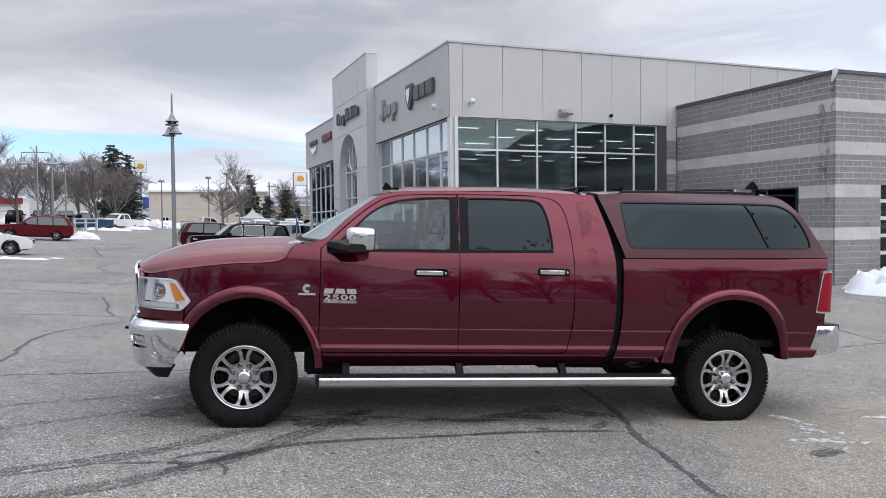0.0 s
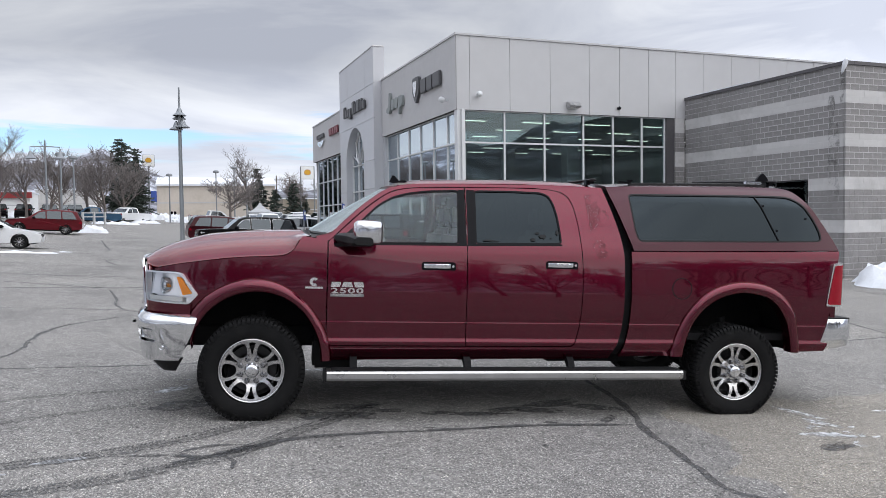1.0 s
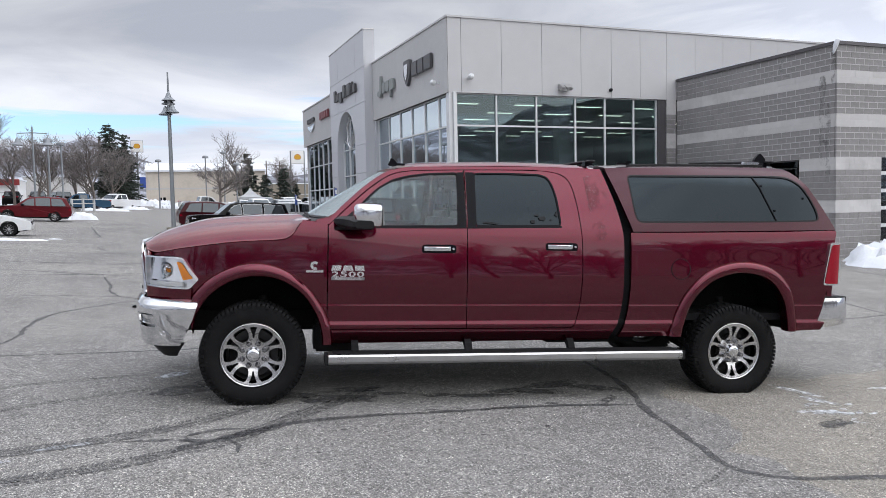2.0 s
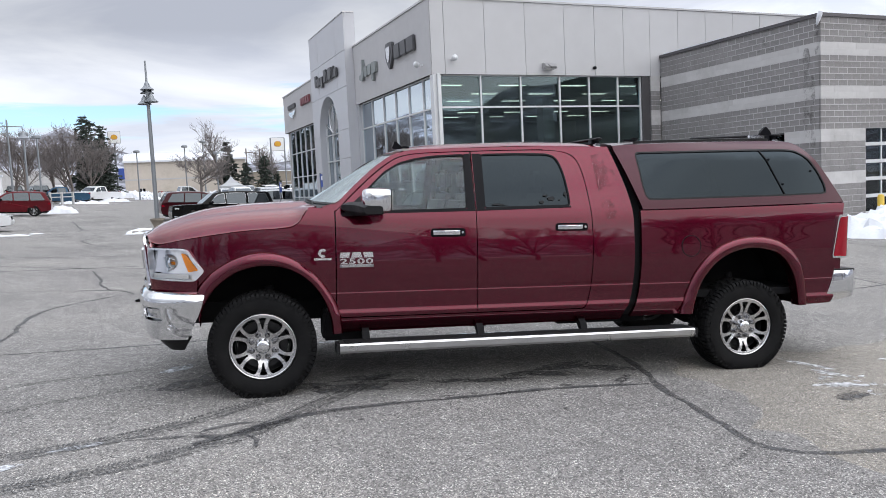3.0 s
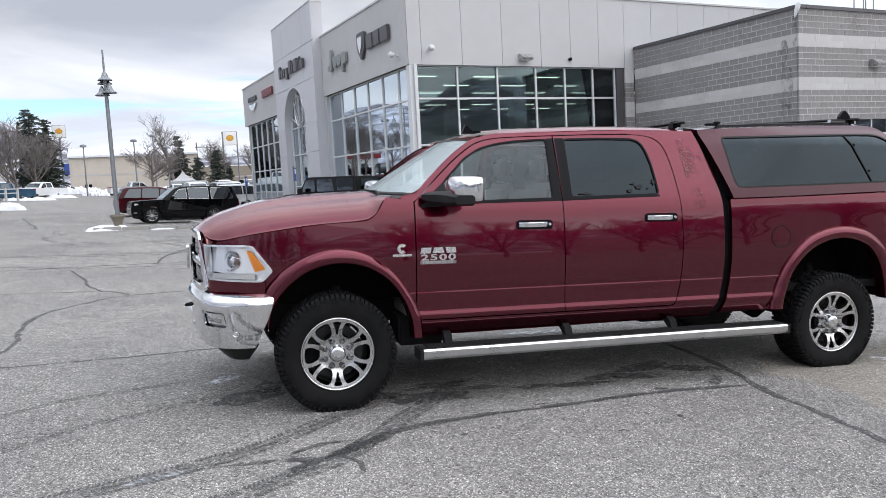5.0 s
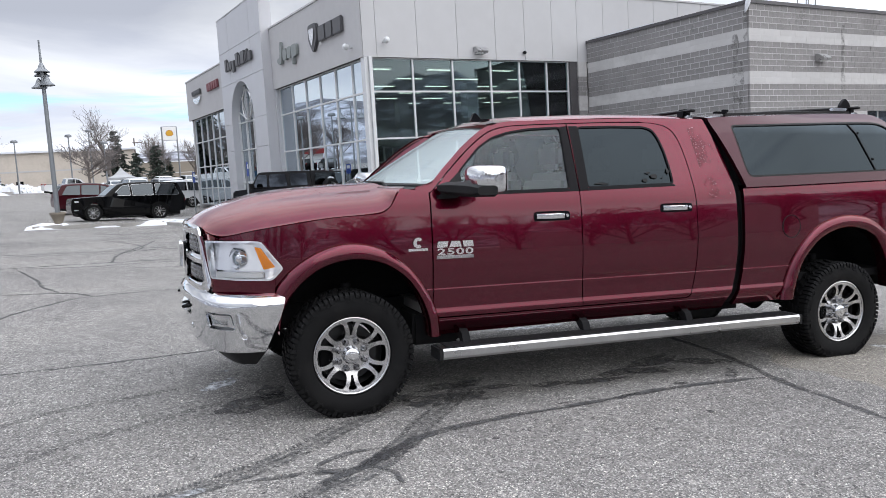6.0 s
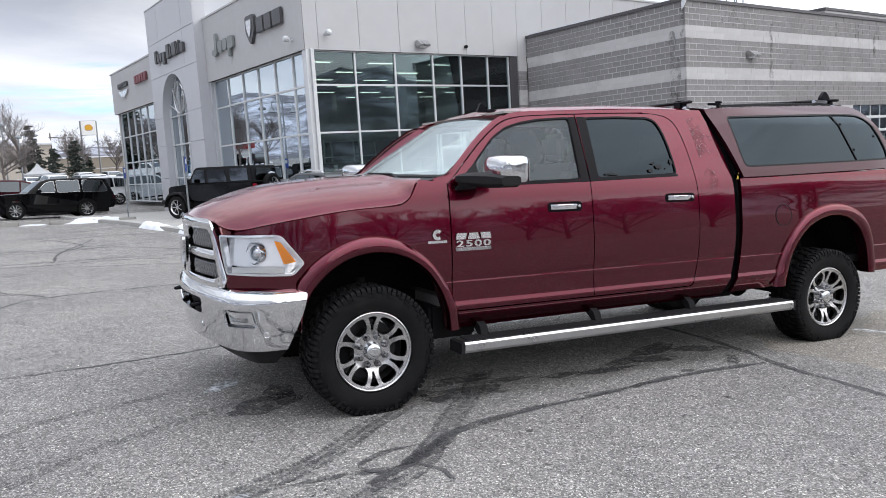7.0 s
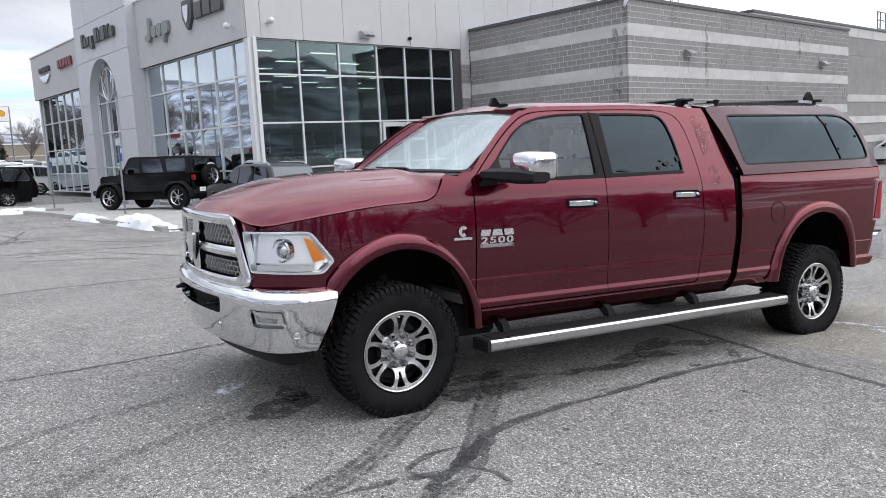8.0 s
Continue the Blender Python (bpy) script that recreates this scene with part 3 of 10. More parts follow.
def ribbon(name, points, width, material, label, lift=0.004, ragged=0.25, parent=None, seed=1):
    """A strip of sealer or a tyre mark that follows the ground."""
    rnd = random.Random(seed)
    pts = [Vector((x, y)) for x, y in points]
    fine = []
    for i, (a, b) in enumerate(zip(pts, pts[1:])):
        k = max(2, int((b - a).length / 0.12))
        p0, p3 = pts[max(0, i - 1)], pts[min(len(pts) - 1, i + 2)]
        for j in range(k):
            t = j / k
            fine.append(0.5 * (2 * a + (b - p0) * t + (2 * p0 - 5 * a + 4 * b - p3) * t * t + (3 * a - p0 - 3 * b + p3) * t**3))
    fine.append(pts[-1])
    bm = bmesh.new()
    rows = []
    for i, p in enumerate(fine):
        d = (fine[min(i + 1, len(fine) - 1)] - fine[max(0, i - 1)]).normalized()
        s = Vector((-d.y, d.x))
        end = min(1.0, min(i, len(fine) - 1 - i) / 3 + 0.25)
        w0 = width / 2 * (1 + ragged * (rnd.random() * 2 - 1)) * end
        w1 = width / 2 * (1 + ragged * (rnd.random() * 2 - 1)) * end
        a, b = p + s * w0, p - s * w1
        rows.append((bm.verts.new((a.x, a.y, gz(a.x, a.y) + lift)), bm.verts.new((b.x, b.y, gz(b.x, b.y) + lift))))
    for (a, b), (c, d) in zip(rows, rows[1:]):
        bm.faces.new((a, b, d, c))
    ob = part(name, bm, material, parent)
    return tagged(ob, label, "pavement mark", "marks on the asphalt", "structure") if not parent else ob


def patch(name, cx, cy, rx, ry, turn, material, label, category, lift=0.003, seed=1, height=0.0, points=26):
    """An uneven flat stain or a thin crust of snow on the ground."""
    rnd = random.Random(seed)
    bm = bmesh.new()
    c, s = math.cos(radians(turn)), math.sin(radians(turn))
    rings = []
    for k, (f, h) in enumerate(((1.0, 0.0), (0.78, 0.7), (0.4, 1.0))):
        ring = []
        for i in range(points):
            a = 2 * math.pi * i / points
            q = f * (1 + (0.5 * noise.noise(Vector((math.cos(a) * 1.7 + seed * 3.1, math.sin(a) * 1.7, seed * 1.3))) + 0.12 * (rnd.random() - 0.5)))
            x, y = rx * q * math.cos(a), ry * q * math.sin(a)
            x, y = cx + c * x - s * y, cy + s * x + c * y
            ring.append(bm.verts.new((x, y, gz(x, y) + lift + height * h * (0.75 + 0.5 * rnd.random()))))
        rings.append(ring)
    for a, b in zip(rings, rings[1:]):
        for i in range(points):
            bm.faces.new((a[i], a[(i + 1) % points], b[(i + 1) % points], b[i]))
    bm.faces.new(rings[-1])
    ob = part(name, bm, material, smooth=height > 0)
    return tagged(ob, label, category, kind="structure" if not height else "")


def snow_heap(cx, cy, lx, ly, h, turn, seed, label, base=None):
    """A lumpy ploughed heap of snow."""
    bm = bmesh.new()
    nx, ny = max(12, int(lx / 0.16)), max(8, int(ly / 0.16))
    c, s = math.cos(radians(turn)), math.sin(radians(turn))
    grid = []
    for j in range(ny + 1):
        row = []
        for i in range(nx + 1):
            u, v = 2 * i / nx - 1, 2 * j / ny - 1
            edge = max(0.0, 1 - (abs(u) ** 2.6 + abs(v) ** 2.2))
            edge *= 0.75 + 0.8 * noise.noise(Vector((u * lx * 0.8 + seed, v * ly * 0.8, seed * 0.7)))
            lump = noise.fractal(Vector((u * lx * 1.6 + seed * 5, v * ly * 1.6, seed)), 0.8, 2.1, 5)
            z = h * max(0.0, edge) ** 0.55 * (1 + 0.42 * lump) if edge > 0 else -0.03
            x, y = u * lx / 2 * (1 + 0.12 * lump), v * ly / 2 * (1 + 0.12 * lump)
            x, y = cx + c * x - s * y, cy + s * x + c * y
            row.append(bm.verts.new((x, y, (gz(x, y) if base is None else base) + z - 0.01)))
        grid.append(row)
    for a, b in zip(grid, grid[1:]):
        for i in range(nx):
            bm.faces.new((a[i], a[i + 1], b[i + 1], b[i]))
    return tagged(part("snow_bank", bm, SNOW, smooth=True), label, "snow", "ploughed snow")


ground_sheet()
hills()


# ---- dealership: glazed showroom, portal tower, block-built workshop wing ----
XF, YG, XB, YB = 10.45, 26.35, 20.585, 18.42
TOP, SILL_TOP = 8.40, 5.68
GLASS_ROWS = (0.0, 1.25, 2.84, 4.50, SILL_TOP)


def strip_wall(name, x0, x1, y0, y1, z0, z1, material, label):
    return tagged(part(name, boxes((x0, x1, y0, y1, z0, z1)), material), label, "wall", kind="structure")


def glazing(name, along, fixed, lo, hi, mullions, rows, pane_mat, label, facing):
    """A curtain wall: mullions and transoms as bars, each pane a thin sheet. along is 'x' or 'y'; facing is the outward sign."""
    win = thing(name, label, "window", kind="structure")
    d = 0.12

    def bar(n, a0, a1, z0, z1, depth):
        f0, f1 = sorted((fixed, fixed - facing * depth))
        part(n, boxes((a0, a1, f0, f1, z0, z1) if along == "x" else (f0, f1, a0, a1, z0, z1)), ALU, win)

    for m in mullions:
        bar("mullion", m - 0.032, m + 0.032, rows[0], rows[-1], d)
    for z in rows:
        for a, b in zip(mullions, mullions[1:]):
            bar("transom", min(a, b) + 0.033, max(a, b) - 0.033, z - 0.03, z + 0.03, d - 0.01)
    for a, b in zip(mullions, mullions[1:]):
        a, b = min(a, b) + 0.02, max(a, b) - 0.02
        for z0, z1 in zip(rows, rows[1:]):
            f0, f1 = sorted((fixed - facing * 0.05, fixed - facing * 0.062))
            e = (random.random() - 0.5) * 0.004
            s = (a, b, f0 + e, f1 + e, z0 + 0.02, z1 - 0.02) if along == "x" else (f0 + e, f1 + e, a, b, z0 + 0.02, z1 - 0.02)
            p = part("pane", boxes(s), pane_mat, win)
            p.visible_shadow = False
    return win


FRONT_MUL = (10.80, 12.44, 14.14, 15.86, 17.22, 18.58, 19.68)
STREET_MUL = (26.26, 27.78, 29.36, 30.98, 32.58, 34.25, 35.9)
FAR_MUL = (44.0, 45.5, 47.0, 48.45, 49.85, 51.3, 52.85)
glazing("window_1", "x", YG + 0.10, 0, 0, FRONT_MUL, GLASS_ROWS, SHOP_GLASS, "two-storey showroom glazing in white aluminium frames, dark interior behind", -1)
glazing("window_2", "y", XF + 0.16, 0, 0, STREET_MUL, GLASS_ROWS, FACADE_GLASS, "tall street-side showroom glazing mirroring the snowy hills", -1)
glazing("window_3", "y", XF + 0.16, 0, 0, FAR_MUL, (0.3, 1.3, 2.64, 4.2, SILL_TOP), FACADE_GLASS, "tall glazing of the far showroom bay mirroring the sky", -1)

# entrance doors set in the front glazing
door = thing("door_1", "glazed double entrance door in a white aluminium frame", "door", kind="structure")
for a, b in ((15.92, 17.0), (17.03, 18.1)):
    for s in ((a, a + 0.1, YG + 0.02, YG + 0.09, 0.0, 2.78), (b - 0.1, b, YG + 0.02, YG + 0.09, 0.0, 2.78), (a + 0.1, b - 0.1, YG + 0.02, YG + 0.09, 2.62, 2.78),
              (a + 0.1, b - 0.1, YG + 0.02, YG + 0.09, 0.0, 0.22), (a + 0.1, b - 0.1, YG + 0.02, YG + 0.09, 2.05, 2.17)):
        part("door_frame", boxes(s), ALU, door)
    part("door_handle", boxes((b - 0.2 if a < 16 else a + 0.16, b - 0.16 if a < 16 else a + 0.2, YG - 0.05, YG - 0.01, 0.95, 1.35)), BRUSHED, door)

# corner column and fascias
strip_wall("wall_corner_column", XF + 0.02, 10.77, YG - 0.02, YG + 0.28, -0.6, SILL_TOP, ALU, "white-clad square corner column of the showroom")


def clad(name, label, along, fixed, depth, joints, rows, material, parent_label=""):
    """Cladding panels with open joints in front of a dark backing; each panel is a part."""
    w = thing(name, label, "wall", kind="structure")
    lo, hi = min(joints), max(joints)
    f0, f1 = sorted((fixed + 0.03, fixed + depth))
    part("backing", boxes((lo + 0.005, hi - 0.005, f0, f1, rows[0] + 0.005, rows[-1] - 0.005) if along == "x" else (f0, f1, lo + 0.005, hi - 0.005, rows[0] + 0.005, rows[-1] - 0.005)), SOFFIT, w)
    for a, b in zip(joints, joints[1:]):
        for z0, z1 in zip(rows, rows[1:]):
            q = (a + 0.008, b - 0.008)
            s = (*q, fixed, fixed + 0.028, z0 + 0.006, z1 - 0.006) if along == "x" else (fixed, fixed + 0.028, *q, z0 + 0.006, z1 - 0.006)
            part("panel", boxes(s), material, w)
    return w


clad("wall_front_fascia", "smooth grey stucco panel fascia over the showroom glass", "x", YG - 0.02, 0.5,
     (XF, 10.98, 12.62, 14.33, 16.06, 17.45, 18.82, 20.12, 21.55, 23.0, 24.5, 26.0, 27.5, 29.2), (SILL_TOP, TOP), PANEL_FRONT)
clad("wall_street_fascia", "warm grey stucco fascia carrying the marque letters", "y", XF - 0.02, 0.5, (YG + 0.012, 36.2), (SILL_TOP, TOP), PANEL_TAN)
clad("wall_far_fascia", "warm grey stucco fascia of the far showroom bay", "y", XF - 0.02, 0.5, (43.3, 53.6), (SILL_TOP, 8.12), PANEL_TAN)
for n, s in (("trim", (XF - 0.06, 29.3, YG - 0.06, YG + 0.5, TOP, TOP + 0.07)), ("trim", (XF - 0.06, XF + 0.5, YG + 0.5, 36.2, TOP, TOP + 0.07)), ("trim", (XF - 0.06, XF + 0.5, 43.3, 53.66, 8.12, 8.19))):
    tagged(part(n, boxes(s), PANEL_FRONT), "thin pale metal roof edge trim", "trim", kind="structure")

# showroom shell: roof, rear walls, floor, lit ceiling
strip_wall("wall_showroom_end", XF + 0.2, XF + 0.6, 53.3, 53.6, -0.5, 8.1, PANEL_TAN, "grey end wall of the showroom")
strip_wall("wall_showroom_back", 29.0, 29.3, YG + 0.5, 53.6, -1.0, TOP - 0.02, PANEL, "grey rear wall of the showroom")
strip_wall("wall_showroom_north", XF + 0.6, 29.0, 53.3, 53.6, -0.5, 8.1, PANEL_TAN, "grey north wall of the showroom")
strip_wall("wall_inner", 10.9, 29.0, 46.0, 46.2, 0.0, 5.6, INTERIOR, "grey inner partition of the showroom")
tagged(part("floor", boxes((XF + 0.2, 29.0, YG + 0.12, 53.3, -1.1, 0.02)), FLOOR_TILE), "grey tiled showroom floor", "floor", kind="structure")
tagged(part("roof", boxes((XF + 0.5, 29.0, YG + 0.5, 53.3, 7.9, 8.0)), COPING), "flat showroom roof", "roof", kind="structure")
tagged(part("ceiling", boxes((XF + 0.25, 29.0, YG + 0.5, 53.2, 5.66, 5.72)), CEIL), "dark grey showroom ceiling", "ceiling", kind="structure")
for i in range(6):
    for j in range(6):
        lamp = thing("ceiling_light", "lit rectangular ceiling light in the showroom", "ceiling light", pose(12.0 + 2.9 * i, 28.6 + 2.7 * j, 5.6), "showroom ceiling lights")
        part("frame", boxes((-0.65, 0.65, -0.14, 0.14, 0.0, 0.055)), ALU, lamp)
        part("diffuser", boxes((-0.6, 0.6, -0.09, 0.09, -0.012, -0.002)), TUBE, lamp)
for x, y in ((13.2, 33.0), (19.0, 33.0), (13.2, 40.0), (19.0, 40.0)):
    strip_wall("wall_inner_column", x - 0.3, x + 0.3, y - 0.3, y + 0.3, 0.02, 5.6, INTERIOR, "dark square column inside the showroom")
for x, y, w, d, h in ((12.6, 30.2, 1.5, 0.8, 0.76), (16.5, 31.0, 1.5, 0.8, 0.76), (18.6, 29.6, 1.2, 0.7, 1.05)):
    desk = thing("desk", "grey sales desk inside the showroom", "desk", pose(x, y, 0.02), "showroom desks")
    part("desktop", boxes((-w / 2, w / 2, -d / 2, d / 2, h - 0.04, h)), PANEL, desk)
    for sx in (-1, 1):
        part("side_panel", boxes((sx * (w / 2 - 0.05) - 0.02, sx * (w / 2 - 0.05) + 0.02, -d / 2 + 0.04, d / 2 - 0.04, 0, h - 0.04)), INTERIOR, desk)
    part("front_panel", boxes((-w / 2 + 0.08, w / 2 - 0.08, -0.01, 0.01, 0.2, h - 0.04)), INTERIOR, desk)

# glazed offices along the back of the showroom: white frames, panes, a pale balcony band over them
office = thing("office_partition", "white-framed glazed office partition inside the showroom", "partition")
for y, x0, x1 in ((33.6, 11.3, 14.6), (36.4, 15.2, 21.5)):
    n = int((x1 - x0) / 1.1)
    for k in range(n + 1):
        x = x0 + (x1 - x0) * k / n
        part("frame", boxes((x - 0.04, x + 0.04, y, y + 0.08, 0.02, 2.9)), ALU, office)
        if k < n:
            for z in (0.9, 2.1, 2.86):
                part("frame", boxes((x + 0.04, x + (x1 - x0) / n - 0.04, y, y + 0.08, z - 0.03, z + 0.03)), ALU, office)
            pane = part("pane", boxes((x + 0.04, x + (x1 - x0) / n - 0.04, y + 0.03, y + 0.042, 0.05, 2.86)), SHOP_GLASS, office)
            pane.visible_shadow = False
    part("balcony_band", boxes((x0 - 0.1, x1 + 0.1, y - 0.3, y + 0.1, 2.92, 3.75), bevel=0.01), PANEL_TAN, office, "pale grey balcony front")
    part("back_panel", boxes((x0, x1, y + 2.6, y + 2.7, 0.02, 2.9)), PANEL, office)


def portal():
    """Tower with a round-arched opening, clad in large panels."""
    t = thing("wall_portal_tower", "tall silver panel portal tower with an arched recess", "wall", kind="structure")
    x0, y0, y1, z1 = 10.02, 36.15, 43.4, 10.05
    yc, half, spring = 40.02, 1.95, 4.6
    zj = (-0.5, 1.55, 3.2, 4.6, 6.62, 8.3, z1)
    crown = spring + half

    def face(name, outline):
        bm = bmesh.new()
        prism(bm, outline, 0.05, Matrix(((0, 0, 1, x0), (1, 0, 0, 0), (0, 1, 0, 0), (0, 0, 0, 1))))
        part(name, bm, PANEL, t)

    g = 0.01
    for z0, z2 in zip(zj, zj[1:]):
        if z0 >= 6.6:
            for a, b in ((y0, 37.8), (37.8, 41.5), (41.5, y1)):
                face("panel", [(a + g, z0 + g), (b - g, z0 + g), (b - g, z2 - g), (a + g, z2 - g)])
        elif z2 <= spring + 0.01:
            face("panel", [(y0 + g, z0 + g), (yc - half, z0 + g), (yc - half, z2 - g), (y0 + g, z2 - g)])
            face("panel", [(yc + half, z0 + g), (y1 - g, z0 + g), (y1 - g, z2 - g), (yc + half, z2 - g)])
        else:
            for sgn in (-1, 1):
                arc = [(yc + sgn * half * math.cos(a), spring + half * math.sin(a)) for a in [math.pi / 2 * k / 12 for k in range(13)]]
                edge = y0 + g if sgn < 0 else y1 - g
                face("panel", [(edge, z0 + g), *arc, (yc + sgn * g, z2 - g), (edge, z2 - g)])
    # sides, back and the lined recess
    part("side", boxes((x0 + 0.055, x0 + 0.56, y0 + 0.004, y0 + 0.06, -0.5, z1)), PANEL, t)
    part("side", boxes((x0 + 0.055, x0 + 0.56, y1 - 0.06, y1 - 0.004, -0.5, z1)), PANEL, t)
    part("core", boxes((x0 + 0.052, x0 + 0.5, y0 + 0.07, y1 - 0.07, 6.66, z1 - 0.01)), SOFFIT, t)
    part("cap", boxes((x0 - 0.02, x0 + 0.54, y0 - 0.02, y1 + 0.02, z1, z1 + 0.05)), BRUSHED, t)
    bm = bmesh.new()
    loop = [(yc - half, -0.5)] + [(yc - half * math.cos(math.pi * k / 24), spring + half * math.sin(math.pi * k / 24)) for k in range(25)] + [(yc + half, -0.5)]
    rows = [[bm.verts.new((x, y, z)) for y, z in loop] for x in (x0 + 0.05, x0 + 0.46)]
    for i in range(len(loop) - 1):
        bm.faces.new((rows[0][i], rows[0][i + 1], rows[1][i + 1], rows[1][i]))
    part("reveal", bm, PANEL, t, smooth=True)
    # glazing at the back of the recess
    xg = x0 + 0.38
    for y in (-1.9, -0.64, 0.64, 1.9):
        zt = spring + math.sqrt(max(0.05, half**2 - y * y)) - 0.02
        part("mullion", boxes((xg - 0.05, xg + 0.05, yc + y - 0.03, yc + y + 0.03, 0.2, zt)), ALU, t)
    for z in (1.55, 3.2, spring):
        part("transom", boxes((xg - 0.045, xg + 0.045, yc - half + 0.01, yc + half - 0.01, z - 0.03, z + 0.03)), ALU, t)
    bm = bmesh.new()
    prism(bm, [(yc - half + 0.01, 0.2), (yc + half - 0.01, 0.2)] + [(yc + (half - 0.01) * math.cos(math.pi * k / 24), spring + (half - 0.01) * math.sin(math.pi * k / 24)) for k in range(25)],
          0.012, Matrix(((0, 0, 1, xg + 0.06), (1, 0, 0, 0), (0, 1, 0, 0), (0, 0, 0, 1))))
    p = part("pane", bm, FACADE_GLASS, t)
    p.visible_shadow = False
    # ring emblem with crossed struts in the arch head
    bm = bmesh.new()
    for k in range(5):
        a = math.pi * (0.12 + 0.19 * k)
        tube(bm, [(xg - 0.1, yc, spring + 0.05), (xg - 0.1, yc + 1.6 * math.cos(a), spring + 1.6 * math.sin(a))], 0.04, 6)
    tube(bm, [(xg - 0.1, yc + 0.75 * math.cos(2 * math.pi * k / 24), spring + 0.8 + 0.75 * math.sin(2 * math.pi * k / 24)) for k in range(25)], 0.045, 6)
    part("emblem", bm, BRUSHED, t, "round metal strut emblem in the arch head")


portal()
for y0, y1 in ((35.935, 36.15), (43.41, 43.965)):
    strip_wall("wall_tower_return", XF + 0.03, XF + 0.3, y0, y1, -0.5, SILL_TOP - 0.004, PANEL, "narrow grey return wall beside the portal tower")

# raised letters on the fascias
UP = Matrix(((0, 0, -1, 0), (-1, 0, 0, 0), (0, 1, 0, 0), (0, 0, 0, 1)))


def wall_sign(name, label, y, z, build):
    s = thing(name, label, "sign", pose(XF - 0.02, y, z) @ UP)
    build(s)


def bar_row(s, bars, material, z=0.02, depth=0.12):
    for a, b, lo, hi in bars:
        part("bar", boxes((a, b, lo, hi, z, z + depth), bevel=0.03), material, s)


def sign_shield(s):
    bar_row(s, ((-0.5, 0.18, -0.28, 0.3), (0.26, 0.9, -0.28, 0.3), (0.98, 1.75, -0.28, 0.3)), LETTER)
    bm = bmesh.new()
    prism(bm, rounded([(-0.42, 0.5), (0.42, 0.5), (0.42, -0.1), (0, -0.62), (-0.42, -0.1)], 0.14), 0.12, pose(-1.1, 0, 0.02))
    part("shield", bm, LETTER, s, "dark shield-shaped plate")
    bm = bmesh.new()
    prism(bm, rounded([(-0.26, 0.3), (0.26, 0.3), (0.2, -0.05), (0, -0.38), (-0.2, -0.05)], 0.1), 0.03, pose(-1.1, 0.02, 0.15))
    part("shield_face", bm, SILVER, s, "pale inner plate")


def sign_rounded(s):
    bm = bmesh.new()
    prism(bm, smooth_loop([(-1.25, -0.3), (-0.8, -0.42), (-0.62, -0.2), (-0.62, 0.55), (-0.86, 0.55), (-0.86, -0.1), (-1.2, -0.1)], 1), 0.12, pose(0, 0, 0.02))
    for x in (-0.25, 0.3):
        prism(bm, rounded([(x - 0.24, -0.28), (x + 0.24, -0.28), (x + 0.24, 0.2), (x - 0.24, 0.2)], 0.18), 0.12, pose(0, 0, 0.02))
    prism(bm, rounded([(0.62, -0.6), (0.82, -0.6), (0.82, -0.28), (1.2, -0.28), (1.2, 0.2), (0.62, 0.2)], 0.12), 0.12, pose(0, 0, 0.02))
    part("emblem", bm, LETTER_GREEN, s)


def sign_wing(s):
    bar_row(s, [(-1.05 + 0.27 * k, -0.85 + 0.27 * k, 0.1, 0.4) for k in range(8)], LETTER)
    bm = bmesh.new()
    prism(bm, smooth_loop([(-1.1, 0.0), (0, -0.12), (1.1, 0.0), (0.7, -0.3), (0, -0.5), (-0.7, -0.3)], 2), 0.08, pose(0, 0, 0.02))
    part("wing", bm, SILVER, s, "pale winged shape")


wall_sign("dealer_sign", "dark grey shield and block shapes raised from the stucco fascia", 29.5, 7.08, sign_shield)
wall_sign("dealer_sign", "rounded grey-green shapes raised from the stucco fascia", 33.7, 6.98, sign_rounded)
tower_sign = thing("dealer_sign", "row of raised dark grey bars across the portal tower", "sign", pose(10.02, 39.7, 7.55) @ UP)
bar_row(tower_sign, ((-2.3, -1.95, -0.3, 0.32), (-1.85, -1.5, -0.3, 0.12), (-1.42, -1.1, -0.3, 0.12), (-1.0, -0.62, -0.48, 0.1), (-0.35, 0.12, -0.3, 0.36), (0.22, 0.42, -0.3, 0.2), (0.55, 1.15, -0.3, 0.32), (1.25, 1.4, -0.3, 0.2), (1.5, 1.65, -0.3, 0.3), (1.75, 2.2, -0.3, 0.14)), LETTER)
wall_sign("dealer_sign", "small dark bars over a pale wing shape on the far fascia", 50.6, 6.95, sign_wing)
wall_sign("dealer_sign", "five raised dark red block shapes on the far fascia", 46.6, 7.15, lambda s: bar_row(s, [(-1.2 + 0.5 * k, -0.8 + 0.5 * k, -0.22, 0.24) for k in range(5)], LETTER_RED))

# cameras and floodlights on the fascia
for x, y, z, rz in ((XF - 0.1, 27.2, 6.12, 90), (11.25, YG - 0.12, 6.2, 0)):
    c = thing("security_camera", "small white dome security camera on the fascia", "security camera", pose(x, y, z, 0, 0, -rz), "fascia cameras")
    part("bracket", boxes((-0.04, 0.04, 0.0, 0.1, -0.02, 0.04)), ALU, c)
    bm = bmesh.new()
    lathe(bm, [(0, -0.02), (0.09, 0.0), (0.11, 0.07), (0.1, 0.16), (0.05, 0.2), (0, 0.2)], 16, pose(0, -0.08, 0.0, 70))
    part("housing", bm, ALU, c, smooth=True)
c = thing("security_camera", "small black bullet camera on the fascia", "security camera", pose(17.38, YG - 0.1, 5.98), "fascia cameras")
bm = bmesh.new()
lathe(bm, [(0, 0), (0.06, 0), (0.07, 0.1), (0, 0.12)], 12, pose(0, 0.08, 0, 90))
part("housing", bm, GLOSS_BLACK, c, smooth=True)


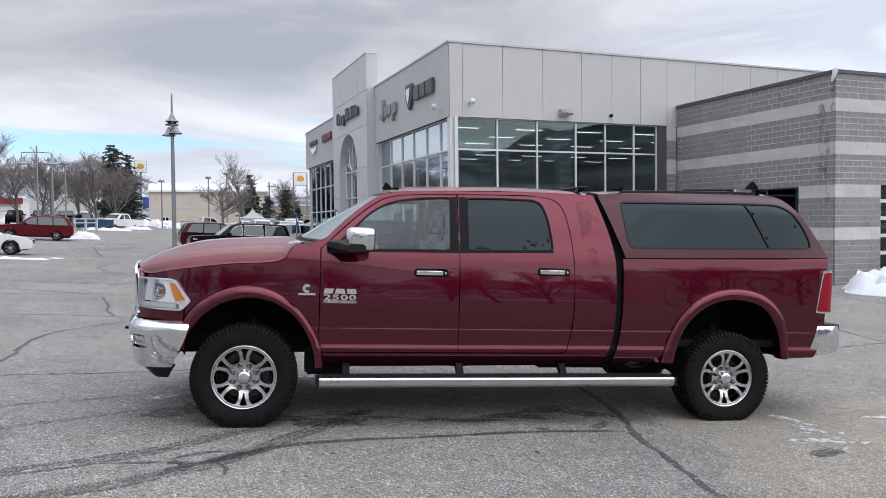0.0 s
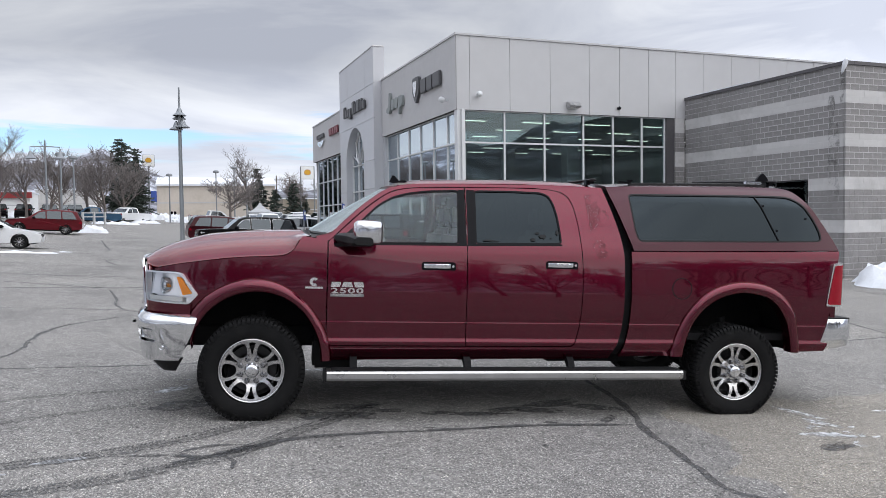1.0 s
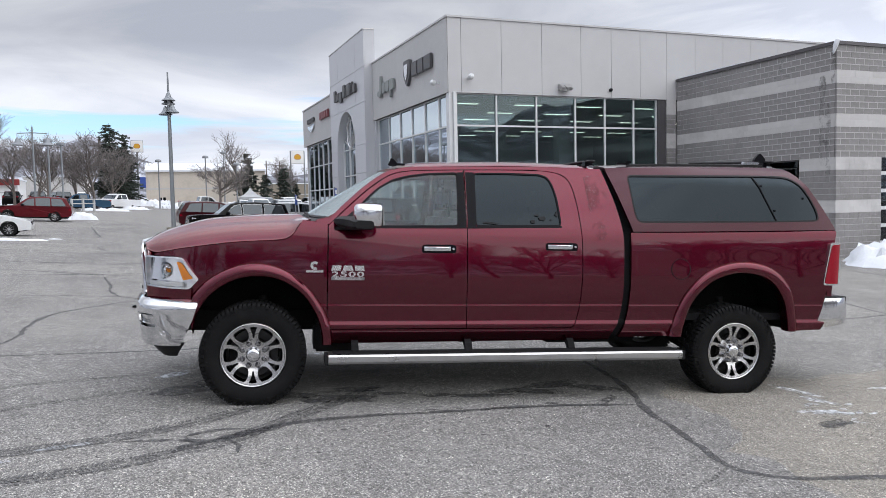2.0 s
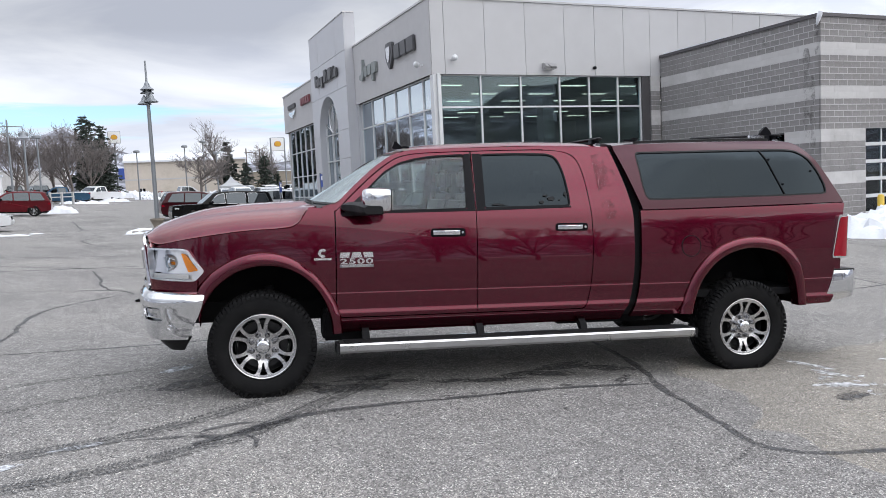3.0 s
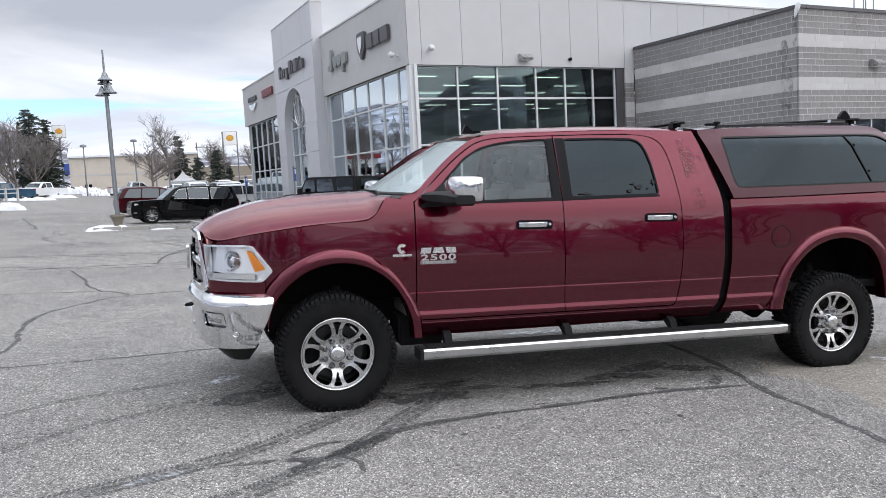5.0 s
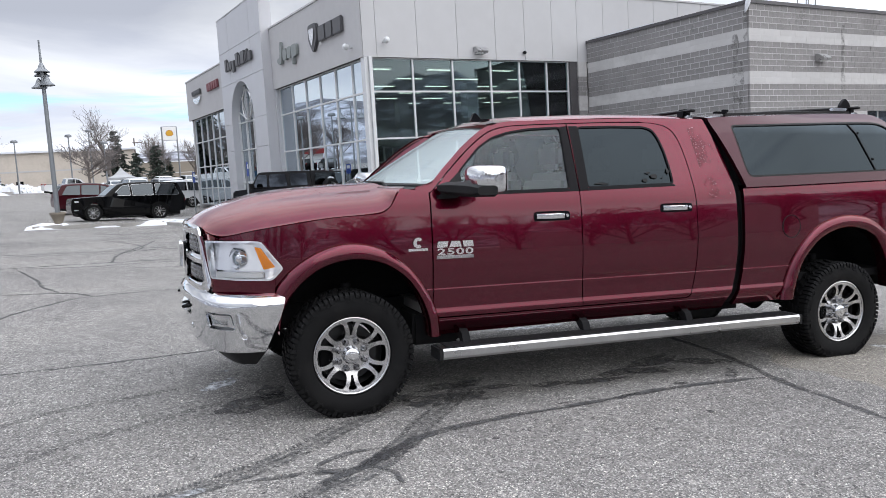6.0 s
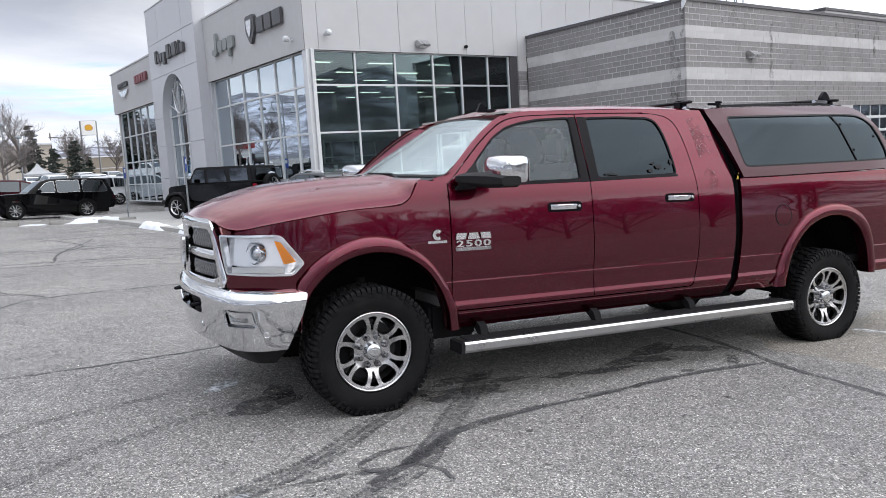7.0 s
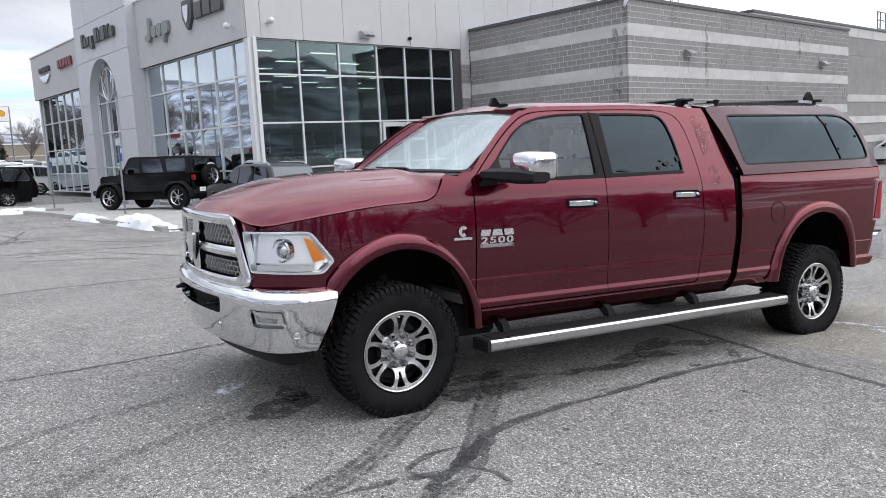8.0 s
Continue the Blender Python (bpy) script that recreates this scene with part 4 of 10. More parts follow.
def wall_light(x, y, z):
    w = thing("wall_light", "grey wedge-shaped wall floodlight", "wall light", pose(x, y, z), "wall floodlights")
    bm = bmesh.new()
    m = Matrix(((0, 0, 1, -0.24), (1, 0, 0, 0), (0, 1, 0, 0), (0, 0, 0, 1)))
    prism(bm, [(0, -0.11), (-0.30, -0.11), (-0.34, -0.03), (-0.12, 0.14), (0, 0.14)], 0.48, m)
    bmesh.ops.bevel(bm, geom=bm.edges[:], offset=0.012, segments=2, affect="EDGES")
    part("housing", bm, BRUSHED, w)
    part("lens", boxes((-0.2, 0.2, -0.28, -0.03, -0.122, -0.112)), SIGN_WHITE, w)


wall_light(15.26, YG - 0.03, 6.0)
wall_light(24.3, YB, 4.72)
wall_light(35.9, YB, 4.70)
# ---- workshop wing of split-face blocks with pale bands ----
COURSE, BLOCK = 0.1975, 0.40
WING_BASE, BANDS = -1.2, []
for band_top in (5.61, 4.23, 2.85, 1.47):
    BANDS.append((band_top - 0.43, band_top))


def block_wall(name, label, along, fixed, lo, hi, z0, z1, openings=(), nearest=None):
    """Running-bond block wall: a mortar core, and blocks standing 6 mm proud with their own edges. fixed is the outer plane; the face looks towards -x or -y."""
    w = thing(name, label, "wall", kind="structure")
    core = []
    edges = sorted({lo + 0.03, hi - 0.03, *[o[0] for o in openings], *[o[1] for o in openings]})
    for a, b in zip(edges, edges[1:]):
        mids = sorted((o[2], o[3]) for o in openings if o[0] <= (a + b) / 2 <= o[1])
        z = z0
        for p, q in mids + [(z1, z1)]:
            if p > z:
                core.append((a, b, fixed + 0.004, fixed + 0.3, z, p) if along == "x" else (fixed + 0.004, fixed + 0.3, a, b, z, p))
            z = q
    part("core", boxes(*core), MORTAR, w)
    shared = {}
    rest_d, rest_l = bmesh.new(), bmesh.new()
    rows = int(round((z1 - z0) / COURSE))
    for r in range(rows):
        zt = z1 - r * COURSE
        zb = zt - COURSE
        zc = (zt + zb) / 2
        pale = any(p < zc < q for p, q in BANDS)
        size = BLOCK * (2 if pale else 1)
        start = lo - (BLOCK / 2 if r % 2 else 0)
        k = 0
        while start + k * size < hi - 0.01:
            a, b = max(lo, start + k * size), min(hi, start + (k + 1) * size)
            k += 1
            cut = [o for o in openings if o[2] < zc < o[3] and o[0] < b and o[1] > a]
            if cut:
                o = cut[0]
                if a < o[0] - 0.03:
                    b = o[0]
                elif b > o[1] + 0.03:
                    a = o[1]
                else:
                    continue
            if b - a < 0.04:
                continue
            g = 0.008 if not pale else 0.003
            out = 0.0 if pale else 0.006 * ((k * 7 + r * 13) % 5) / 4
            near = nearest and nearest[0] < (a + b) / 2 < nearest[1] and zc > nearest[2]
            if near:
                key = (round(b - a, 3), pale)
                if key not in shared:
                    bm = bmesh.new()
                    h, ww = COURSE / 2 - g, (b - a) / 2 - g
                    c = 0.006
                    q = [bm.verts.new((x, y, z)) for x, y, z in ((-ww, 0.05, -h), (ww, 0.05, -h), (ww, 0.05, h), (-ww, 0.05, h), (-ww + c, 0, -h + c), (ww - c, 0, -h + c), (ww - c, 0, h - c), (-ww + c, 0, h - c))]
                    for f in ((4, 5, 6, 7), (0, 1, 5, 4), (1, 2, 6, 5), (2, 3, 7, 6), (3, 0, 4, 7)):
                        bm.faces.new([q[i] for i in f])
                    me = bpy.data.meshes.new("block")
                    bm.normal_update()
                    bm.to_mesh(me)
                    bm.free()
                    me.materials.append(BLOCK_LIGHT if pale else BLOCK_DARK)
                    shared[key] = me
                ob = new("block", shared[key])
                ob.parent = w
                ob.matrix_basis = pose((a + b) / 2, fixed - out, zc) if along == "x" else pose(fixed - out, (a + b) / 2, zc, 0, 0, -90)
            else:
                s = (a + g, b - g, fixed - out, fixed + 0.05, zb + g, zt - g)
                box(rest_l if pale else rest_d, *(s if along == "x" else (s[2], s[3], s[0], s[1], s[4], s[5])))
    if len(rest_d.verts):
        tagged(part("blocks", rest_d, BLOCK_DARK, w), kind="stuff")
    if len(rest_l.verts):
        tagged(part("pale_blocks", rest_l, BLOCK_LIGHT, w), kind="stuff")
    return w


WING_TOP = 6.40
DOOR_GAPS = tuple((22.6 + 4.6 * i, 26.2 + 4.6 * i, -1.2, 2.85) for i in range(3))
SIDE_WIN = (19.9, 24.6, 1.9, 2.85)


# ---- the truck: u runs to the rear from the front axle, v away from the near flank, z up ----
def truck_frame():
    o = Vector((0.622, 5.918, gz(0.622, 5.918)))
    n = Vector((0.0453, -0.0115, 1)).normalized()
    x = Vector((math.cos(radians(-9.8)), math.sin(radians(-9.8)), 0))
    x = (x - n * x.dot(n)).normalized()
    y = n.cross(x)
    return Matrix(((x.x, y.x, n.x, o.x), (x.y, y.y, n.y, o.y), (x.z, y.z, n.z, o.z), (0, 0, 0, 1)))


WIDE, MID = 2.03, 1.015
MIRROR = Matrix(((1, 0, 0, 0), (0, -1, 0, WIDE), (0, 0, 1, 0), (0, 0, 0, 1)))
CAB = ((0.38, 0.14), (0.47, 0.10), (0.55, 0.060), (0.585, 0.050), (0.602, 0.0475), (0.645, 0.0570), (0.70, 0.0570), (0.758, 0.0545), (0.774, 0.0568), (0.80, 0.0540), (0.88, 0.0490), (0.94, 0.0475), (1.0, 0.0490), (1.06, 0.0525),
       (1.12, 0.0570), (1.18, 0.0625), (1.26, 0.0710), (1.32, 0.0800), (1.37, 0.0920), (1.42, 0.108), (1.88, 0.292), (2.02, 0.36))
BED = ((0.38, 0.12), (0.50, 0.066), (0.57, 0.042), (0.602, 0.0365), (0.645, 0.0455), (0.70, 0.0455), (0.758, 0.0425), (0.774, 0.0448), (0.81, 0.0430), (0.90, 0.0380), (0.95, 0.0370), (1.0, 0.0380), (1.08, 0.0420), (1.15, 0.0470), (1.27, 0.0550), (1.35, 0.0640), (1.40, 0.0760), (1.47, 0.12))
NOSE = ((-0.86, 0.34), (-0.78, 0.22), (-0.68, 0.12), (-0.56, 0.05), (-0.42, 0.012), (-0.2, 0.0), (6.0, 0.0))


def cab_side(u, z, lift=0.0):
    return (u, spline(CAB, z) + spline(NOSE, u) - lift, z)


def bed_side(u, z):
    return (u, spline(BED, z - 0.012 * (u - 3.06) * max(0, z - 0.9) / 0.5), z)


def canopy_side(u, z, lift=0.0):
    k = max(0.0, u - 4.55)
    v = 0.050 + 0.29 * (z - 1.42) + 0.30 * max(0.0, z - 1.80) ** 1.5 * 4 + 0.10 * k * k
    near = max(0.0, 1 - (u - 2.93) / 0.9) ** 1.5 * min(1.0, max(0.0, (z - 1.45) / 0.45))
    return (u, v + near * (spline(CAB, z) - v - 0.012) - lift, z)


class Plan:
    """A smooth line in plan through points, walked by its length."""

    def __init__(self, pts, hand=1):
        self.hand = hand
        dense = []
        p = [Vector(q) for q in pts]
        for i in range(len(p) - 1):
            p0, p3 = p[max(0, i - 1)], p[min(len(p) - 1, i + 2)]
            for j in range(16):
                t = j / 16
                dense.append(0.5 * (2 * p[i] + (p[i + 1] - p0) * t + (2 * p0 - 5 * p[i] + 4 * p[i + 1] - p3) * t * t + (3 * p[i] - p0 - 3 * p[i + 1] + p3) * t**3))
        dense.append(p[-1])
        self.p, self.s = dense, [0.0]
        for a, b in zip(dense, dense[1:]):
            self.s.append(self.s[-1] + (b - a).length)
        self.length = self.s[-1]

    def at(self, s, out=0.0):
        x = float(np.interp(s, self.s, [q.x for q in self.p]))
        y = float(np.interp(s, self.s, [q.y for q in self.p]))
        e = 0.02
        d = Vector((float(np.interp(s + e, self.s, [q.x for q in self.p]) - np.interp(s - e, self.s, [q.x for q in self.p])),
                    float(np.interp(s + e, self.s, [q.y for q in self.p]) - np.interp(s - e, self.s, [q.y for q in self.p])))).normalized()
        return x + d.y * out * self.hand, y - d.x * out * self.hand

    def where_v(self, v):
        return float(np.interp(v, [q.y for q in self.p], self.s))

    def where_u(self, u):
        return float(np.interp(-u, [-q.x for q in self.p], self.s))


def inset(loop, d):
    """The outline moved inwards by d."""
    k = len(loop)
    area = sum(loop[i][0] * loop[(i + 1) % k][1] - loop[(i + 1) % k][0] * loop[i][1] for i in range(k))
    sg = 1 if area > 0 else -1
    out = []
    for i in range(k):
        a, p, b = Vector(loop[i - 1]), Vector(loop[i]), Vector(loop[(i + 1) % k])
        t = (b - a).normalized()
        out.append((p.x - t.y * d * sg, p.y + t.x * d * sg))
    return out


def resample(pts, step):
    out = []
    for a, b in zip(pts, pts[1:]):
        k = max(1, int(math.dist(a, b) / step))
        out += [(a[0] + (b[0] - a[0]) * j / k, a[1] + (b[1] - a[1]) * j / k) for j in range(k)]
    return out + [pts[-1]]


def curve_through(pts, n=6):
    out = []
    p = [Vector(q) for q in pts]
    for i in range(len(p) - 1):
        p0, p3 = p[max(0, i - 1)], p[min(len(p) - 1, i + 2)]
        for j in range(n):
            t = j / n
            q = 0.5 * (2 * p[i] + (p[i + 1] - p0) * t + (2 * p0 - 5 * p[i] + 4 * p[i + 1] - p3) * t * t + (3 * p[i] - p0 - 3 * p[i + 1] + p3) * t**3)
            out.append(tuple(q))
    return out + [tuple(p[-1])]


F_ARCH_OUT = ((-0.475, 0.80), (-0.44, 0.865), (-0.34, 0.965), (-0.18, 1.055), (0.0, 1.093), (0.2, 1.055), (0.385, 0.93), (0.52, 0.755), (0.585, 0.60), (0.605, 0.46))
F_ARCH_IN = ((-0.445, 0.55), (-0.415, 0.70), (-0.33, 0.83), (-0.18, 0.94), (0.0, 0.985), (0.18, 0.962), (0.345, 0.865), (0.45, 0.725), (0.505, 0.58), (0.52, 0.46))
R_ARCH_OUT = ((3.448, 0.50), (3.48, 0.62), (3.56, 0.81), (3.68, 0.97), (3.84, 1.085), (4.08, 1.145), (4.32, 1.125), (4.49, 1.04), (4.60, 0.91), (4.655, 0.75), (4.68, 0.535))
R_ARCH_IN = ((3.567, 0.50), (3.585, 0.60), (3.645, 0.77), (3.75, 0.90), (3.89, 0.995), (4.09, 1.045), (4.30, 1.02), (4.43, 0.945), (4.52, 0.82), (4.56, 0.70), (4.585, 0.535))
CUTS_U = [i * 0.09 for i in range(-12, 60)]
CUTS_Z = [0.50, 0.55, 0.585, 0.602, 0.612, 0.623, 0.635, 0.645, 0.70, 0.74, 0.758, 0.763, 0.769, 0.774, 0.785, 0.80, 0.86, 0.92, 0.98, 1.04, 1.10, 1.14, 1.18, 1.22, 1.26, 1.29, 1.32, 1.345, 1.37, 1.395, 1.42, 1.5, 1.6, 1.7, 1.8]


def both(name, material, parent, outline, shape, thick=0.02, holes=(), label="", cz=None, cu=None):
    """The same panel on the near and the far flank."""
    lo, hi = min(p[0] for p in outline), max(p[0] for p in outline)
    zl, zh = min(p[1] for p in outline), max(p[1] for p in outline)
    data = skin(outline, shape, [c for c in (CUTS_U if cu is None else cu) if lo + 0.01 < c < hi - 0.01], [c for c in (CUTS_Z if cz is None else cz) if zl + 0.004 < c < zh - 0.004], thick, holes)
    a = skin_part(name, material, parent if not isinstance(parent, tuple) else parent[0], data, label)
    b = skin_part(name, material, parent if not isinstance(parent, tuple) else parent[1], data, label, MIRROR)
    return a, b


def flare(name, outer, inner, side, truck_ob):
    """A moulded wheel-arch lip, rounded in section."""
    po, pi = curve_through(outer, 5), curve_through(inner, 5)
    for tf in (None, MIRROR):
        bm = bmesh.new()
        rows = []
        for i, (o, q) in enumerate(zip(po, pi)):
            o, q = Vector(o), Vector(q)
            row = []
            for t, out in ((0.0, -0.004), (0.03, 0.012), (0.10, 0.026), (0.3, 0.040), (0.6, 0.048), (0.86, 0.046), (0.97, 0.036), (1.0, 0.02), (1.0, -0.06)):
                c = o.lerp(q, t)
                v = side(c.x, max(c.y, 0.55))[1] * (1 - t) + 0.055 * t - out
                p = Vector((c.x, v, c.y))
                row.append(bm.verts.new(tf @ p if tf else p))
            rows.append(row)
        for a, b in zip(rows, rows[1:]):
            for k in range(len(a) - 1):
                f = (a[k], b[k], b[k + 1], a[k + 1])
                bm.faces.new(f if tf is None else f[::-1])
        bmesh.ops.recalc_face_normals(bm, faces=bm.faces[:])
        part(name, bm, PAINT, truck_ob, smooth=True)


def wheel(parent, at):
    """Mud-terrain tyre on a six-double-spoke polished rim; the outer face looks along local z."""
    w = new("wheel")
    w.parent = parent
    w.matrix_basis = at
    bm = bmesh.new()
    prof = [(0.232, -0.11), (0.245, -0.125), (0.29, -0.142), (0.335, -0.146), (0.372, -0.138), (0.386, -0.125), (0.390, -0.06), (0.392, 0.0), (0.390, 0.06), (0.386, 0.125), (0.372, 0.138),
            (0.335, 0.146), (0.29, 0.142), (0.256, 0.127), (0.249, 0.10)]
    lathe(bm, prof, 96)
    bmesh.ops.recalc_face_normals(bm, faces=bm.faces[:])
    part("tyre", bm, RUBBER, w, "black all-terrain tyre with blocky shoulder lugs", smooth=True)
    # tread blocks, shoulder lugs and the ring of notched blocks on the sidewall
    bm = bmesh.new()
    count = 36
    for k in range(count):
        a = 2 * math.pi * k / count
        for zc, wz, r0, r1, da, span in ((-0.040, 0.03, 0.386, 0.405, 0.0, 0.115), (0.042, 0.03, 0.386, 0.405, 0.085, 0.115), (0.0, 0.022, 0.386, 0.404, 0.043, 0.10)):
            m = Matrix.Rotation(a + da, 4, "Z")
            h = span / 2
            pts = []
            for r in (r0, r1):
                for q, z in ((-h, zc - wz / 2 - 0.006), (h, zc - wz / 2 + 0.006), (h, zc + wz / 2 + 0.006), (-h, zc + wz / 2 - 0.006)):
                    q *= 0.9 if r == r1 else 1
                    pts.append(bm.verts.new(m @ Vector((r * math.cos(q), r * math.sin(q), z))))
            for f in ((4, 5, 6, 7), (0, 1, 5, 4), (1, 2, 6, 5), (2, 3, 7, 6), (3, 0, 4, 7)):
                bm.faces.new([pts[i] for i in f])
        for sg in (-1, 1):
            m = Matrix.Rotation(a + (0.035 if sg > 0 else 0), 4, "Z")
            for lug, (lo, hi) in enumerate(((-0.074, -0.012), (0.012, 0.070))):
                deep = 0.374 if lug else 0.362
                prof2 = [(0.386, 0.066), (0.405, 0.070), (0.402, 0.130), (0.388, 0.145), (deep, 0.1475), (deep, 0.136)]
                rows = [[bm.verts.new(m @ Vector((r * math.cos(q), r * math.sin(q), sg * z))) for r, z in prof2 for q in (s0 + 0.35 * (0.400 - r),)] for s0 in (lo, hi)]
                for i in range(len(prof2) - 1):
                    bm.faces.new((rows[0][i], rows[0][i + 1], rows[1][i + 1], rows[1][i]))
                bm.faces.new(rows[0])
                bm.faces.new(rows[1][::-1])
            if k % 2:
                loop = [(0.336, -0.075), (0.348, -0.020), (0.340, 0.030), (0.352, 0.078), (0.362, 0.070), (0.352, 0.024), (0.361, -0.026), (0.348, -0.082)]
                lo = [bm.verts.new(m @ Vector((r * math.cos(q), r * math.sin(q), sg * 0.139))) for r, q in loop]
                hi = [bm.verts.new(m @ Vector((r * math.cos(q), r * math.sin(q), sg * 0.1488))) for r, q in loop]
                bm.faces.new(hi)
                for i in range(8):
                    bm.faces.new((lo[i], lo[(i + 1) % 8], hi[(i + 1) % 8], hi[i]))
    bmesh.ops.recalc_face_normals(bm, faces=bm.faces[:])
    tagged(part("tread_pattern", bm, RUBBER, w), kind="stuff")
    bm = bmesh.new()
    lathe(bm, [(0.232, -0.12), (0.236, -0.10), (0.212, -0.06), (0.212, 0.04), (0.206, 0.05), (0.198, 0.02), (0.196, -0.08), (0.205, -0.11), (0.232, -0.12)], 64)
    part("rim_barrel", bm, DARK_STEEL, w, "dull inner barrel of the rim", smooth=True)
    # cast face: six double spokes between rounded windows, a narrow slot within each pair
    windows = []
    for k in range(6):
        a = math.pi / 6 + math.pi * k / 3
        for turn, loop, rad in ((a, [(0.128, -0.006), (0.160, -0.010), (0.188, -0.019), (0.213, -0.030), (0.2205, 0.0), (0.213, 0.030), (0.188, 0.019), (0.160, 0.010), (0.128, 0.006)], 0.005),
                                (a + math.pi / 6, [(0.116, -0.022), (0.134, -0.038), (0.163, -0.050), (0.193, -0.055), (0.2145, -0.048), (0.2225, 0.0), (0.2145, 0.048), (0.193, 0.055), (0.163, 0.050), (0.134, 0.038), (0.116, 0.022)], 0.012)):
            c, s2 = math.cos(turn), math.sin(turn)
            windows.append([(c * x - s2 * y, s2 * x + c * y) for x, y in rounded(loop, rad, 2)])
    DEPTH = ((0.0, 0.078), (0.10, 0.080), (0.113, 0.083), (0.135, 0.092), (0.17, 0.103), (0.20, 0.108), (0.218, 0.112), (0.236, 0.1155), (0.25, 0.116))
    face = skin([(0.2355 * math.cos(2 * math.pi * k / 72), 0.2355 * math.sin(2 * math.pi * k / 72)) for k in range(72)], lambda x, y: (x, y, spline(DEPTH, math.hypot(x, y))),
                frange(-0.25, 0.25, 0.0167), frange(-0.25, 0.25, 0.0167), 0.040, windows)
    rim = skin_part("rim", RIM, w, face, "polished alloy rim with six double spokes")
    bm = bmesh.new()
    lathe(bm, [(0.2330, 0.104), (0.2338, 0.1165), (0.2365, 0.1215), (0.2415, 0.1245), (0.2470, 0.1225), (0.2505, 0.1150), (0.2505, 0.098)], 72)
    bmesh.ops.recalc_face_normals(bm, faces=bm.faces[:])
    part("rim_lip", bm, RIM, rim, smooth=True)
    bm = bmesh.new()
    lathe(bm, [(0, 0.130), (0.028, 0.129), (0.043, 0.125), (0.050, 0.117), (0.053, 0.104), (0.057, 0.098), (0.058, 0.070)], 32)
    prism(bm, rounded([(-0.020, 0.018), (0.020, 0.018), (0.013, -0.009), (0, -0.025), (-0.013, -0.009)], 0.005, 2), 0.006, pose(0, 0, 0.128))
    part("centre_cap", bm, CHROME, w, smooth=True)
    for k in range(8):
        a = 2 * math.pi * (k + 0.5) / 8
        bm = bmesh.new()
        lathe(bm, [(0, 0.120), (0.010, 0.118), (0.0165, 0.109), (0.0185, 0.086), (0.022, 0.080)], 12, pose(0.089 * math.cos(a), 0.089 * math.sin(a), 0))
        part("lug_nut", bm, NUT_STEEL, rim, smooth=True)
    bm = bmesh.new()
    lathe(bm, [(0.03, 0.0), (0.185, 0.0), (0.185, -0.03), (0.03, -0.03)], 40)
    part("brake_disc", bm, DARK_STEEL, w)
    part("brake_caliper", boxes((-0.19, -0.09, -0.10, 0.06, -0.06, 0.012), bevel=0.012), UNDER, w)
    return w


def front_skin(outline, shape, cuts_a=(), cuts_b=(), thick=0.02, holes=()):
    return skin(outline, shape, cuts_a, cuts_b, thick, holes, -1.0)


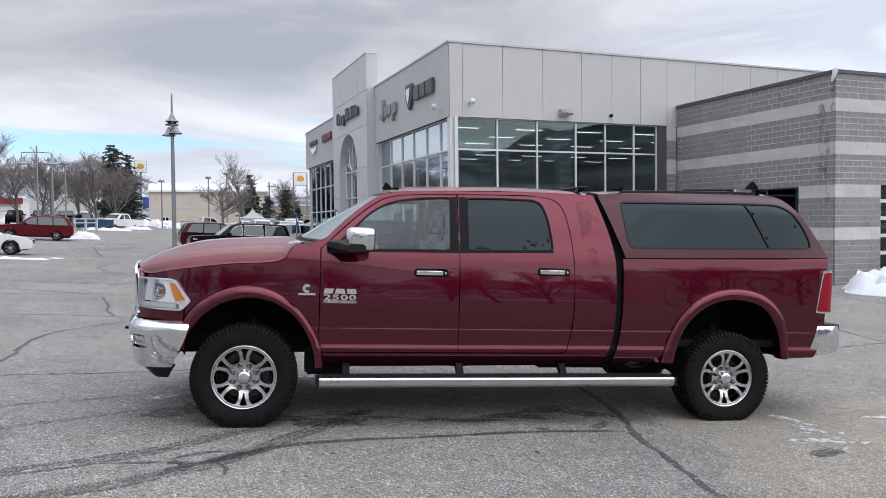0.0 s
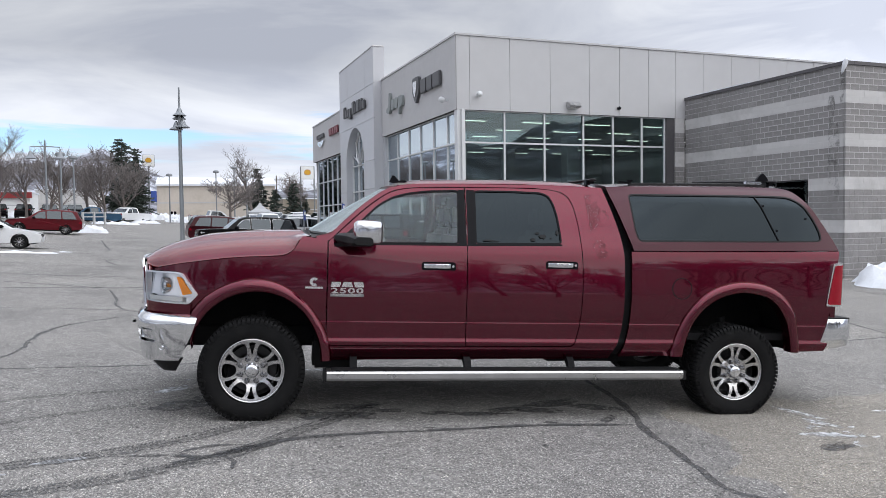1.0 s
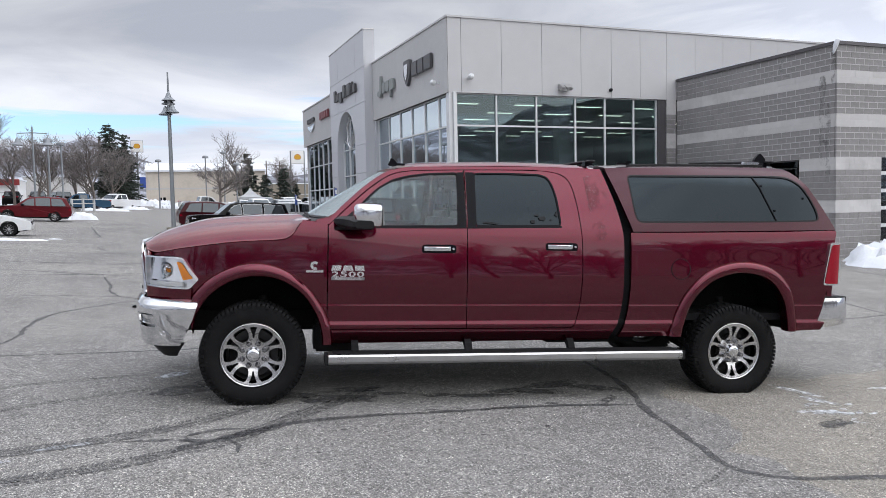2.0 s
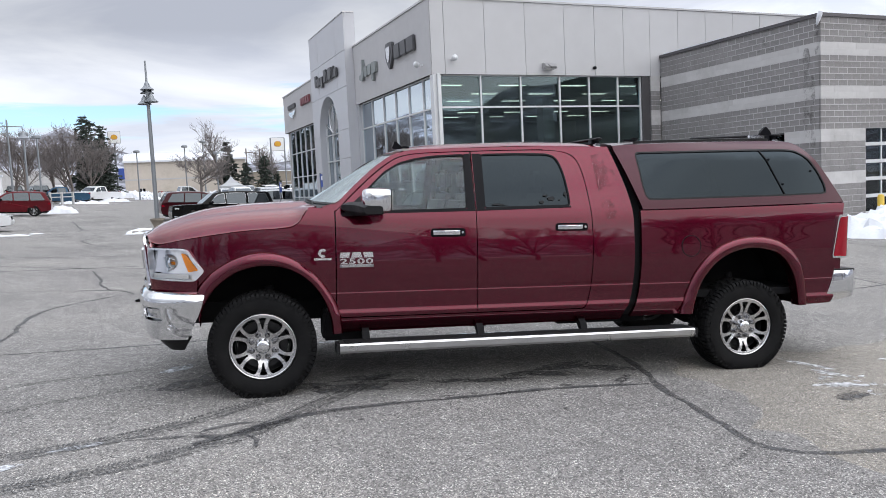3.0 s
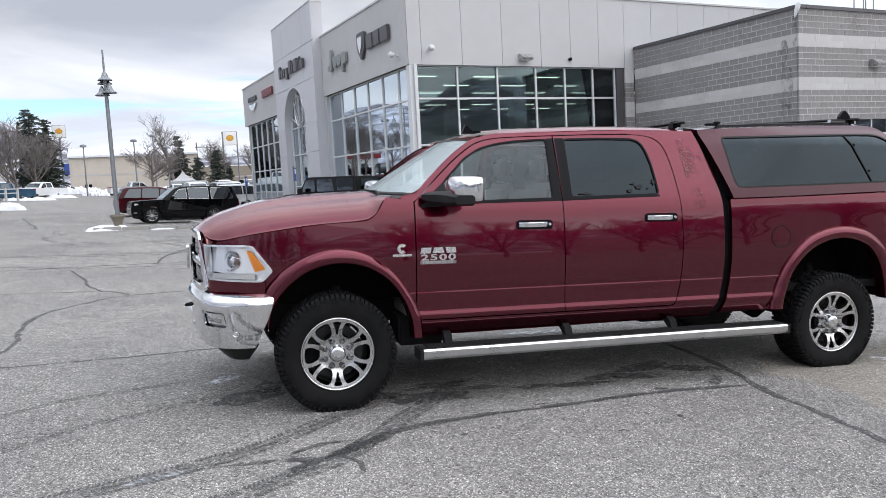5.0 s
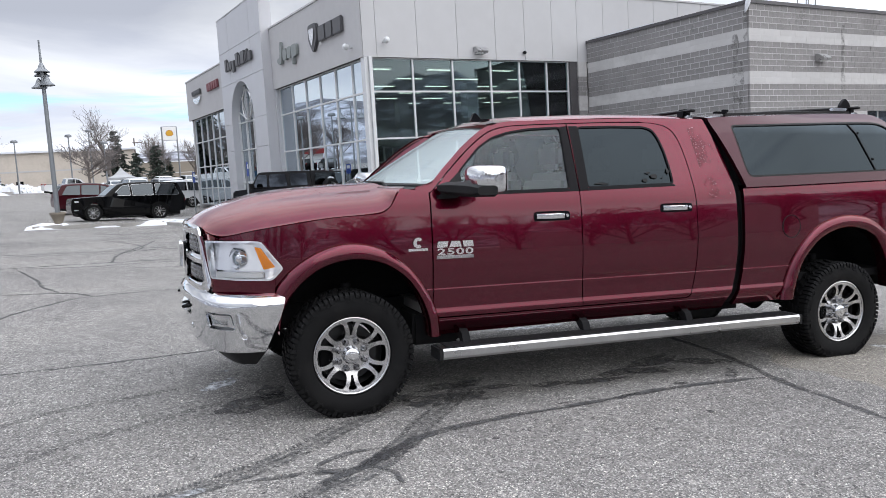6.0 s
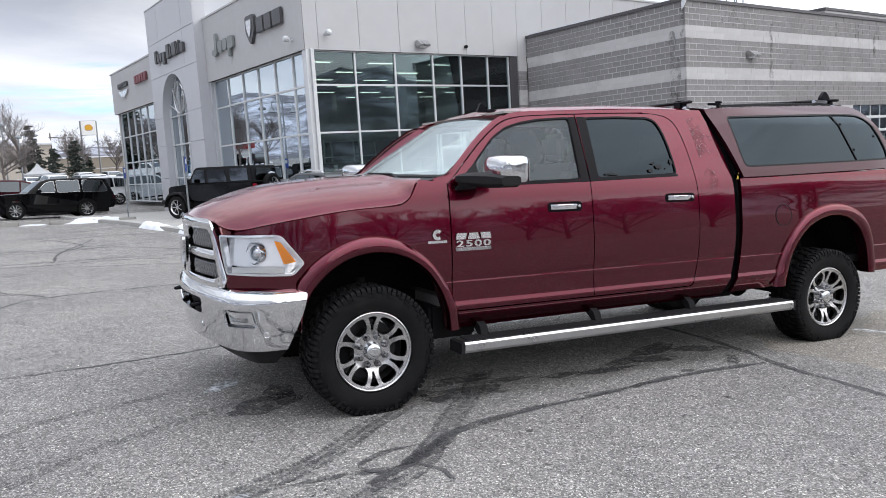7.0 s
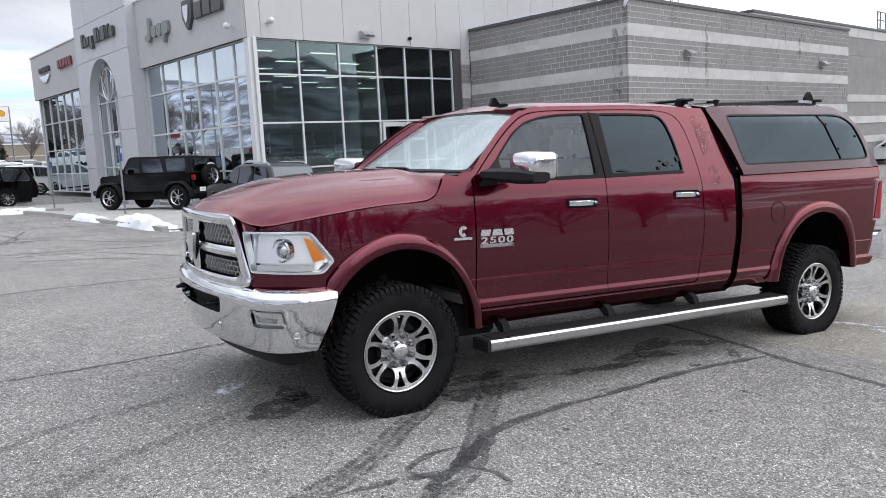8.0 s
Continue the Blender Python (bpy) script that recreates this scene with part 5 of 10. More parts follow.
def build_truck():
    tk = thing("pickup_truck", "burgundy crew-cab pickup truck with matching bed canopy, parked on asphalt", "pickup truck", truck_frame())
    hood_line = [(-0.80, 1.128), (-0.62, 1.172), (-0.45, 1.203), (-0.1, 1.248), (0.15, 1.262), (0.235, 1.275), (0.29, 1.315), (0.335, 1.385)]
    # fenders
    arch_mid = [((a[0] + b[0]) / 2, (a[1] + b[1]) / 2) for a, b in zip(F_ARCH_OUT, F_ARCH_IN)]
    lamp_edge = [(-0.80, 1.122), (-0.56, 1.128), (-0.535, 1.118), (-0.415, 0.962), (-0.425, 0.945), (-0.475, 0.893), (-0.50, 0.884), (-0.78, 0.893)]
    out = curve_through(hood_line, 5) + [(0.36, 1.425), (0.50, 1.41), (0.550, 1.395), (0.553, 0.46)] + curve_through(arch_mid, 4)[::-1][:-1] + [(-0.46, 0.815), (-0.78, 0.83)] + lamp_edge[::-1][:-1]
    both("fender", PAINT, tk, out, cab_side, 0.03)
    flare("wheel_arch_trim", F_ARCH_OUT, F_ARCH_IN, cab_side, tk)
    # doors
    f_top = [(0.56, 1.39), (0.615, 1.437), (0.70, 1.52), (0.86, 1.665), (1.0, 1.768), (1.09, 1.812), (1.20, 1.836), (1.35, 1.848), (1.665, 1.862)]
    f_out = [(0.560, 0.580)] + curve_through(f_top, 5) + [(1.6685, 1.40), (1.6725, 0.580)]
    f_win = rounded([(0.655, 1.380), (0.80, 1.550), (0.95, 1.694), (1.07, 1.765), (1.20, 1.802), (1.36, 1.826), (1.618, 1.842), (1.603, 1.400)], 0.035, 4)
    r_top = [(1.677, 1.862), (2.00, 1.874), (2.296, 1.878), (2.43, 1.871), (2.53, 1.843), (2.59, 1.776), (2.625, 1.64), (2.645, 1.45), (2.655, 1.25), (2.655, 1.0), (2.64, 0.77), (2.615, 0.65), (2.59, 0.596), (2.56, 0.580)]
    r_out = [(1.6785, 0.580), (1.6755, 1.40)] + curve_through(r_top, 5)
    r_win = rounded([(1.742, 1.404), (1.752, 1.843), (2.05, 1.852), (2.33, 1.851), (2.400, 1.826), (2.435, 1.76), (2.460, 1.66), (2.474, 1.53), (2.480, 1.421)], 0.035, 4)
    doors = []
    for nm, o, w, tint in (("front_door", f_out, f_win, SIDE_GLASS), ("rear_door", r_out, r_win, TINT)):
        pair = both(nm, PAINT, tk, o, cab_side, 0.03, holes=(w,))
        doors.append(pair)
        both("window_seal", GLOSS_BLACK, pair, inset(w, -0.003), lambda u, z: cab_side(u, z, 0.001), 0.014, holes=(inset(w, 0.010),))
        both("window_glass", tint, pair, inset(w, 0.004), lambda u, z: cab_side(u, z, -0.009), 0.003)
    # black pillar trim between the windows
    both("pillar_trim", GLOSS_BLACK, doors[0], [(1.599, 1.398), (1.614, 1.843), (1.664, 1.846), (1.667, 1.400)], lambda u, z: cab_side(u, z, 0.003), 0.008)
    both("pillar_trim", GLOSS_BLACK, doors[1], [(1.678, 1.400), (1.682, 1.846), (1.756, 1.848), (1.746, 1.402)], lambda u, z: cab_side(u, z, 0.003), 0.008)
    # belt mouldings and the black mirror sail in the front corner
    both("belt_moulding", GLOSS_BLACK, doors[0], [(0.60, 1.366), (0.60, 1.380), (1.10, 1.393), (1.667, 1.402), (1.668, 1.386), (1.10, 1.377)], lambda u, z: cab_side(u, z, 0.004), 0.008)
    both("belt_moulding", GLOSS_BLACK, doors[1], [(1.677, 1.386), (1.677, 1.402), (2.10, 1.412), (2.482, 1.421), (2.482, 1.408), (2.10, 1.398)], lambda u, z: cab_side(u, z, 0.004), 0.008)
    both("mirror_sail", BLACK_PLASTIC, doors[0], rounded([(0.598, 1.352), (0.70, 1.462), (0.785, 1.535), (0.80, 1.382), (0.74, 1.358)], 0.012, 3), lambda u, z: cab_side(u, z, 0.006), 0.012)
    # patches where the tint film has peeled from the rear door glass
    rp = random.Random(4)
    for u, z, ru, rz in ((2.325, 1.482, 0.036, 0.026), (2.235, 1.452, 0.030, 0.012), (2.27, 1.506, 0.020, 0.010), (2.445, 1.515, 0.016, 0.030), (2.39, 1.470, 0.008, 0.007), (1.86, 1.434, 0.085, 0.009)):
        blot = [(u + ru * q * math.cos(a), z + rz * q * math.sin(a)) for k in range(13) for a, q in ((2 * math.pi * k / 13, rp.uniform(0.45, 1.15)),)]
        d = skin(blot, lambda a, b: cab_side(a, b, 0.0005), (), (), 0.0005, (), -1.0)
        skin_part("peeled_film", BARE_FILM, doors[1][0], d)
    # door handles
    for pair, u0, z0 in ((doors[0], 1.438, 1.215), (doors[1], 2.475, 1.245)):
        for ob, tf in zip(pair, (Matrix(), MIRROR)):
            bm = bmesh.new()
            v = spline(CAB, z0)
            prism(bm, rounded([(u0 - 0.140, -0.036), (u0 + 0.140, -0.036), (u0 + 0.140, 0.036), (u0 - 0.140, 0.036)], 0.03), 0.004, tf @ Matrix(((1, 0, 0, 0), (0, 0, -1, v + 0.001), (0, 1, 0, z0), (0, 0, 0, 1))))
            bmesh.ops.recalc_face_normals(bm, faces=bm.faces[:])
            recess = part("handle_recess", bm, GLOSS_BLACK, ob)
            bm = bmesh.new()
            rows = []
            for k in range(9):
                t = k / 8
                bow = 0.030 * math.sin(math.pi * t) ** 0.5 + 0.004
                c = Vector((u0 - 0.122 + 0.216 * t, v - bow, z0 + 0.004))
                rows.append([bm.verts.new(tf @ (c + Vector((0, dy, dz)))) for dy, dz in ((0.006, -0.02), (-0.006, -0.017), (-0.009, 0), (-0.006, 0.017), (0.006, 0.02))])
            for a, b in zip(rows, rows[1:]):
                for i in range(5):
                    bm.faces.new((a[i], b[i], b[(i + 1) % 5], a[(i + 1) % 5]))
            bm.faces.new(rows[0])
            bm.faces.new(rows[-1])
            bmesh.ops.recalc_face_normals(bm, faces=bm.faces[:])
            part("door_handle", bm, CHROME, ob, "chrome pull handle", smooth=True)
            bm = bmesh.new()
            lathe(bm, [(0, 0.012), (0.010, 0.011), (0.014, 0.004), (0.014, 0.0)], 14, tf @ Matrix(((1, 0, 0, u0 + 0.116), (0, 0, -1, v - 0.004), (0, 1, 0, z0 + 0.004), (0, 0, 0, 1))))
            bmesh.ops.recalc_face_normals(bm, faces=bm.faces[:])
            part("key_cap", bm, CHROME, recess, smooth=True)
    # rear cab corner
    edge = [(2.567, 0.572), (2.597, 0.590), (2.622, 0.647), (2.647, 0.768), (2.662, 1.0), (2.662, 1.25), (2.652, 1.45), (2.632, 1.643), (2.597, 1.781), (2.536, 1.849), (2.434, 1.876), (2.30, 1.885)]
    rear = [(2.885, 1.916), (2.925, 1.80), (2.985, 1.60), (3.02, 1.42), (3.03, 1.25), (3.028, 0.9), (3.01, 0.70), (2.97, 0.572)]
    both("cab_corner", PAINT, tk, curve_through(edge, 4) + [(2.30, 1.915)] + curve_through(rear, 4), cab_side, 0.03)
    both("dried_stain", STAINED, tk, [(2.76, 1.30), (2.74, 1.60), (2.72, 1.84), (2.86, 1.87), (2.92, 1.66), (2.98, 1.34)], lambda u, z: cab_side(u, z, 0.002), 0.001)
    both("rocker_panel", PAINT, tk, [(0.556, 0.455), (0.556, 0.572), (2.965, 0.572), (2.925, 0.468)], cab_side, 0.06)
    both("pillar", PAINT, tk, curve_through([(0.46, 1.420), (0.585, 1.458), (0.68, 1.548), (0.84, 1.694), (0.98, 1.796), (1.075, 1.842), (1.20, 1.874), (1.55, 1.890), (2.30, 1.915)], 5)
         + curve_through([(2.30, 1.889), (2.0, 1.881), (1.66, 1.869), (1.35, 1.855), (1.20, 1.843), (1.085, 1.819), (0.995, 1.775), (0.855, 1.672), (0.695, 1.527), (0.61, 1.443), (0.552, 1.396), (0.47, 1.414)], 3), cab_side, 0.03)

    # bonnet: arched in section, falling to the nose
    ZC = ((-0.93, 1.205), (-0.88, 1.240), (-0.80, 1.280), (-0.68, 1.320), (-0.45, 1.375), (-0.1, 1.415), (0.2, 1.432), (0.42, 1.440), (0.50, 1.440))
    ZS = ((-0.95, 1.205), (-0.86, 1.185), (-0.80, 1.150), (-0.72, 1.156), (-0.62, 1.178), (-0.45, 1.209), (-0.1, 1.254), (0.15, 1.270), (0.235, 1.283), (0.29, 1.323), (0.335, 1.393), (0.42, 1.43))

    RISE = ((0.0, 1.0), (0.25, 0.97), (0.45, 0.90), (0.64, 0.79), (0.78, 0.65), (0.87, 0.49), (0.94, 0.29), (1.0, 0.0))

    LIP = ((0.0, 1.205), (0.75, 1.205), (0.90, 1.200), (1.0, 1.180))

    def bonnet(u, w):
        k = min(1.0, abs(w))
        uu = u + 0.082 * k ** 2.2 * max(0.0, 0.25 - u)
        zs, zc = spline(ZS, uu), spline(ZC, uu)
        half = MID - (spline(CAB, zs) + 0.004 + spline(NOSE, uu))
        v = MID - half * w
        dome = 0.026 * math.exp(-((abs(v - MID) / 0.42) ** 6)) * min(1.0, max(0.0, (uu + 0.90) / 0.5))
        z = zs + (zc - zs) * spline(RISE, k) + dome
        t = min(1.0, max(0.0, (u + 0.93) / 0.11))
        return (uu, v, spline(LIP, k) + (z - spline(LIP, k)) * (1 - (1 - t) ** 2.2))

    w_cuts = [s2 * k for k in (0.985, 0.97, 0.955, 0.94, 0.92, 0.90, 0.88, 0.85, 0.82, 0.78, 0.74, 0.68, 0.62, 0.56, 0.5, 0.46, 0.42, 0.38, 0.34, 0.28, 0.2, 0.1) for s2 in (-1, 1)] + [0.0]
    hood = skin([(-0.93, 1.0), (-0.93, -1.0), (0.29, -1.0), (0.335, -0.985), (0.40, -0.945), (0.425, -0.88), (0.41, -0.72), (0.355, -0.4), (0.325, 0.0), (0.355, 0.4), (0.41, 0.72), (0.425, 0.88), (0.40, 0.945), (0.335, 0.985), (0.29, 1.0)],
                bonnet, frange(-0.93, 0.43, 0.04), w_cuts, 0.02, (), -1.0)
    skin_part("bonnet", PAINT, tk, hood)
    rd = random.Random(17)
    drops = bmesh.new()
    for k in range(420):
        w = rd.uniform(-0.8, 0.8)
        u = 0.16 - 0.95 * rd.random() ** 1.6
        p, r = Vector(bonnet(u, w)), rd.uniform(0.0016, 0.0045)
        lathe(drops, [(r, -0.0006), (r * 0.8, r * 0.35), (0, r * 0.5)], 6, Matrix.Translation(p))
    tagged(part("water_drops", drops, DROP, tk, "beads of melt water on the bonnet", smooth=True), kind="stuff")
    # cowl, windscreen, roof

    def screen(s, t):
        k = max(0.0, 1 - (2 * s - 1) ** 2)
        lo = Vector((0.60 - 0.22 * k, 0.20 + s * (WIDE - 0.40), 1.436 + 0.012 * k))
        hi = Vector((1.15 - 0.09 * k, 0.36 + s * (WIDE - 0.72), 1.830 + 0.036 * k ** 0.8))
        p = lo.lerp(hi, t)
        b = 0.008 * math.sin(math.pi * t)
        return (p.x - b * 0.5, p.y, p.z + b * 0.8)

    def cowl(s, t):
        top = Vector(screen(s, 0.0)) + Vector((0.004, 0, -0.006))
        w = (1 - 2 * s) * 0.93
        low = Vector(bonnet(spline(((0.0, 0.315), (0.4, 0.345), (0.72, 0.395), (0.94, 0.395)), abs(w)), w)) - Vector((0, 0, 0.012))
        return low.lerp(top, t)

    skin_part("cowl", BLACK_PLASTIC, tk, front_skin([(0.0, 0.0), (1, 0.0), (1, 1), (0, 1)], cowl, frange(0, 1, 0.05), (0.5,), 0.02))
    ws = front_skin(rounded([(0.0, 0.0), (1, 0.0), (1, 1), (0, 1)], 0.06, 4), screen, frange(0, 1, 0.06), frange(0, 1, 0.12), 0.006)
    skin_part("windscreen", CLEAR, tk, ws)
    ws = front_skin([(0.0, 0.0), (1, 0.0), (1, 1), (0, 1)], lambda s, t: (Vector(screen(s, t)) + Vector((-0.001, 0, 0.002))), frange(0, 1, 0.06), frange(0, 1, 0.12), 0.012,
              holes=(rounded([(0.018, 0.03), (0.982, 0.03), (0.985, 0.965), (0.015, 0.965)], 0.03, 4),))
    skin_part("windscreen_trim", BLACK_PLASTIC, tk, ws)

    # A-pillar faces between the cab side and the glass
    PF = curve_through([(0.46, 1.420), (0.585, 1.458), (0.68, 1.548), (0.84, 1.694), (0.98, 1.796), (1.075, 1.842)], 5)

    def pillar_face(a, t):
        z = 1.420 + 0.422 * t
        p = Vector(cab_side(float(np.interp(z, [q[1] for q in PF], [q[0] for q in PF])), z))
        q = Vector(screen(0.0, t)) + Vector((0.0, 0.006, 0.004))
        return p.lerp(q, a) + Vector((-0.5, -0.6, 0.4)) * 0.006 * math.sin(math.pi * a)

    for tf in (None, MIRROR):
        skin_part("pillar", PAINT, tk, skin([(0, 0), (1, 0), (1, 1), (0, 1)], pillar_face, frange(0, 1, 0.12), frange(0, 1, 0.05), 0.01), "", tf)

    def roof(u, s):
        k = max(0.0, 1 - abs(2 * s - 1) ** 2.6)
        lead = 1.140 - 0.085 * (1 - (2 * s - 1) ** 2)
        uu = lead + u * (2.90 - lead)
        rail = spline(((0.9, 1.80), (1.05, 1.828), (1.14, 1.846), (1.25, 1.873), (1.55, 1.892), (2.3, 1.917), (2.75, 1.918), (2.92, 1.900)), uu)
        cr = (0.062 - 0.022 * max(0.0, 1 - u / 0.22) ** 2) * k ** 0.8 * (1 - 0.35 * max(0.0, (uu - 2.5) / 0.4) ** 2)
        side = spline(CAB, rail)
        return (uu, side + s * (WIDE - 2 * side), rail + cr)

    rf = skin([(0, 0), (1, 0), (1, 1), (0, 1)], roof, frange(0, 1, 0.05), [0.01, 0.02, 0.035, 0.05, 0.08, 0.12, 0.2, 0.3, 0.4, 0.5, 0.6, 0.7, 0.8, 0.88, 0.92, 0.95, 0.965, 0.98, 0.99], 0.03)
    skin_part("roof_panel", PAINT, tk, rf)
    # back wall of the cab
    bm = bmesh.new()
    box(bm, 2.90, 2.96, 0.16, WIDE - 0.16, 0.50, 1.55)
    part("cab_back", bm, UNDER, tk)
    bm = bmesh.new()
    prism(bm, [(0.17, 1.42), (WIDE - 0.17, 1.42), (WIDE - 0.37, 1.92), (0.37, 1.92)], 0.03, Matrix(((0, 0, 1, 2.86), (1, 0, 0, 0), (0, 1, 0, 0), (0, 0, 0, 1))))
    part("cab_back_panel", bm, UNDER, tk)
    # shark-fin aerial and wiper
    bm = bmesh.new()
    prism(bm, smooth_loop([(-0.05, 0), (0.05, 0), (0.04, 0.02), (0.0, 0.062), (-0.02, 0.066), (-0.03, 0.035)], 1), 0.03, Matrix(((1, 0, 0, 1.13), (0, 0, 1, 0.655), (0, 1, 0, 1.898), (0, 0, 0, 1))))
    prism(bm, smooth_loop([(0.0, 0.002), (0.075, 0.006), (0.09, 0.014), (0.075, 0.024), (0.02, 0.024)], 1), 0.05, Matrix(((1, 0, 0, 1.15), (0, 0, 1, 0.645), (0, 1, 0, 1.898), (0, 0, 0, 1))))
    part("aerial", bm, GLOSS_BLACK, tk, "black shark-fin aerial")
    for v0 in (0.55, 1.25):
        bm = bmesh.new()
        tube(bm, [screen((v0 - 0.125) / 1.78, -0.04), Vector(screen((v0 - 0.02) / 1.78, 0.012)) + Vector((-0.012, 0, 0.012)), Vector(screen((v0 + 0.44) / 1.78, 0.03)) + Vector((-0.008, 0, 0.010))], [0.012, 0.009, 0.006], 6)
        part("wiper", bm, BLACK_PLASTIC, tk)
    # bed
    arch_r = [((a[0] + b[0]) / 2, (a[1] + b[1]) / 2) for a, b in zip(R_ARCH_OUT, R_ARCH_IN)]
    front = [(3.085, 1.378), (3.09, 1.2), (3.088, 0.9), (3.07, 0.70), (3.03, 0.56), (3.0, 0.49)]
    back_edge = [(4.955, 0.60), (4.955, 0.84), (4.985, 0.945), (4.968, 1.0), (5.035, 1.30), (5.062, 1.425)]
    o = curve_through(front, 4)[::-1] + [(3.5, 1.386), (4.3, 1.408), (5.062, 1.430)] + back_edge[::-1][1:] + [(4.93, 0.545)] + curve_through(arch_r, 4)[::-1]
    o = [p for i, p in enumerate(o) if i == 0 or math.dist(p, o[i - 1]) > 1e-4]
    both("bed_side", PAINT, tk, o, bed_side, 0.03)
    flare("wheel_arch_trim", R_ARCH_OUT, R_ARCH_IN, bed_side, tk)

    def disc_rings(bm, rings, tf):
        """Rings of the round fuel door, following the curve of the bed side."""
        rows = []
        for rad, proud in rings:
            row = []
            for i in range(40):
                u, z = 3.545 + rad * math.cos(math.pi * i / 20), 1.075 + rad * math.sin(math.pi * i / 20)
                row.append(bm.verts.new(tf @ Vector((u, bed_side(u, z)[1] - proud, z))))
            rows.append(row)
        for a, b in zip(rows, rows[1:]):
            for i in range(40):
                bm.faces.new((a[i], a[(i + 1) % 40], b[(i + 1) % 40], b[i]))
        if rings[0][0] < 0.01:
            bm.faces.new(rows[0])

    for tf in (Matrix(), MIRROR):
        bm = bmesh.new()
        disc_rings(bm, ((0.004, 0.002), (0.03, 0.002), (0.06, 0.002), (0.083, 0.002), (0.086, -0.003)), tf)
        bmesh.ops.recalc_face_normals(bm, faces=bm.faces[:])
        door = part("fuel_door", bm, PAINT, tk, smooth=True)
        bm = bmesh.new()
        disc_rings(bm, ((0.0862, -0.008), (0.0862, 0.0030), (0.0912, 0.0030), (0.0912, -0.008)), tf)
        part("shut_line", bm, BLACK_PLASTIC, door)
    part("bed_floor", boxes((3.12, 5.02, 0.16, WIDE - 0.16, 0.62, 0.68), (3.10, 3.14, 0.09, WIDE - 0.09, 0.55, 1.36)), UNDER, tk)
    tail = skin(rounded([(0.0, 0.62), (1, 0.62), (1, 1.41), (0, 1.41)], 0.03, 3), lambda s, z: (5.075 + 0.02 * math.sin(math.pi * (z - 0.62) / 0.79), 0.13 + s * (WIDE - 0.26), z), frange(0, 1, 0.1), frange(0.62, 1.41, 0.08), 0.05)
    skin_part("tailgate", PAINT, tk, tail)
    # tail lamps, wrapping the corner
    tp = Plan([(4.925, 0.034), (4.975, 0.040), (5.04, 0.045), (5.095, 0.075), (5.105, 0.135), (5.105, 0.16)])
    for tf in (None, MIRROR):
        d = skin(rounded([(0.012, 0.96), (0.245, 0.955), (0.235, 1.315), (0.075, 1.305)], 0.02, 3), lambda s, z: (*tp.at(s, 0.012), z), frange(0, 0.25, 0.02), frange(0.95, 1.33, 0.05), 0.06)
        lamp = skin_part("tail_lamp", RED_LENS, tk, d, "red tail lamp in a chrome surround", tf)
        d = skin(rounded([(-0.004, 0.945), (0.255, 0.94), (0.25, 1.335), (0.058, 1.325)], 0.02, 3), lambda s, z: (*tp.at(s, 0.006), z), frange(0, 0.25, 0.02), frange(0.95, 1.33, 0.05), 0.05)
        skin_part("lamp_surround", CHROME, lamp, d, "", tf)
    # rear bumper
    rp = Plan([(4.87, 0.05), (4.97, 0.045), (5.10, 0.05), (5.21, 0.10), (5.25, 0.25), (5.265, 0.6), (5.265, MID), (5.265, WIDE - 0.6), (5.25, WIDE - 0.25), (5.21, WIDE - 0.10), (5.10, WIDE - 0.05), (4.97, WIDE - 0.045), (4.87, WIDE - 0.05)])
    L = rp.length
    d = skin([(0.0, 0.565), (0.12, 0.565), (0.42, 0.615), (L - 0.42, 0.615), (L - 0.12, 0.565), (L, 0.565), (L - 0.09, 0.83), (0.09, 0.83)], lambda s, z: (*rp.at(s, 0.012 - 0.8 * (z - 0.70) ** 2), z), frange(0, L, 0.05), frange(0.57, 0.83, 0.035), 0.05)
    skin_part("rear_bumper", CHROME, tk, d)
    part("rear_step", boxes((4.98, 5.235, 0.12, WIDE - 0.12, 0.79, 0.835)), BLACK_PLASTIC, tk)

    # canopy over the bed
    co = [(3.095, 1.388), (3.05, 1.52), (2.985, 1.72), (2.935, 1.88), (2.93, 1.925), (3.2, 1.940), (3.9, 1.966), (4.4, 1.980), (4.60, 1.978), (4.70, 1.950), (4.79, 1.86), (4.90, 1.705), (5.0, 1.545), (5.060, 1.44), (4.3, 1.418), (3.5, 1.396)]
    o = curve_through(co[:5], 4)[:-1] + curve_through(co[4:14], 4) + co[14:]
    cw = rounded([(3.105, 1.868), (3.5, 1.879), (4.2, 1.900), (4.43, 1.905), (4.58, 1.905), (4.66, 1.892), (4.742, 1.842), (4.832, 1.718), (4.886, 1.598), (4.892, 1.530), (4.855, 1.512), (4.4, 1.496), (3.6, 1.476), (3.145, 1.466), (3.122, 1.56)], 0.045, 4)
    cs = both("canopy", PAINT_DUST, tk, o, canopy_side, 0.03, holes=(cw,), label="burgundy fibreglass canopy side")
    both("canopy_window", TINT, cs, inset(cw, 0.006), lambda u, z: canopy_side(u, z, -0.008), 0.004)
    both("window_seal", BLACK_PLASTIC, cs, inset(cw, -0.003), lambda u, z: canopy_side(u, z, 0.001), 0.012, holes=(inset(cw, 0.010),))
    both("window_divider", GLOSS_BLACK, cs, [(4.284, 1.897), (4.294, 1.897), (4.470, 1.500), (4.460, 1.500)], lambda u, z: canopy_side(u, z, 0.0), 0.006)
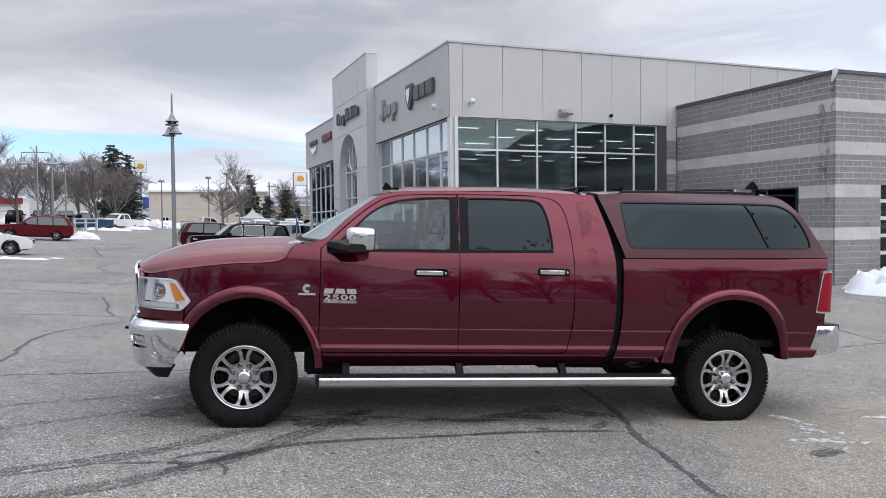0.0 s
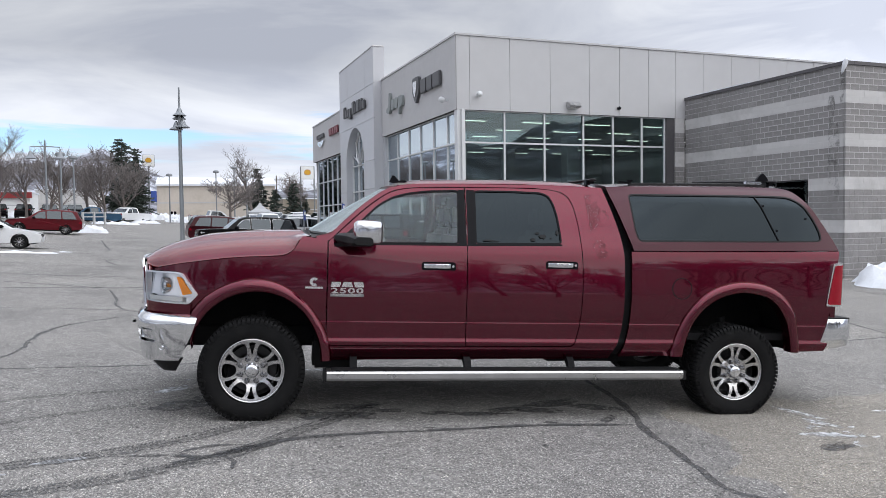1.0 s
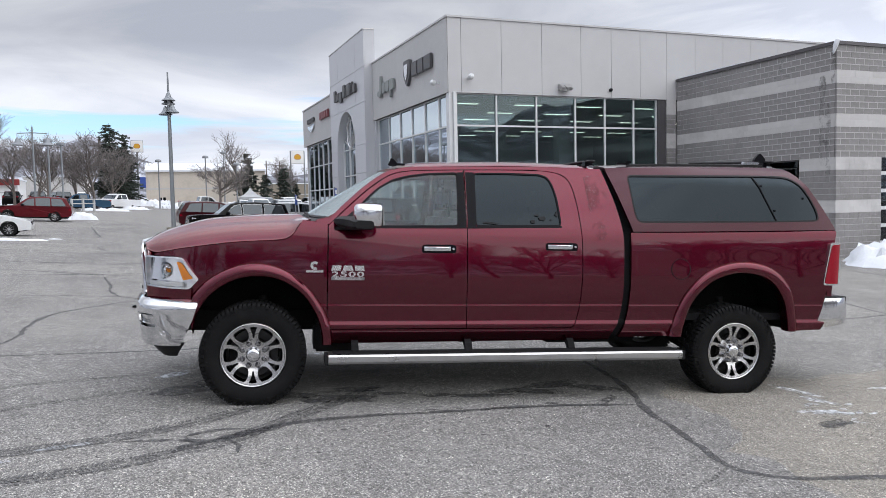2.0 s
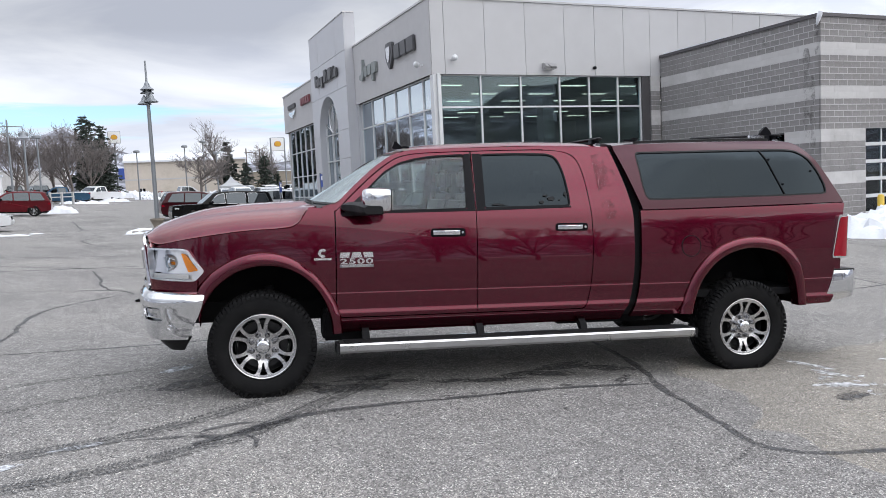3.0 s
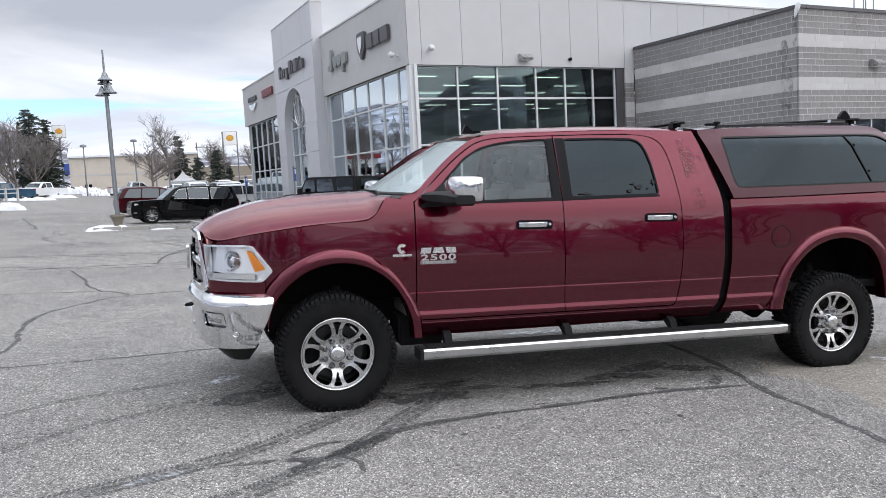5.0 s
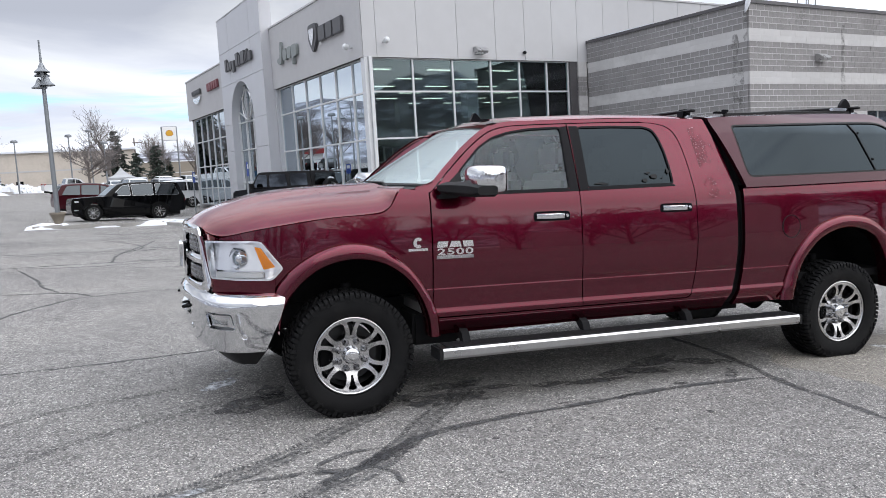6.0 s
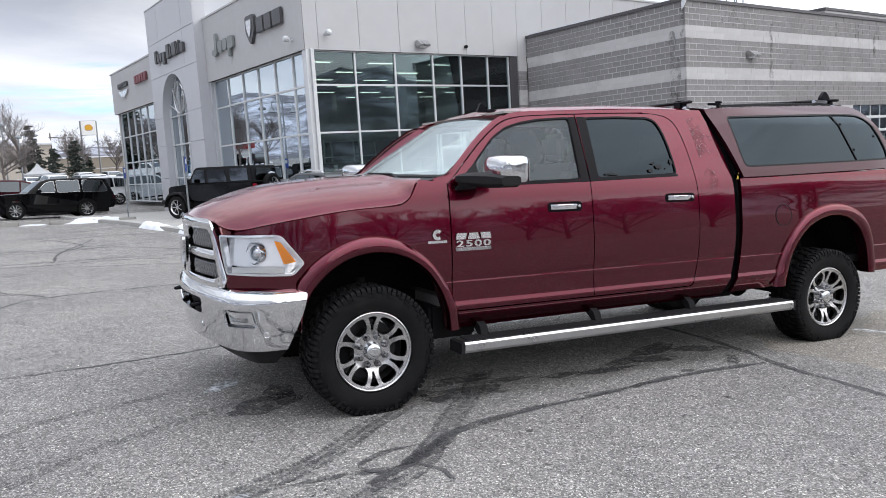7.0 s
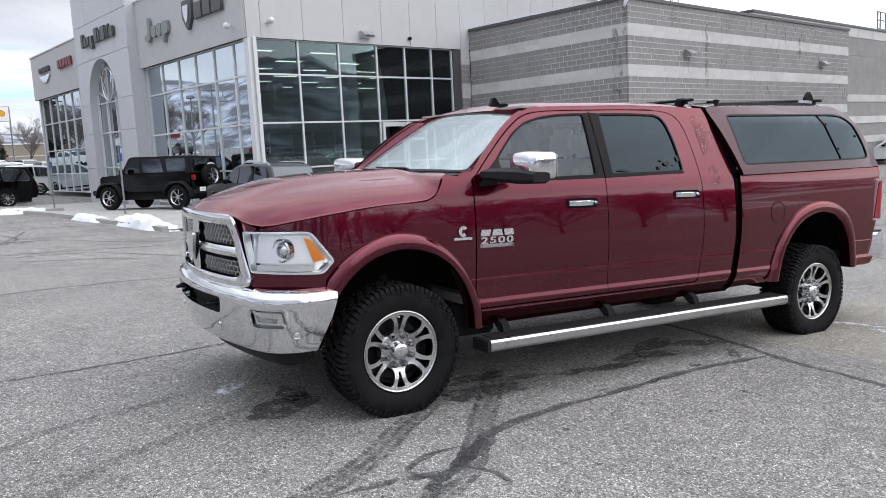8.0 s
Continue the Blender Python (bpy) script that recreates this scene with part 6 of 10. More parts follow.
    for u, z in ((4.352, 1.812), (4.457, 1.596), (4.759, 1.712)):
        for ob, tf in zip(cs, (Matrix(), MIRROR)):
            bm = bmesh.new()
            lathe(bm, [(0, 0.008), (0.008, 0.007), (0.011, 0.0)], 10, tf @ Matrix(((1, 0, 0, u), (0, 0, -1, canopy_side(u, z)[1] + 0.006), (0, 1, 0, z), (0, 0, 0, 1))))
            bmesh.ops.recalc_face_normals(bm, faces=bm.faces[:])
            part("window_fixing", bm, GLOSS_BLACK, ob)
    TOPLINE = ((2.93, 1.925), (3.2, 1.940), (3.9, 1.966), (4.4, 1.980), (4.60, 1.978), (4.70, 1.950), (4.79, 1.86), (4.90, 1.705), (5.0, 1.545), (5.060, 1.44))

    def canopy_top(u, s):
        zr = spline(TOPLINE, u)
        side = canopy_side(u, zr)[1]
        k = 1 - abs(2 * s - 1) ** 3
        return (u + 0.03 * k * max(0, (u - 4.4) / 0.6), side + s * (WIDE - 2 * side), zr + 0.045 * k * (1 - 0.5 * max(0, (u - 4.4) / 0.6)))

    ct = skin([(2.93, 0), (5.060, 0), (5.060, 1), (2.93, 1)], canopy_top, frange(2.93, 4.4, 0.1) + frange(4.4, 5.05, 0.035), [0.01, 0.02, 0.035, 0.05, 0.08, 0.12, 0.2, 0.35, 0.5, 0.65, 0.8, 0.88, 0.92, 0.95, 0.965, 0.98, 0.99], 0.03)
    skin_part("canopy_roof", PAINT_DUST, tk, ct)
    # front wall and gap strip are black: the gap's shade put into their colour
    bm = bmesh.new()
    prism(bm, [(0.13, 1.40), (WIDE - 0.13, 1.40), (WIDE - 0.32, 1.92), (0.32, 1.92)], 0.02, Matrix(((0, -0.30, 1, 3.54), (1, 0, 0, 0), (0, 1, 0, 0), (0, 0, 0, 1))))
    part("canopy_front", bm, BLACK_PLASTIC, tk)
    both("gap_strip", BLACK_PLASTIC, tk, [(2.96, 0.50)] + curve_through([(3.0, 1.0), (3.0, 1.30), (2.99, 1.46), (2.94, 1.66), (2.86, 1.90)], 4) + curve_through([(2.97, 1.92), (3.03, 1.70), (3.10, 1.46), (3.13, 1.30), (3.13, 1.0)], 4) + [(3.10, 0.50)],
         lambda u, z: (u, spline(CAB, z) + 0.055, z), 0.03)
    # roof tracks on the canopy, each with an end stop and a bright latch
    for far in (False, True):
        def rail(u, dv, dz):
            side = canopy_side(u, spline(TOPLINE, u))[1]
            x, y, z = canopy_top(u, (0.405 + dv - side) / (WIDE - 2 * side))
            return Vector((x, WIDE - y if far else y, z + dz))

        bm = bmesh.new()
        rows = [[bm.verts.new(rail(u, dv, dz)) for dv, dz in ((-0.016, -0.006), (-0.014, 0.016), (0.014, 0.016), (0.016, -0.006))] for u in frange(3.06, 4.62, 0.12)]
        for a, b in zip(rows, rows[1:]):
            for i in range(3):
                bm.faces.new((a[i], a[i + 1], b[i + 1], b[i]))
        bm.faces.new(rows[0])
        bm.faces.new(rows[-1])
        bmesh.ops.recalc_face_normals(bm, faces=bm.faces[:])
        track = part("roof_track", bm, BLACK_PLASTIC, tk, "black load track along the canopy roof")
        p = rail(3.16, 0, 0)
        part("end_stop", boxes((3.08, 3.20, p.y - 0.02, p.y + 0.02, p.z + 0.012, p.z + 0.030), (3.16, 3.215, p.y - 0.018, p.y + 0.018, p.z + 0.028, p.z + 0.046), bevel=0.006), GLOSS_BLACK, track)
        p = rail(4.38, 0, 0)
        part("latch", boxes((4.30, 4.47, p.y - 0.028, p.y + 0.02, p.z + 0.014, p.z + 0.040), bevel=0.010), CHROME, track, "bright metal latch")
    # roof bars
    for u, z, v0, v1, fin in ((2.83, 1.985, 0.34, 1.70, False), (4.60, 2.042, 0.38, 1.86, True)):
        bar = new("roof_bar")
        bar.parent = tk
        bm = bmesh.new()
        rows = []
        for v in (v0, v0 + 0.01, v1 - 0.01, v1):
            k = 0.5 if v in (v0, v1) else 1
            rows.append([bm.verts.new((u + 0.028 * k * math.cos(a), v, z + (0.045 * (v - v0) if fin else 0) + 0.013 * k * math.sin(a))) for a in [2 * math.pi * i / 12 for i in range(12)]])
        for a, b in zip(rows, rows[1:]):
            for i in range(12):
                bm.faces.new((a[i], a[(i + 1) % 12], b[(i + 1) % 12], b[i]))
        bm.faces.new(rows[0])
        bm.faces.new(rows[-1])
        bmesh.ops.recalc_face_normals(bm, faces=bm.faces[:])
        part("bar", bm, BLACK_PLASTIC, bar, "black aerofoil load bar", smooth=True)
        for v in (v0 + 0.12, v1 - 0.12):
            zb = 1.93 if not fin else 1.985
            bm = boxes((u - 0.035, u + 0.035, v - 0.05, v + 0.05, zb, z + 0.016), bevel=0.015)
            part("foot", bm, GLOSS_BLACK, bar)
            part("foot_clamp", boxes((u - 0.025, u + 0.025, v - 0.09, v - 0.04, zb - 0.02, zb + 0.02), bevel=0.008), CHROME, bar)
        if fin:
            bm = bmesh.new()
            prism(bm, smooth_loop([(-0.055, 0), (0.06, 0), (0.06, 0.025), (0.012, 0.075), (-0.008, 0.075), (-0.05, 0.025)], 1), 0.03, Matrix(((1, 0, 0, u - 0.09), (0, 0, 1, v0 + 0.065), (0, 1, 0, z + 0.004), (0, 0, 0, 1))))
            part("clamp", bm, GLOSS_BLACK, bar, "black pointed carrier clamp")

    # nose: grille, headlamps, bumper
    FP = Plan([(-0.80, 0.26), (-0.855, 0.42), (-0.90, 0.68), (-0.92, MID), (-0.90, WIDE - 0.68), (-0.855, WIDE - 0.42), (-0.80, WIDE - 0.26)], -1)
    GL = FP.length

    def grille(s, z, out=0.0):
        x, y = FP.at(s, out - 0.10 * (z - 1.0) ** 2)
        return (x, y, z)

    go = rounded([(0.0, 0.820), (0.065, 1.0), (0.115, 1.13), (0.185, 1.216), (GL - 0.185, 1.216), (GL - 0.115, 1.13), (GL - 0.065, 1.0), (GL, 0.820), (GL - 0.14, 0.795), (0.14, 0.795)], 0.045, 5)
    gi = rounded([(0.105, 0.872), (0.185, 1.105), (0.235, 1.152), (GL - 0.235, 1.152), (GL - 0.185, 1.105), (GL - 0.105, 0.872), (GL - 0.17, 0.853), (0.17, 0.853)], 0.035, 5)
    gz_cuts = frange(0.8, 1.23, 0.03)

    def swell(s, z):
        e = 0.055 + 0.29 * (z - 0.84)
        d = min(abs(s - e), abs(GL - e - s), abs(z - 1.187) * 1.2, abs(z - 0.83) * 1.5)
        return grille(s, z, 0.012 + 0.016 * max(0.0, 1 - (d / 0.045) ** 2))

    sur = skin_part("grille", CHROME, tk, front_skin(go, swell, frange(0, GL, 0.025), gz_cuts, 0.016, holes=(gi,)), "chrome grille surround with honeycomb inserts")
    skin_part("crossbar", CHROME, sur, front_skin([(0.135, 0.972), (GL - 0.135, 0.972), (GL - 0.15, 1.026), (0.15, 1.026)], lambda s, z: grille(s, z, 0.004 + 0.012 * (1 - ((z - 0.995) / 0.027) ** 2)), frange(0.1, GL - 0.1, 0.04), frange(0.968, 1.022, 0.009), 0.04))
    h = GL / 2
    skin_part("crossbar", CHROME, sur, front_skin([(h - 0.075, 0.853), (h + 0.075, 0.853), (h + 0.075, 1.155), (h - 0.075, 1.155)], lambda s, z: grille(s, z, 0.012 + 0.014 * (1 - ((s - h) / 0.075) ** 2)), frange(h - 0.075, h + 0.075, 0.02), frange(0.853, 1.155, 0.04), 0.04))
    bm = bmesh.new()
    prism(bm, rounded([(-0.085, 0.08), (0.085, 0.08), (0.065, -0.03), (0, -0.11), (-0.065, -0.03)], 0.03), 0.02, Matrix(((0, 0, -1, -0.952), (1, 0, 0, MID), (0, 1, 0, 1.0), (0, 0, 0, 1))))
    bmesh.ops.recalc_face_normals(bm, faces=bm.faces[:])
    part("emblem", bm, SILVER, sur, "plain silver shield emblem")
    skin_part("grille_backing", UNDER, sur, front_skin([(0.06, 0.84), (GL - 0.06, 0.84), (GL - 0.18, 1.18), (0.18, 1.18)], lambda s, z: grille(s, z, -0.05), frange(0.06, GL - 0.06, 0.06), (), 0.01))
    nets = {}
    pitch, r = 0.046, 0.0215
    row = 0
    z = 0.87
    while z < 1.145:
        edge = 0.125 + 0.30 * max(0.0, z - 0.87)
        s = 0.13 + (pitch / 2 if row % 2 else 0)
        while s < edge:
            s += pitch
        while s < GL - edge:
            if abs(s - h) > 0.09 and abs(z - 0.995) > 0.036:
                bm = nets.setdefault((s > h, z > 0.995), bmesh.new())
                ring = []
                for k in range(6):
                    a = math.pi / 6 + k * math.pi / 3
                    ring.append([bm.verts.new(grille(s + q * math.cos(a) * 1.12, z + q * math.sin(a) * 0.8, o2)) for q, o2 in ((r * 1.03, -0.02), (r * 1.03, -0.012), (r * 0.80, -0.010), (r * 0.74, -0.03))])
                for k in range(6):
                    a, b = ring[k], ring[(k + 1) % 6]
                    for i in range(3):
                        bm.faces.new((a[i], b[i], b[i + 1], a[i + 1]))
            s += pitch
        z += 0.030
        row += 1
    for bm in nets.values():
        bmesh.ops.recalc_face_normals(bm, faces=bm.faces[:])
        part("grille_mesh", bm, MESH_SILVER, sur, "dull silver honeycomb mesh")
    # headlamps
    HP = Plan([(-0.41, 0.040), (-0.52, 0.058), (-0.62, 0.095), (-0.71, 0.155), (-0.775, 0.225), (-0.805, 0.265), (-0.838, 0.345), (-0.865, 0.450)], -1)
    hl = HP.length - 0.193
    lens_o = rounded([(0.0, 0.958), (0.128, 1.120), (0.17, 1.126), (hl + 0.075, 1.122), (hl + 0.012, 0.895), (0.085, 0.888), (0.06, 0.894)], 0.018, 4)
    for tf, sgn in ((None, 1), (MIRROR, -1)):
        d = front_skin(lens_o, lambda s, z: (*HP.at(s, 0.012 - 0.3 * (z - 1.0) ** 2), z), frange(0, hl + 0.08, 0.03), frange(0.88, 1.13, 0.03), 0.012)
        lamp = skin_part("headlamp", LENS, tk, d, "clear headlamp with chrome reflector and amber corner", tf)
        d = front_skin(inset(lens_o, 0.004), lambda s, z: (*HP.at(s, -0.024 - 0.16 * ((z - 0.945) % 0.30) - 0.004 * math.sin(40 * s)), z), frange(0, hl + 0.08, 0.02), frange(0.88, 1.13, 0.0082), 0.004)
        skin_part("reflector", LAMP_SILVER, lamp, d, "", tf)
        d = front_skin(inset(lens_o, -0.002), lambda s, z: (*HP.at(s, 0.008 - 0.3 * (z - 1.0) ** 2), z), frange(0, hl + 0.08, 0.03), frange(0.88, 1.13, 0.03), 0.045, holes=(inset(lens_o, 0.010),))
        skin_part("lamp_surround", LAMP_SILVER, lamp, d, "", tf)
        d = front_skin(rounded([(0.172, 1.092), (0.134, 1.082), (0.046, 0.966), (0.118, 0.952)], 0.008, 3), lambda s, z: (*HP.at(s, -0.012), z), frange(0, 0.18, 0.02), frange(0.9, 1.1, 0.03), 0.02)
        skin_part("side_marker", AMBER, lamp, d, "amber side marker", tf)
        for s0, rr in ((0.30, 0.058),):
            x, y = HP.at(s0, -0.03)
            nx, ny = HP.at(s0, 0.07)
            ax = Vector((nx - x, ny - y, 0)).normalized()
            ax = Vector((-0.85, ax.y * 0.5, 0)).normalized()
            m = Matrix.Translation((x, y, 1.018)) @ ax.to_track_quat("Z", "Y").to_matrix().to_4x4()
            m = (tf @ m) if tf else m
            bm = bmesh.new()
            lathe(bm, [(rr * 1.15, -0.03), (rr * 1.15, 0.008), (rr, 0.014), (rr * 0.93, 0.0), (rr * 0.9, -0.02)], 28, m)
            bmesh.ops.recalc_face_normals(bm, faces=bm.faces[:])
            part("bezel", bm, CHROME, lamp, smooth=True)
            bm = bmesh.new()
            lathe(bm, [(rr * 0.9, -0.02), (rr * 0.8, -0.002), (rr * 0.55, 0.012), (0, 0.02)], 28, m)
            bmesh.ops.recalc_face_normals(bm, faces=bm.faces[:])
            part("projector", bm, CHROME, lamp, smooth=True)
        for s0, s1 in ((0.12, hl - 0.02),):
            d = front_skin([(s0, 0.905), (s1, 0.905), (s1, 0.936), (s0, 0.936)], lambda s, z: (*HP.at(s, -0.01), z), frange(s0, s1, 0.04), (), 0.02)
            skin_part("light_guide", SIGN_WHITE, lamp, d, "", tf)
        # painted panels between lamp and grille and below the lamp
        d = front_skin([(hl, 0.84), (hl + 0.06, 0.84), (hl + 0.10, 1.0), (hl + 0.15, 1.13), (hl + 0.188, 1.205), (hl + 0.08, 1.165), (hl - 0.02, 1.145), (hl - 0.02, 1.126), (hl + 0.074, 1.124), (hl + 0.012, 0.893)], lambda s, z: (*HP.at(s, -0.014), z), frange(hl, hl + 0.19, 0.03), frange(0.9, 1.2, 0.06), 0.01)
        skin_part("nose_panel", PAINT, tk, d, "", tf)
        d = front_skin([(0.055, 0.80), (hl + 0.01, 0.80), (hl + 0.01, 0.893), (0.075, 0.889), (0.050, 0.889)], lambda s, z: (*HP.at(s, 0.004), z), frange(0.05, hl, 0.03), (0.83, 0.86), 0.03)
        skin_part("lamp_panel", PAINT, tk, d, "", tf)
    # front bumper
    BP = Plan([(-0.385, 0.030), (-0.50, 0.012), (-0.62, 0.012), (-0.71, 0.040), (-0.785, 0.105), (-0.845, 0.24), (-0.90, 0.50), (-0.935, 0.78), (-0.945, MID), (-0.935, WIDE - 0.78), (-0.90, WIDE - 0.50), (-0.845, WIDE - 0.24), (-0.785, WIDE - 0.105), (-0.71, WIDE - 0.04), (-0.62, WIDE - 0.012), (-0.50, WIDE - 0.012), (-0.385, WIDE - 0.03)], -1)
    BL = BP.length
    PROF = ((0.44, -0.035), (0.47, -0.010), (0.54, 0.006), (0.60, 0.017), (0.67, 0.027), (0.735, 0.034), (0.765, 0.029), (0.785, 0.014), (0.800, -0.008), (0.812, -0.035), (0.83, -0.09))

    def bumper(s, z, out=0.0):
        return (*BP.at(s, spline(PROF, z) + out), z)

    bo = [(0.15, 0.462), (BL - 0.15, 0.462), (BL - 0.065, 0.66), (BL - 0.02, 0.812), (BL * 0.8, 0.812), (BL / 2, 0.806), (BL * 0.2, 0.812), (0.02, 0.812), (0.065, 0.66)]
    fog = rounded([(0.315, 0.605), (0.335, 0.705), (0.545, 0.705), (0.53, 0.605)], 0.018, 3)
    fog2 = [(BL - s, z) for s, z in fog][::-1]
    mouth = rounded([(BL / 2 - 0.48, 0.635), (BL / 2 - 0.51, 0.735), (BL / 2 + 0.51, 0.735), (BL / 2 + 0.48, 0.635)], 0.03, 4)
    bz = [0.47, 0.485, 0.50, 0.52, 0.54, 0.56, 0.575, 0.59, 0.60, 0.615, 0.635, 0.655, 0.675, 0.695, 0.715, 0.735, 0.75, 0.765, 0.775, 0.785, 0.793, 0.80, 0.807]
    bump = skin_part("front_bumper", CHROME, tk, front_skin(resample(bo + bo[:1], 0.04)[:-1], bumper, frange(0, BL, 0.03), bz, 0.05, holes=(fog, fog2, mouth)), "wide chrome front bumper")
    for hole in (fog, fog2):
        s0 = sum(p[0] for p in hole) / len(hole)
        skin_part("fog_recess", FOG_PALE, bump, front_skin(inset(hole, -0.012), lambda s, z: bumper(s, z, -0.055), frange(0.28, BL - 0.28, 0.05), frange(0.6, 0.7, 0.03), 0.004))
        pod = inset(hole, 0.016)
        skin_part("fog_bezel", CHROME, bump, front_skin(pod, lambda s, z: bumper(s, z, -0.020), frange(0.28, BL - 0.28, 0.03), frange(0.6, 0.7, 0.02), 0.03, holes=(inset(pod, 0.012),)))
        skin_part("fog_reflector", FOG_PALE, bump, front_skin(inset(pod, 0.006), lambda s, z: bumper(s, z, -0.034 - 0.012 * math.sin(60 * z) * math.sin(40 * s)), frange(0.28, BL - 0.28, 0.012), frange(0.6, 0.7, 0.012), 0.004))
        skin_part("fog_lamp", LENS, bump, front_skin(inset(pod, 0.010), lambda s, z: bumper(s, z, -0.022), frange(0.28, BL - 0.28, 0.03), frange(0.6, 0.7, 0.02), 0.004))
    for s in (0.27, 0.92, BL - 0.92, BL - 0.27):
        x, y, z = bumper(s, 0.565, 0.0)
        x2, y2, _ = bumper(s, 0.565, 0.05)
        bm = bmesh.new()
        lathe(bm, [(0, 0.006), (0.012, 0.006), (0.015, 0.001), (0.019, 0.003), (0.021, -0.004)], 18, Matrix.Translation((x, y, z)) @ Vector((x2 - x, y2 - y, 0)).to_track_quat("Z", "Y").to_matrix().to_4x4())
        bmesh.ops.recalc_face_normals(bm, faces=bm.faces[:])
        part("parking_sensor", bm, SILVER, bump, smooth=True)
    skin_part("bumper_mouth", UNDER, bump, front_skin(inset(mouth, -0.02), lambda s, z: bumper(s, z, -0.07), frange(BL / 2 - 0.5, BL / 2 + 0.5, 0.1), (), 0.004))
    for v in (MID - 0.40, MID + 0.40):
        bm = bmesh.new()
        tube(bm, [(-0.84, v - 0.03, 0.69), (-0.945, v - 0.03, 0.685), (-0.975, v, 0.68), (-0.945, v + 0.03, 0.685), (-0.84, v + 0.03, 0.69)], 0.011, 8)
        part("tow_hook", bm, GLOSS_BLACK, bump, smooth=True)
    skin_part("valance", BLACK_PLASTIC, tk, front_skin([(0.19, 0.36), (BL - 0.19, 0.36), (BL - 0.12, 0.475), (0.12, 0.475)], lambda s, z: (*BP.at(s, -0.055 - 1.6 * max(0.0, 0.475 - z) ** 1.3), z), frange(0, BL, 0.05), (0.39, 0.42, 0.45), 0.03))
    part("bumper_beam", boxes((-0.80, -0.55, 0.30, WIDE - 0.30, 0.50, 0.78)), UNDER, tk)
    part("bumper_shelf", boxes((-0.83, -0.70, 0.30, WIDE - 0.30, 0.785, 0.80)), BLACK_PLASTIC, tk)
    part("lamp_shelf", boxes((-0.66, -0.45, 0.34, WIDE - 0.34, 0.80, 1.12)), UNDER, tk)

    # mirrors
    FAR_ARM = MIRROR @ Matrix.Translation((-0.07, 0.075, -0.012)) @ Matrix.Diagonal((1, 1.75, 1, 1)) @ Matrix.Translation((0, -0.075, 0))
    for tf in (Matrix(), FAR_ARM):
        mir = new("wing_mirror")
        mir.parent = tk
        tagged(mir, "large folding wing mirror with a chrome cap")
        bm = bmesh.new()
        rows = []
        for v, u0, u1, z0, z1 in ((0.075, 0.60, 0.80, 1.395, 1.455), (0.02, 0.605, 0.80, 1.385, 1.462), (-0.06, 0.66, 0.84, 1.374, 1.465), (-0.17, 0.70, 0.875, 1.366, 1.462), (-0.25, 0.715, 0.885, 1.368, 1.452), (-0.285, 0.735, 0.87, 1.380, 1.438)):
            rows.append([bm.verts.new(tf @ Vector((u0 + (u1 - u0) * a, v, z0 + (z1 - z0) * b))) for a, b in ((0.12, 0), (0.88, 0), (1, 0.2), (1, 0.8), (0.85, 1), (0.2, 1), (0, 0.75), (0, 0.25))])
        for a, b in zip(rows, rows[1:]):
            for i in range(8):
                bm.faces.new((a[i], a[(i + 1) % 8], b[(i + 1) % 8], b[i]))
        bm.faces.new(rows[0])
        bm.faces.new(rows[-1])
        bmesh.ops.recalc_face_normals(bm, faces=bm.faces[:])
        part("mirror_arm", bm, BLACK_PLASTIC, mir, smooth=True)
        bm = bmesh.new()
        rows = []
        for v, u0, u1, z0, z1 in ((-0.030, 0.765, 0.90, 1.43, 1.530), (-0.040, 0.745, 0.925, 1.41, 1.552), (-0.085, 0.725, 0.94, 1.395, 1.566), (-0.20, 0.72, 0.945, 1.385, 1.570), (-0.265, 0.735, 0.94, 1.39, 1.560), (-0.285, 0.765, 0.925, 1.41, 1.535)):
            rows.append([bm.verts.new(tf @ Vector((u0 + (u1 - u0) * a, v, z0 + (z1 - z0) * b))) for a, b in ((0.12, 0), (0.22, 0), (0.94, 0), (1, 0.05), (1, 0.95), (0.94, 1), (0.24, 1), (0.10, 0.96), (0.02, 0.80), (0, 0.4))])
        for a, b in zip(rows, rows[1:]):
            for i in range(10):
                bm.faces.new((a[i], a[(i + 1) % 10], b[(i + 1) % 10], b[i]))
        bm.faces.new(rows[0])
        bm.faces.new(rows[-1])
        bmesh.ops.recalc_face_normals(bm, faces=bm.faces[:])
        cap = part("mirror_cap", bm, CHROME, mir, "chrome mirror cap", smooth=True)
        sub = cap.modifiers.new("round", "SUBSURF")
        sub.levels = sub.render_levels = 2
        bm = bmesh.new()
        box(bm, 0.9425, 0.9485, -0.26, -0.065, 1.405, 1.545, tf)
        bmesh.ops.recalc_face_normals(bm, faces=bm.faces[:])
        part("mirror_glass", bm, CHROME, mir)
    # running boards with brackets
    for tf in (Matrix(), MIRROR):
        bm = bmesh.new()
        prof = [(-0.085, 0.326), (-0.100, 0.344), (-0.100, 0.384), (-0.088, 0.398), (0.06, 0.400), (0.075, 0.386), (0.075, 0.331), (0.06, 0.322), (-0.06, 0.320)]
        rows = [[bm.verts.new(tf @ Vector((u, v, z))) for v, z in prof] for u in (0.565, 3.515)]
        for i in range(len(prof)):
            j = (i + 1) % len(prof)
            bm.faces.new((rows[0][i], rows[0][j], rows[1][j], rows[1][i]))
        bmesh.ops.recalc_face_normals(bm, faces=bm.faces[:])
        board = part("running_board", bm, BRUSHED, tk, "long brushed-aluminium running board")
        bm = bmesh.new()
        box(bm, 0.60, 3.48, -0.065, 0.06, 0.4005, 0.406, tf)
        part("tread", bm, BLACK_PLASTIC, board, "black ribbed step tread")
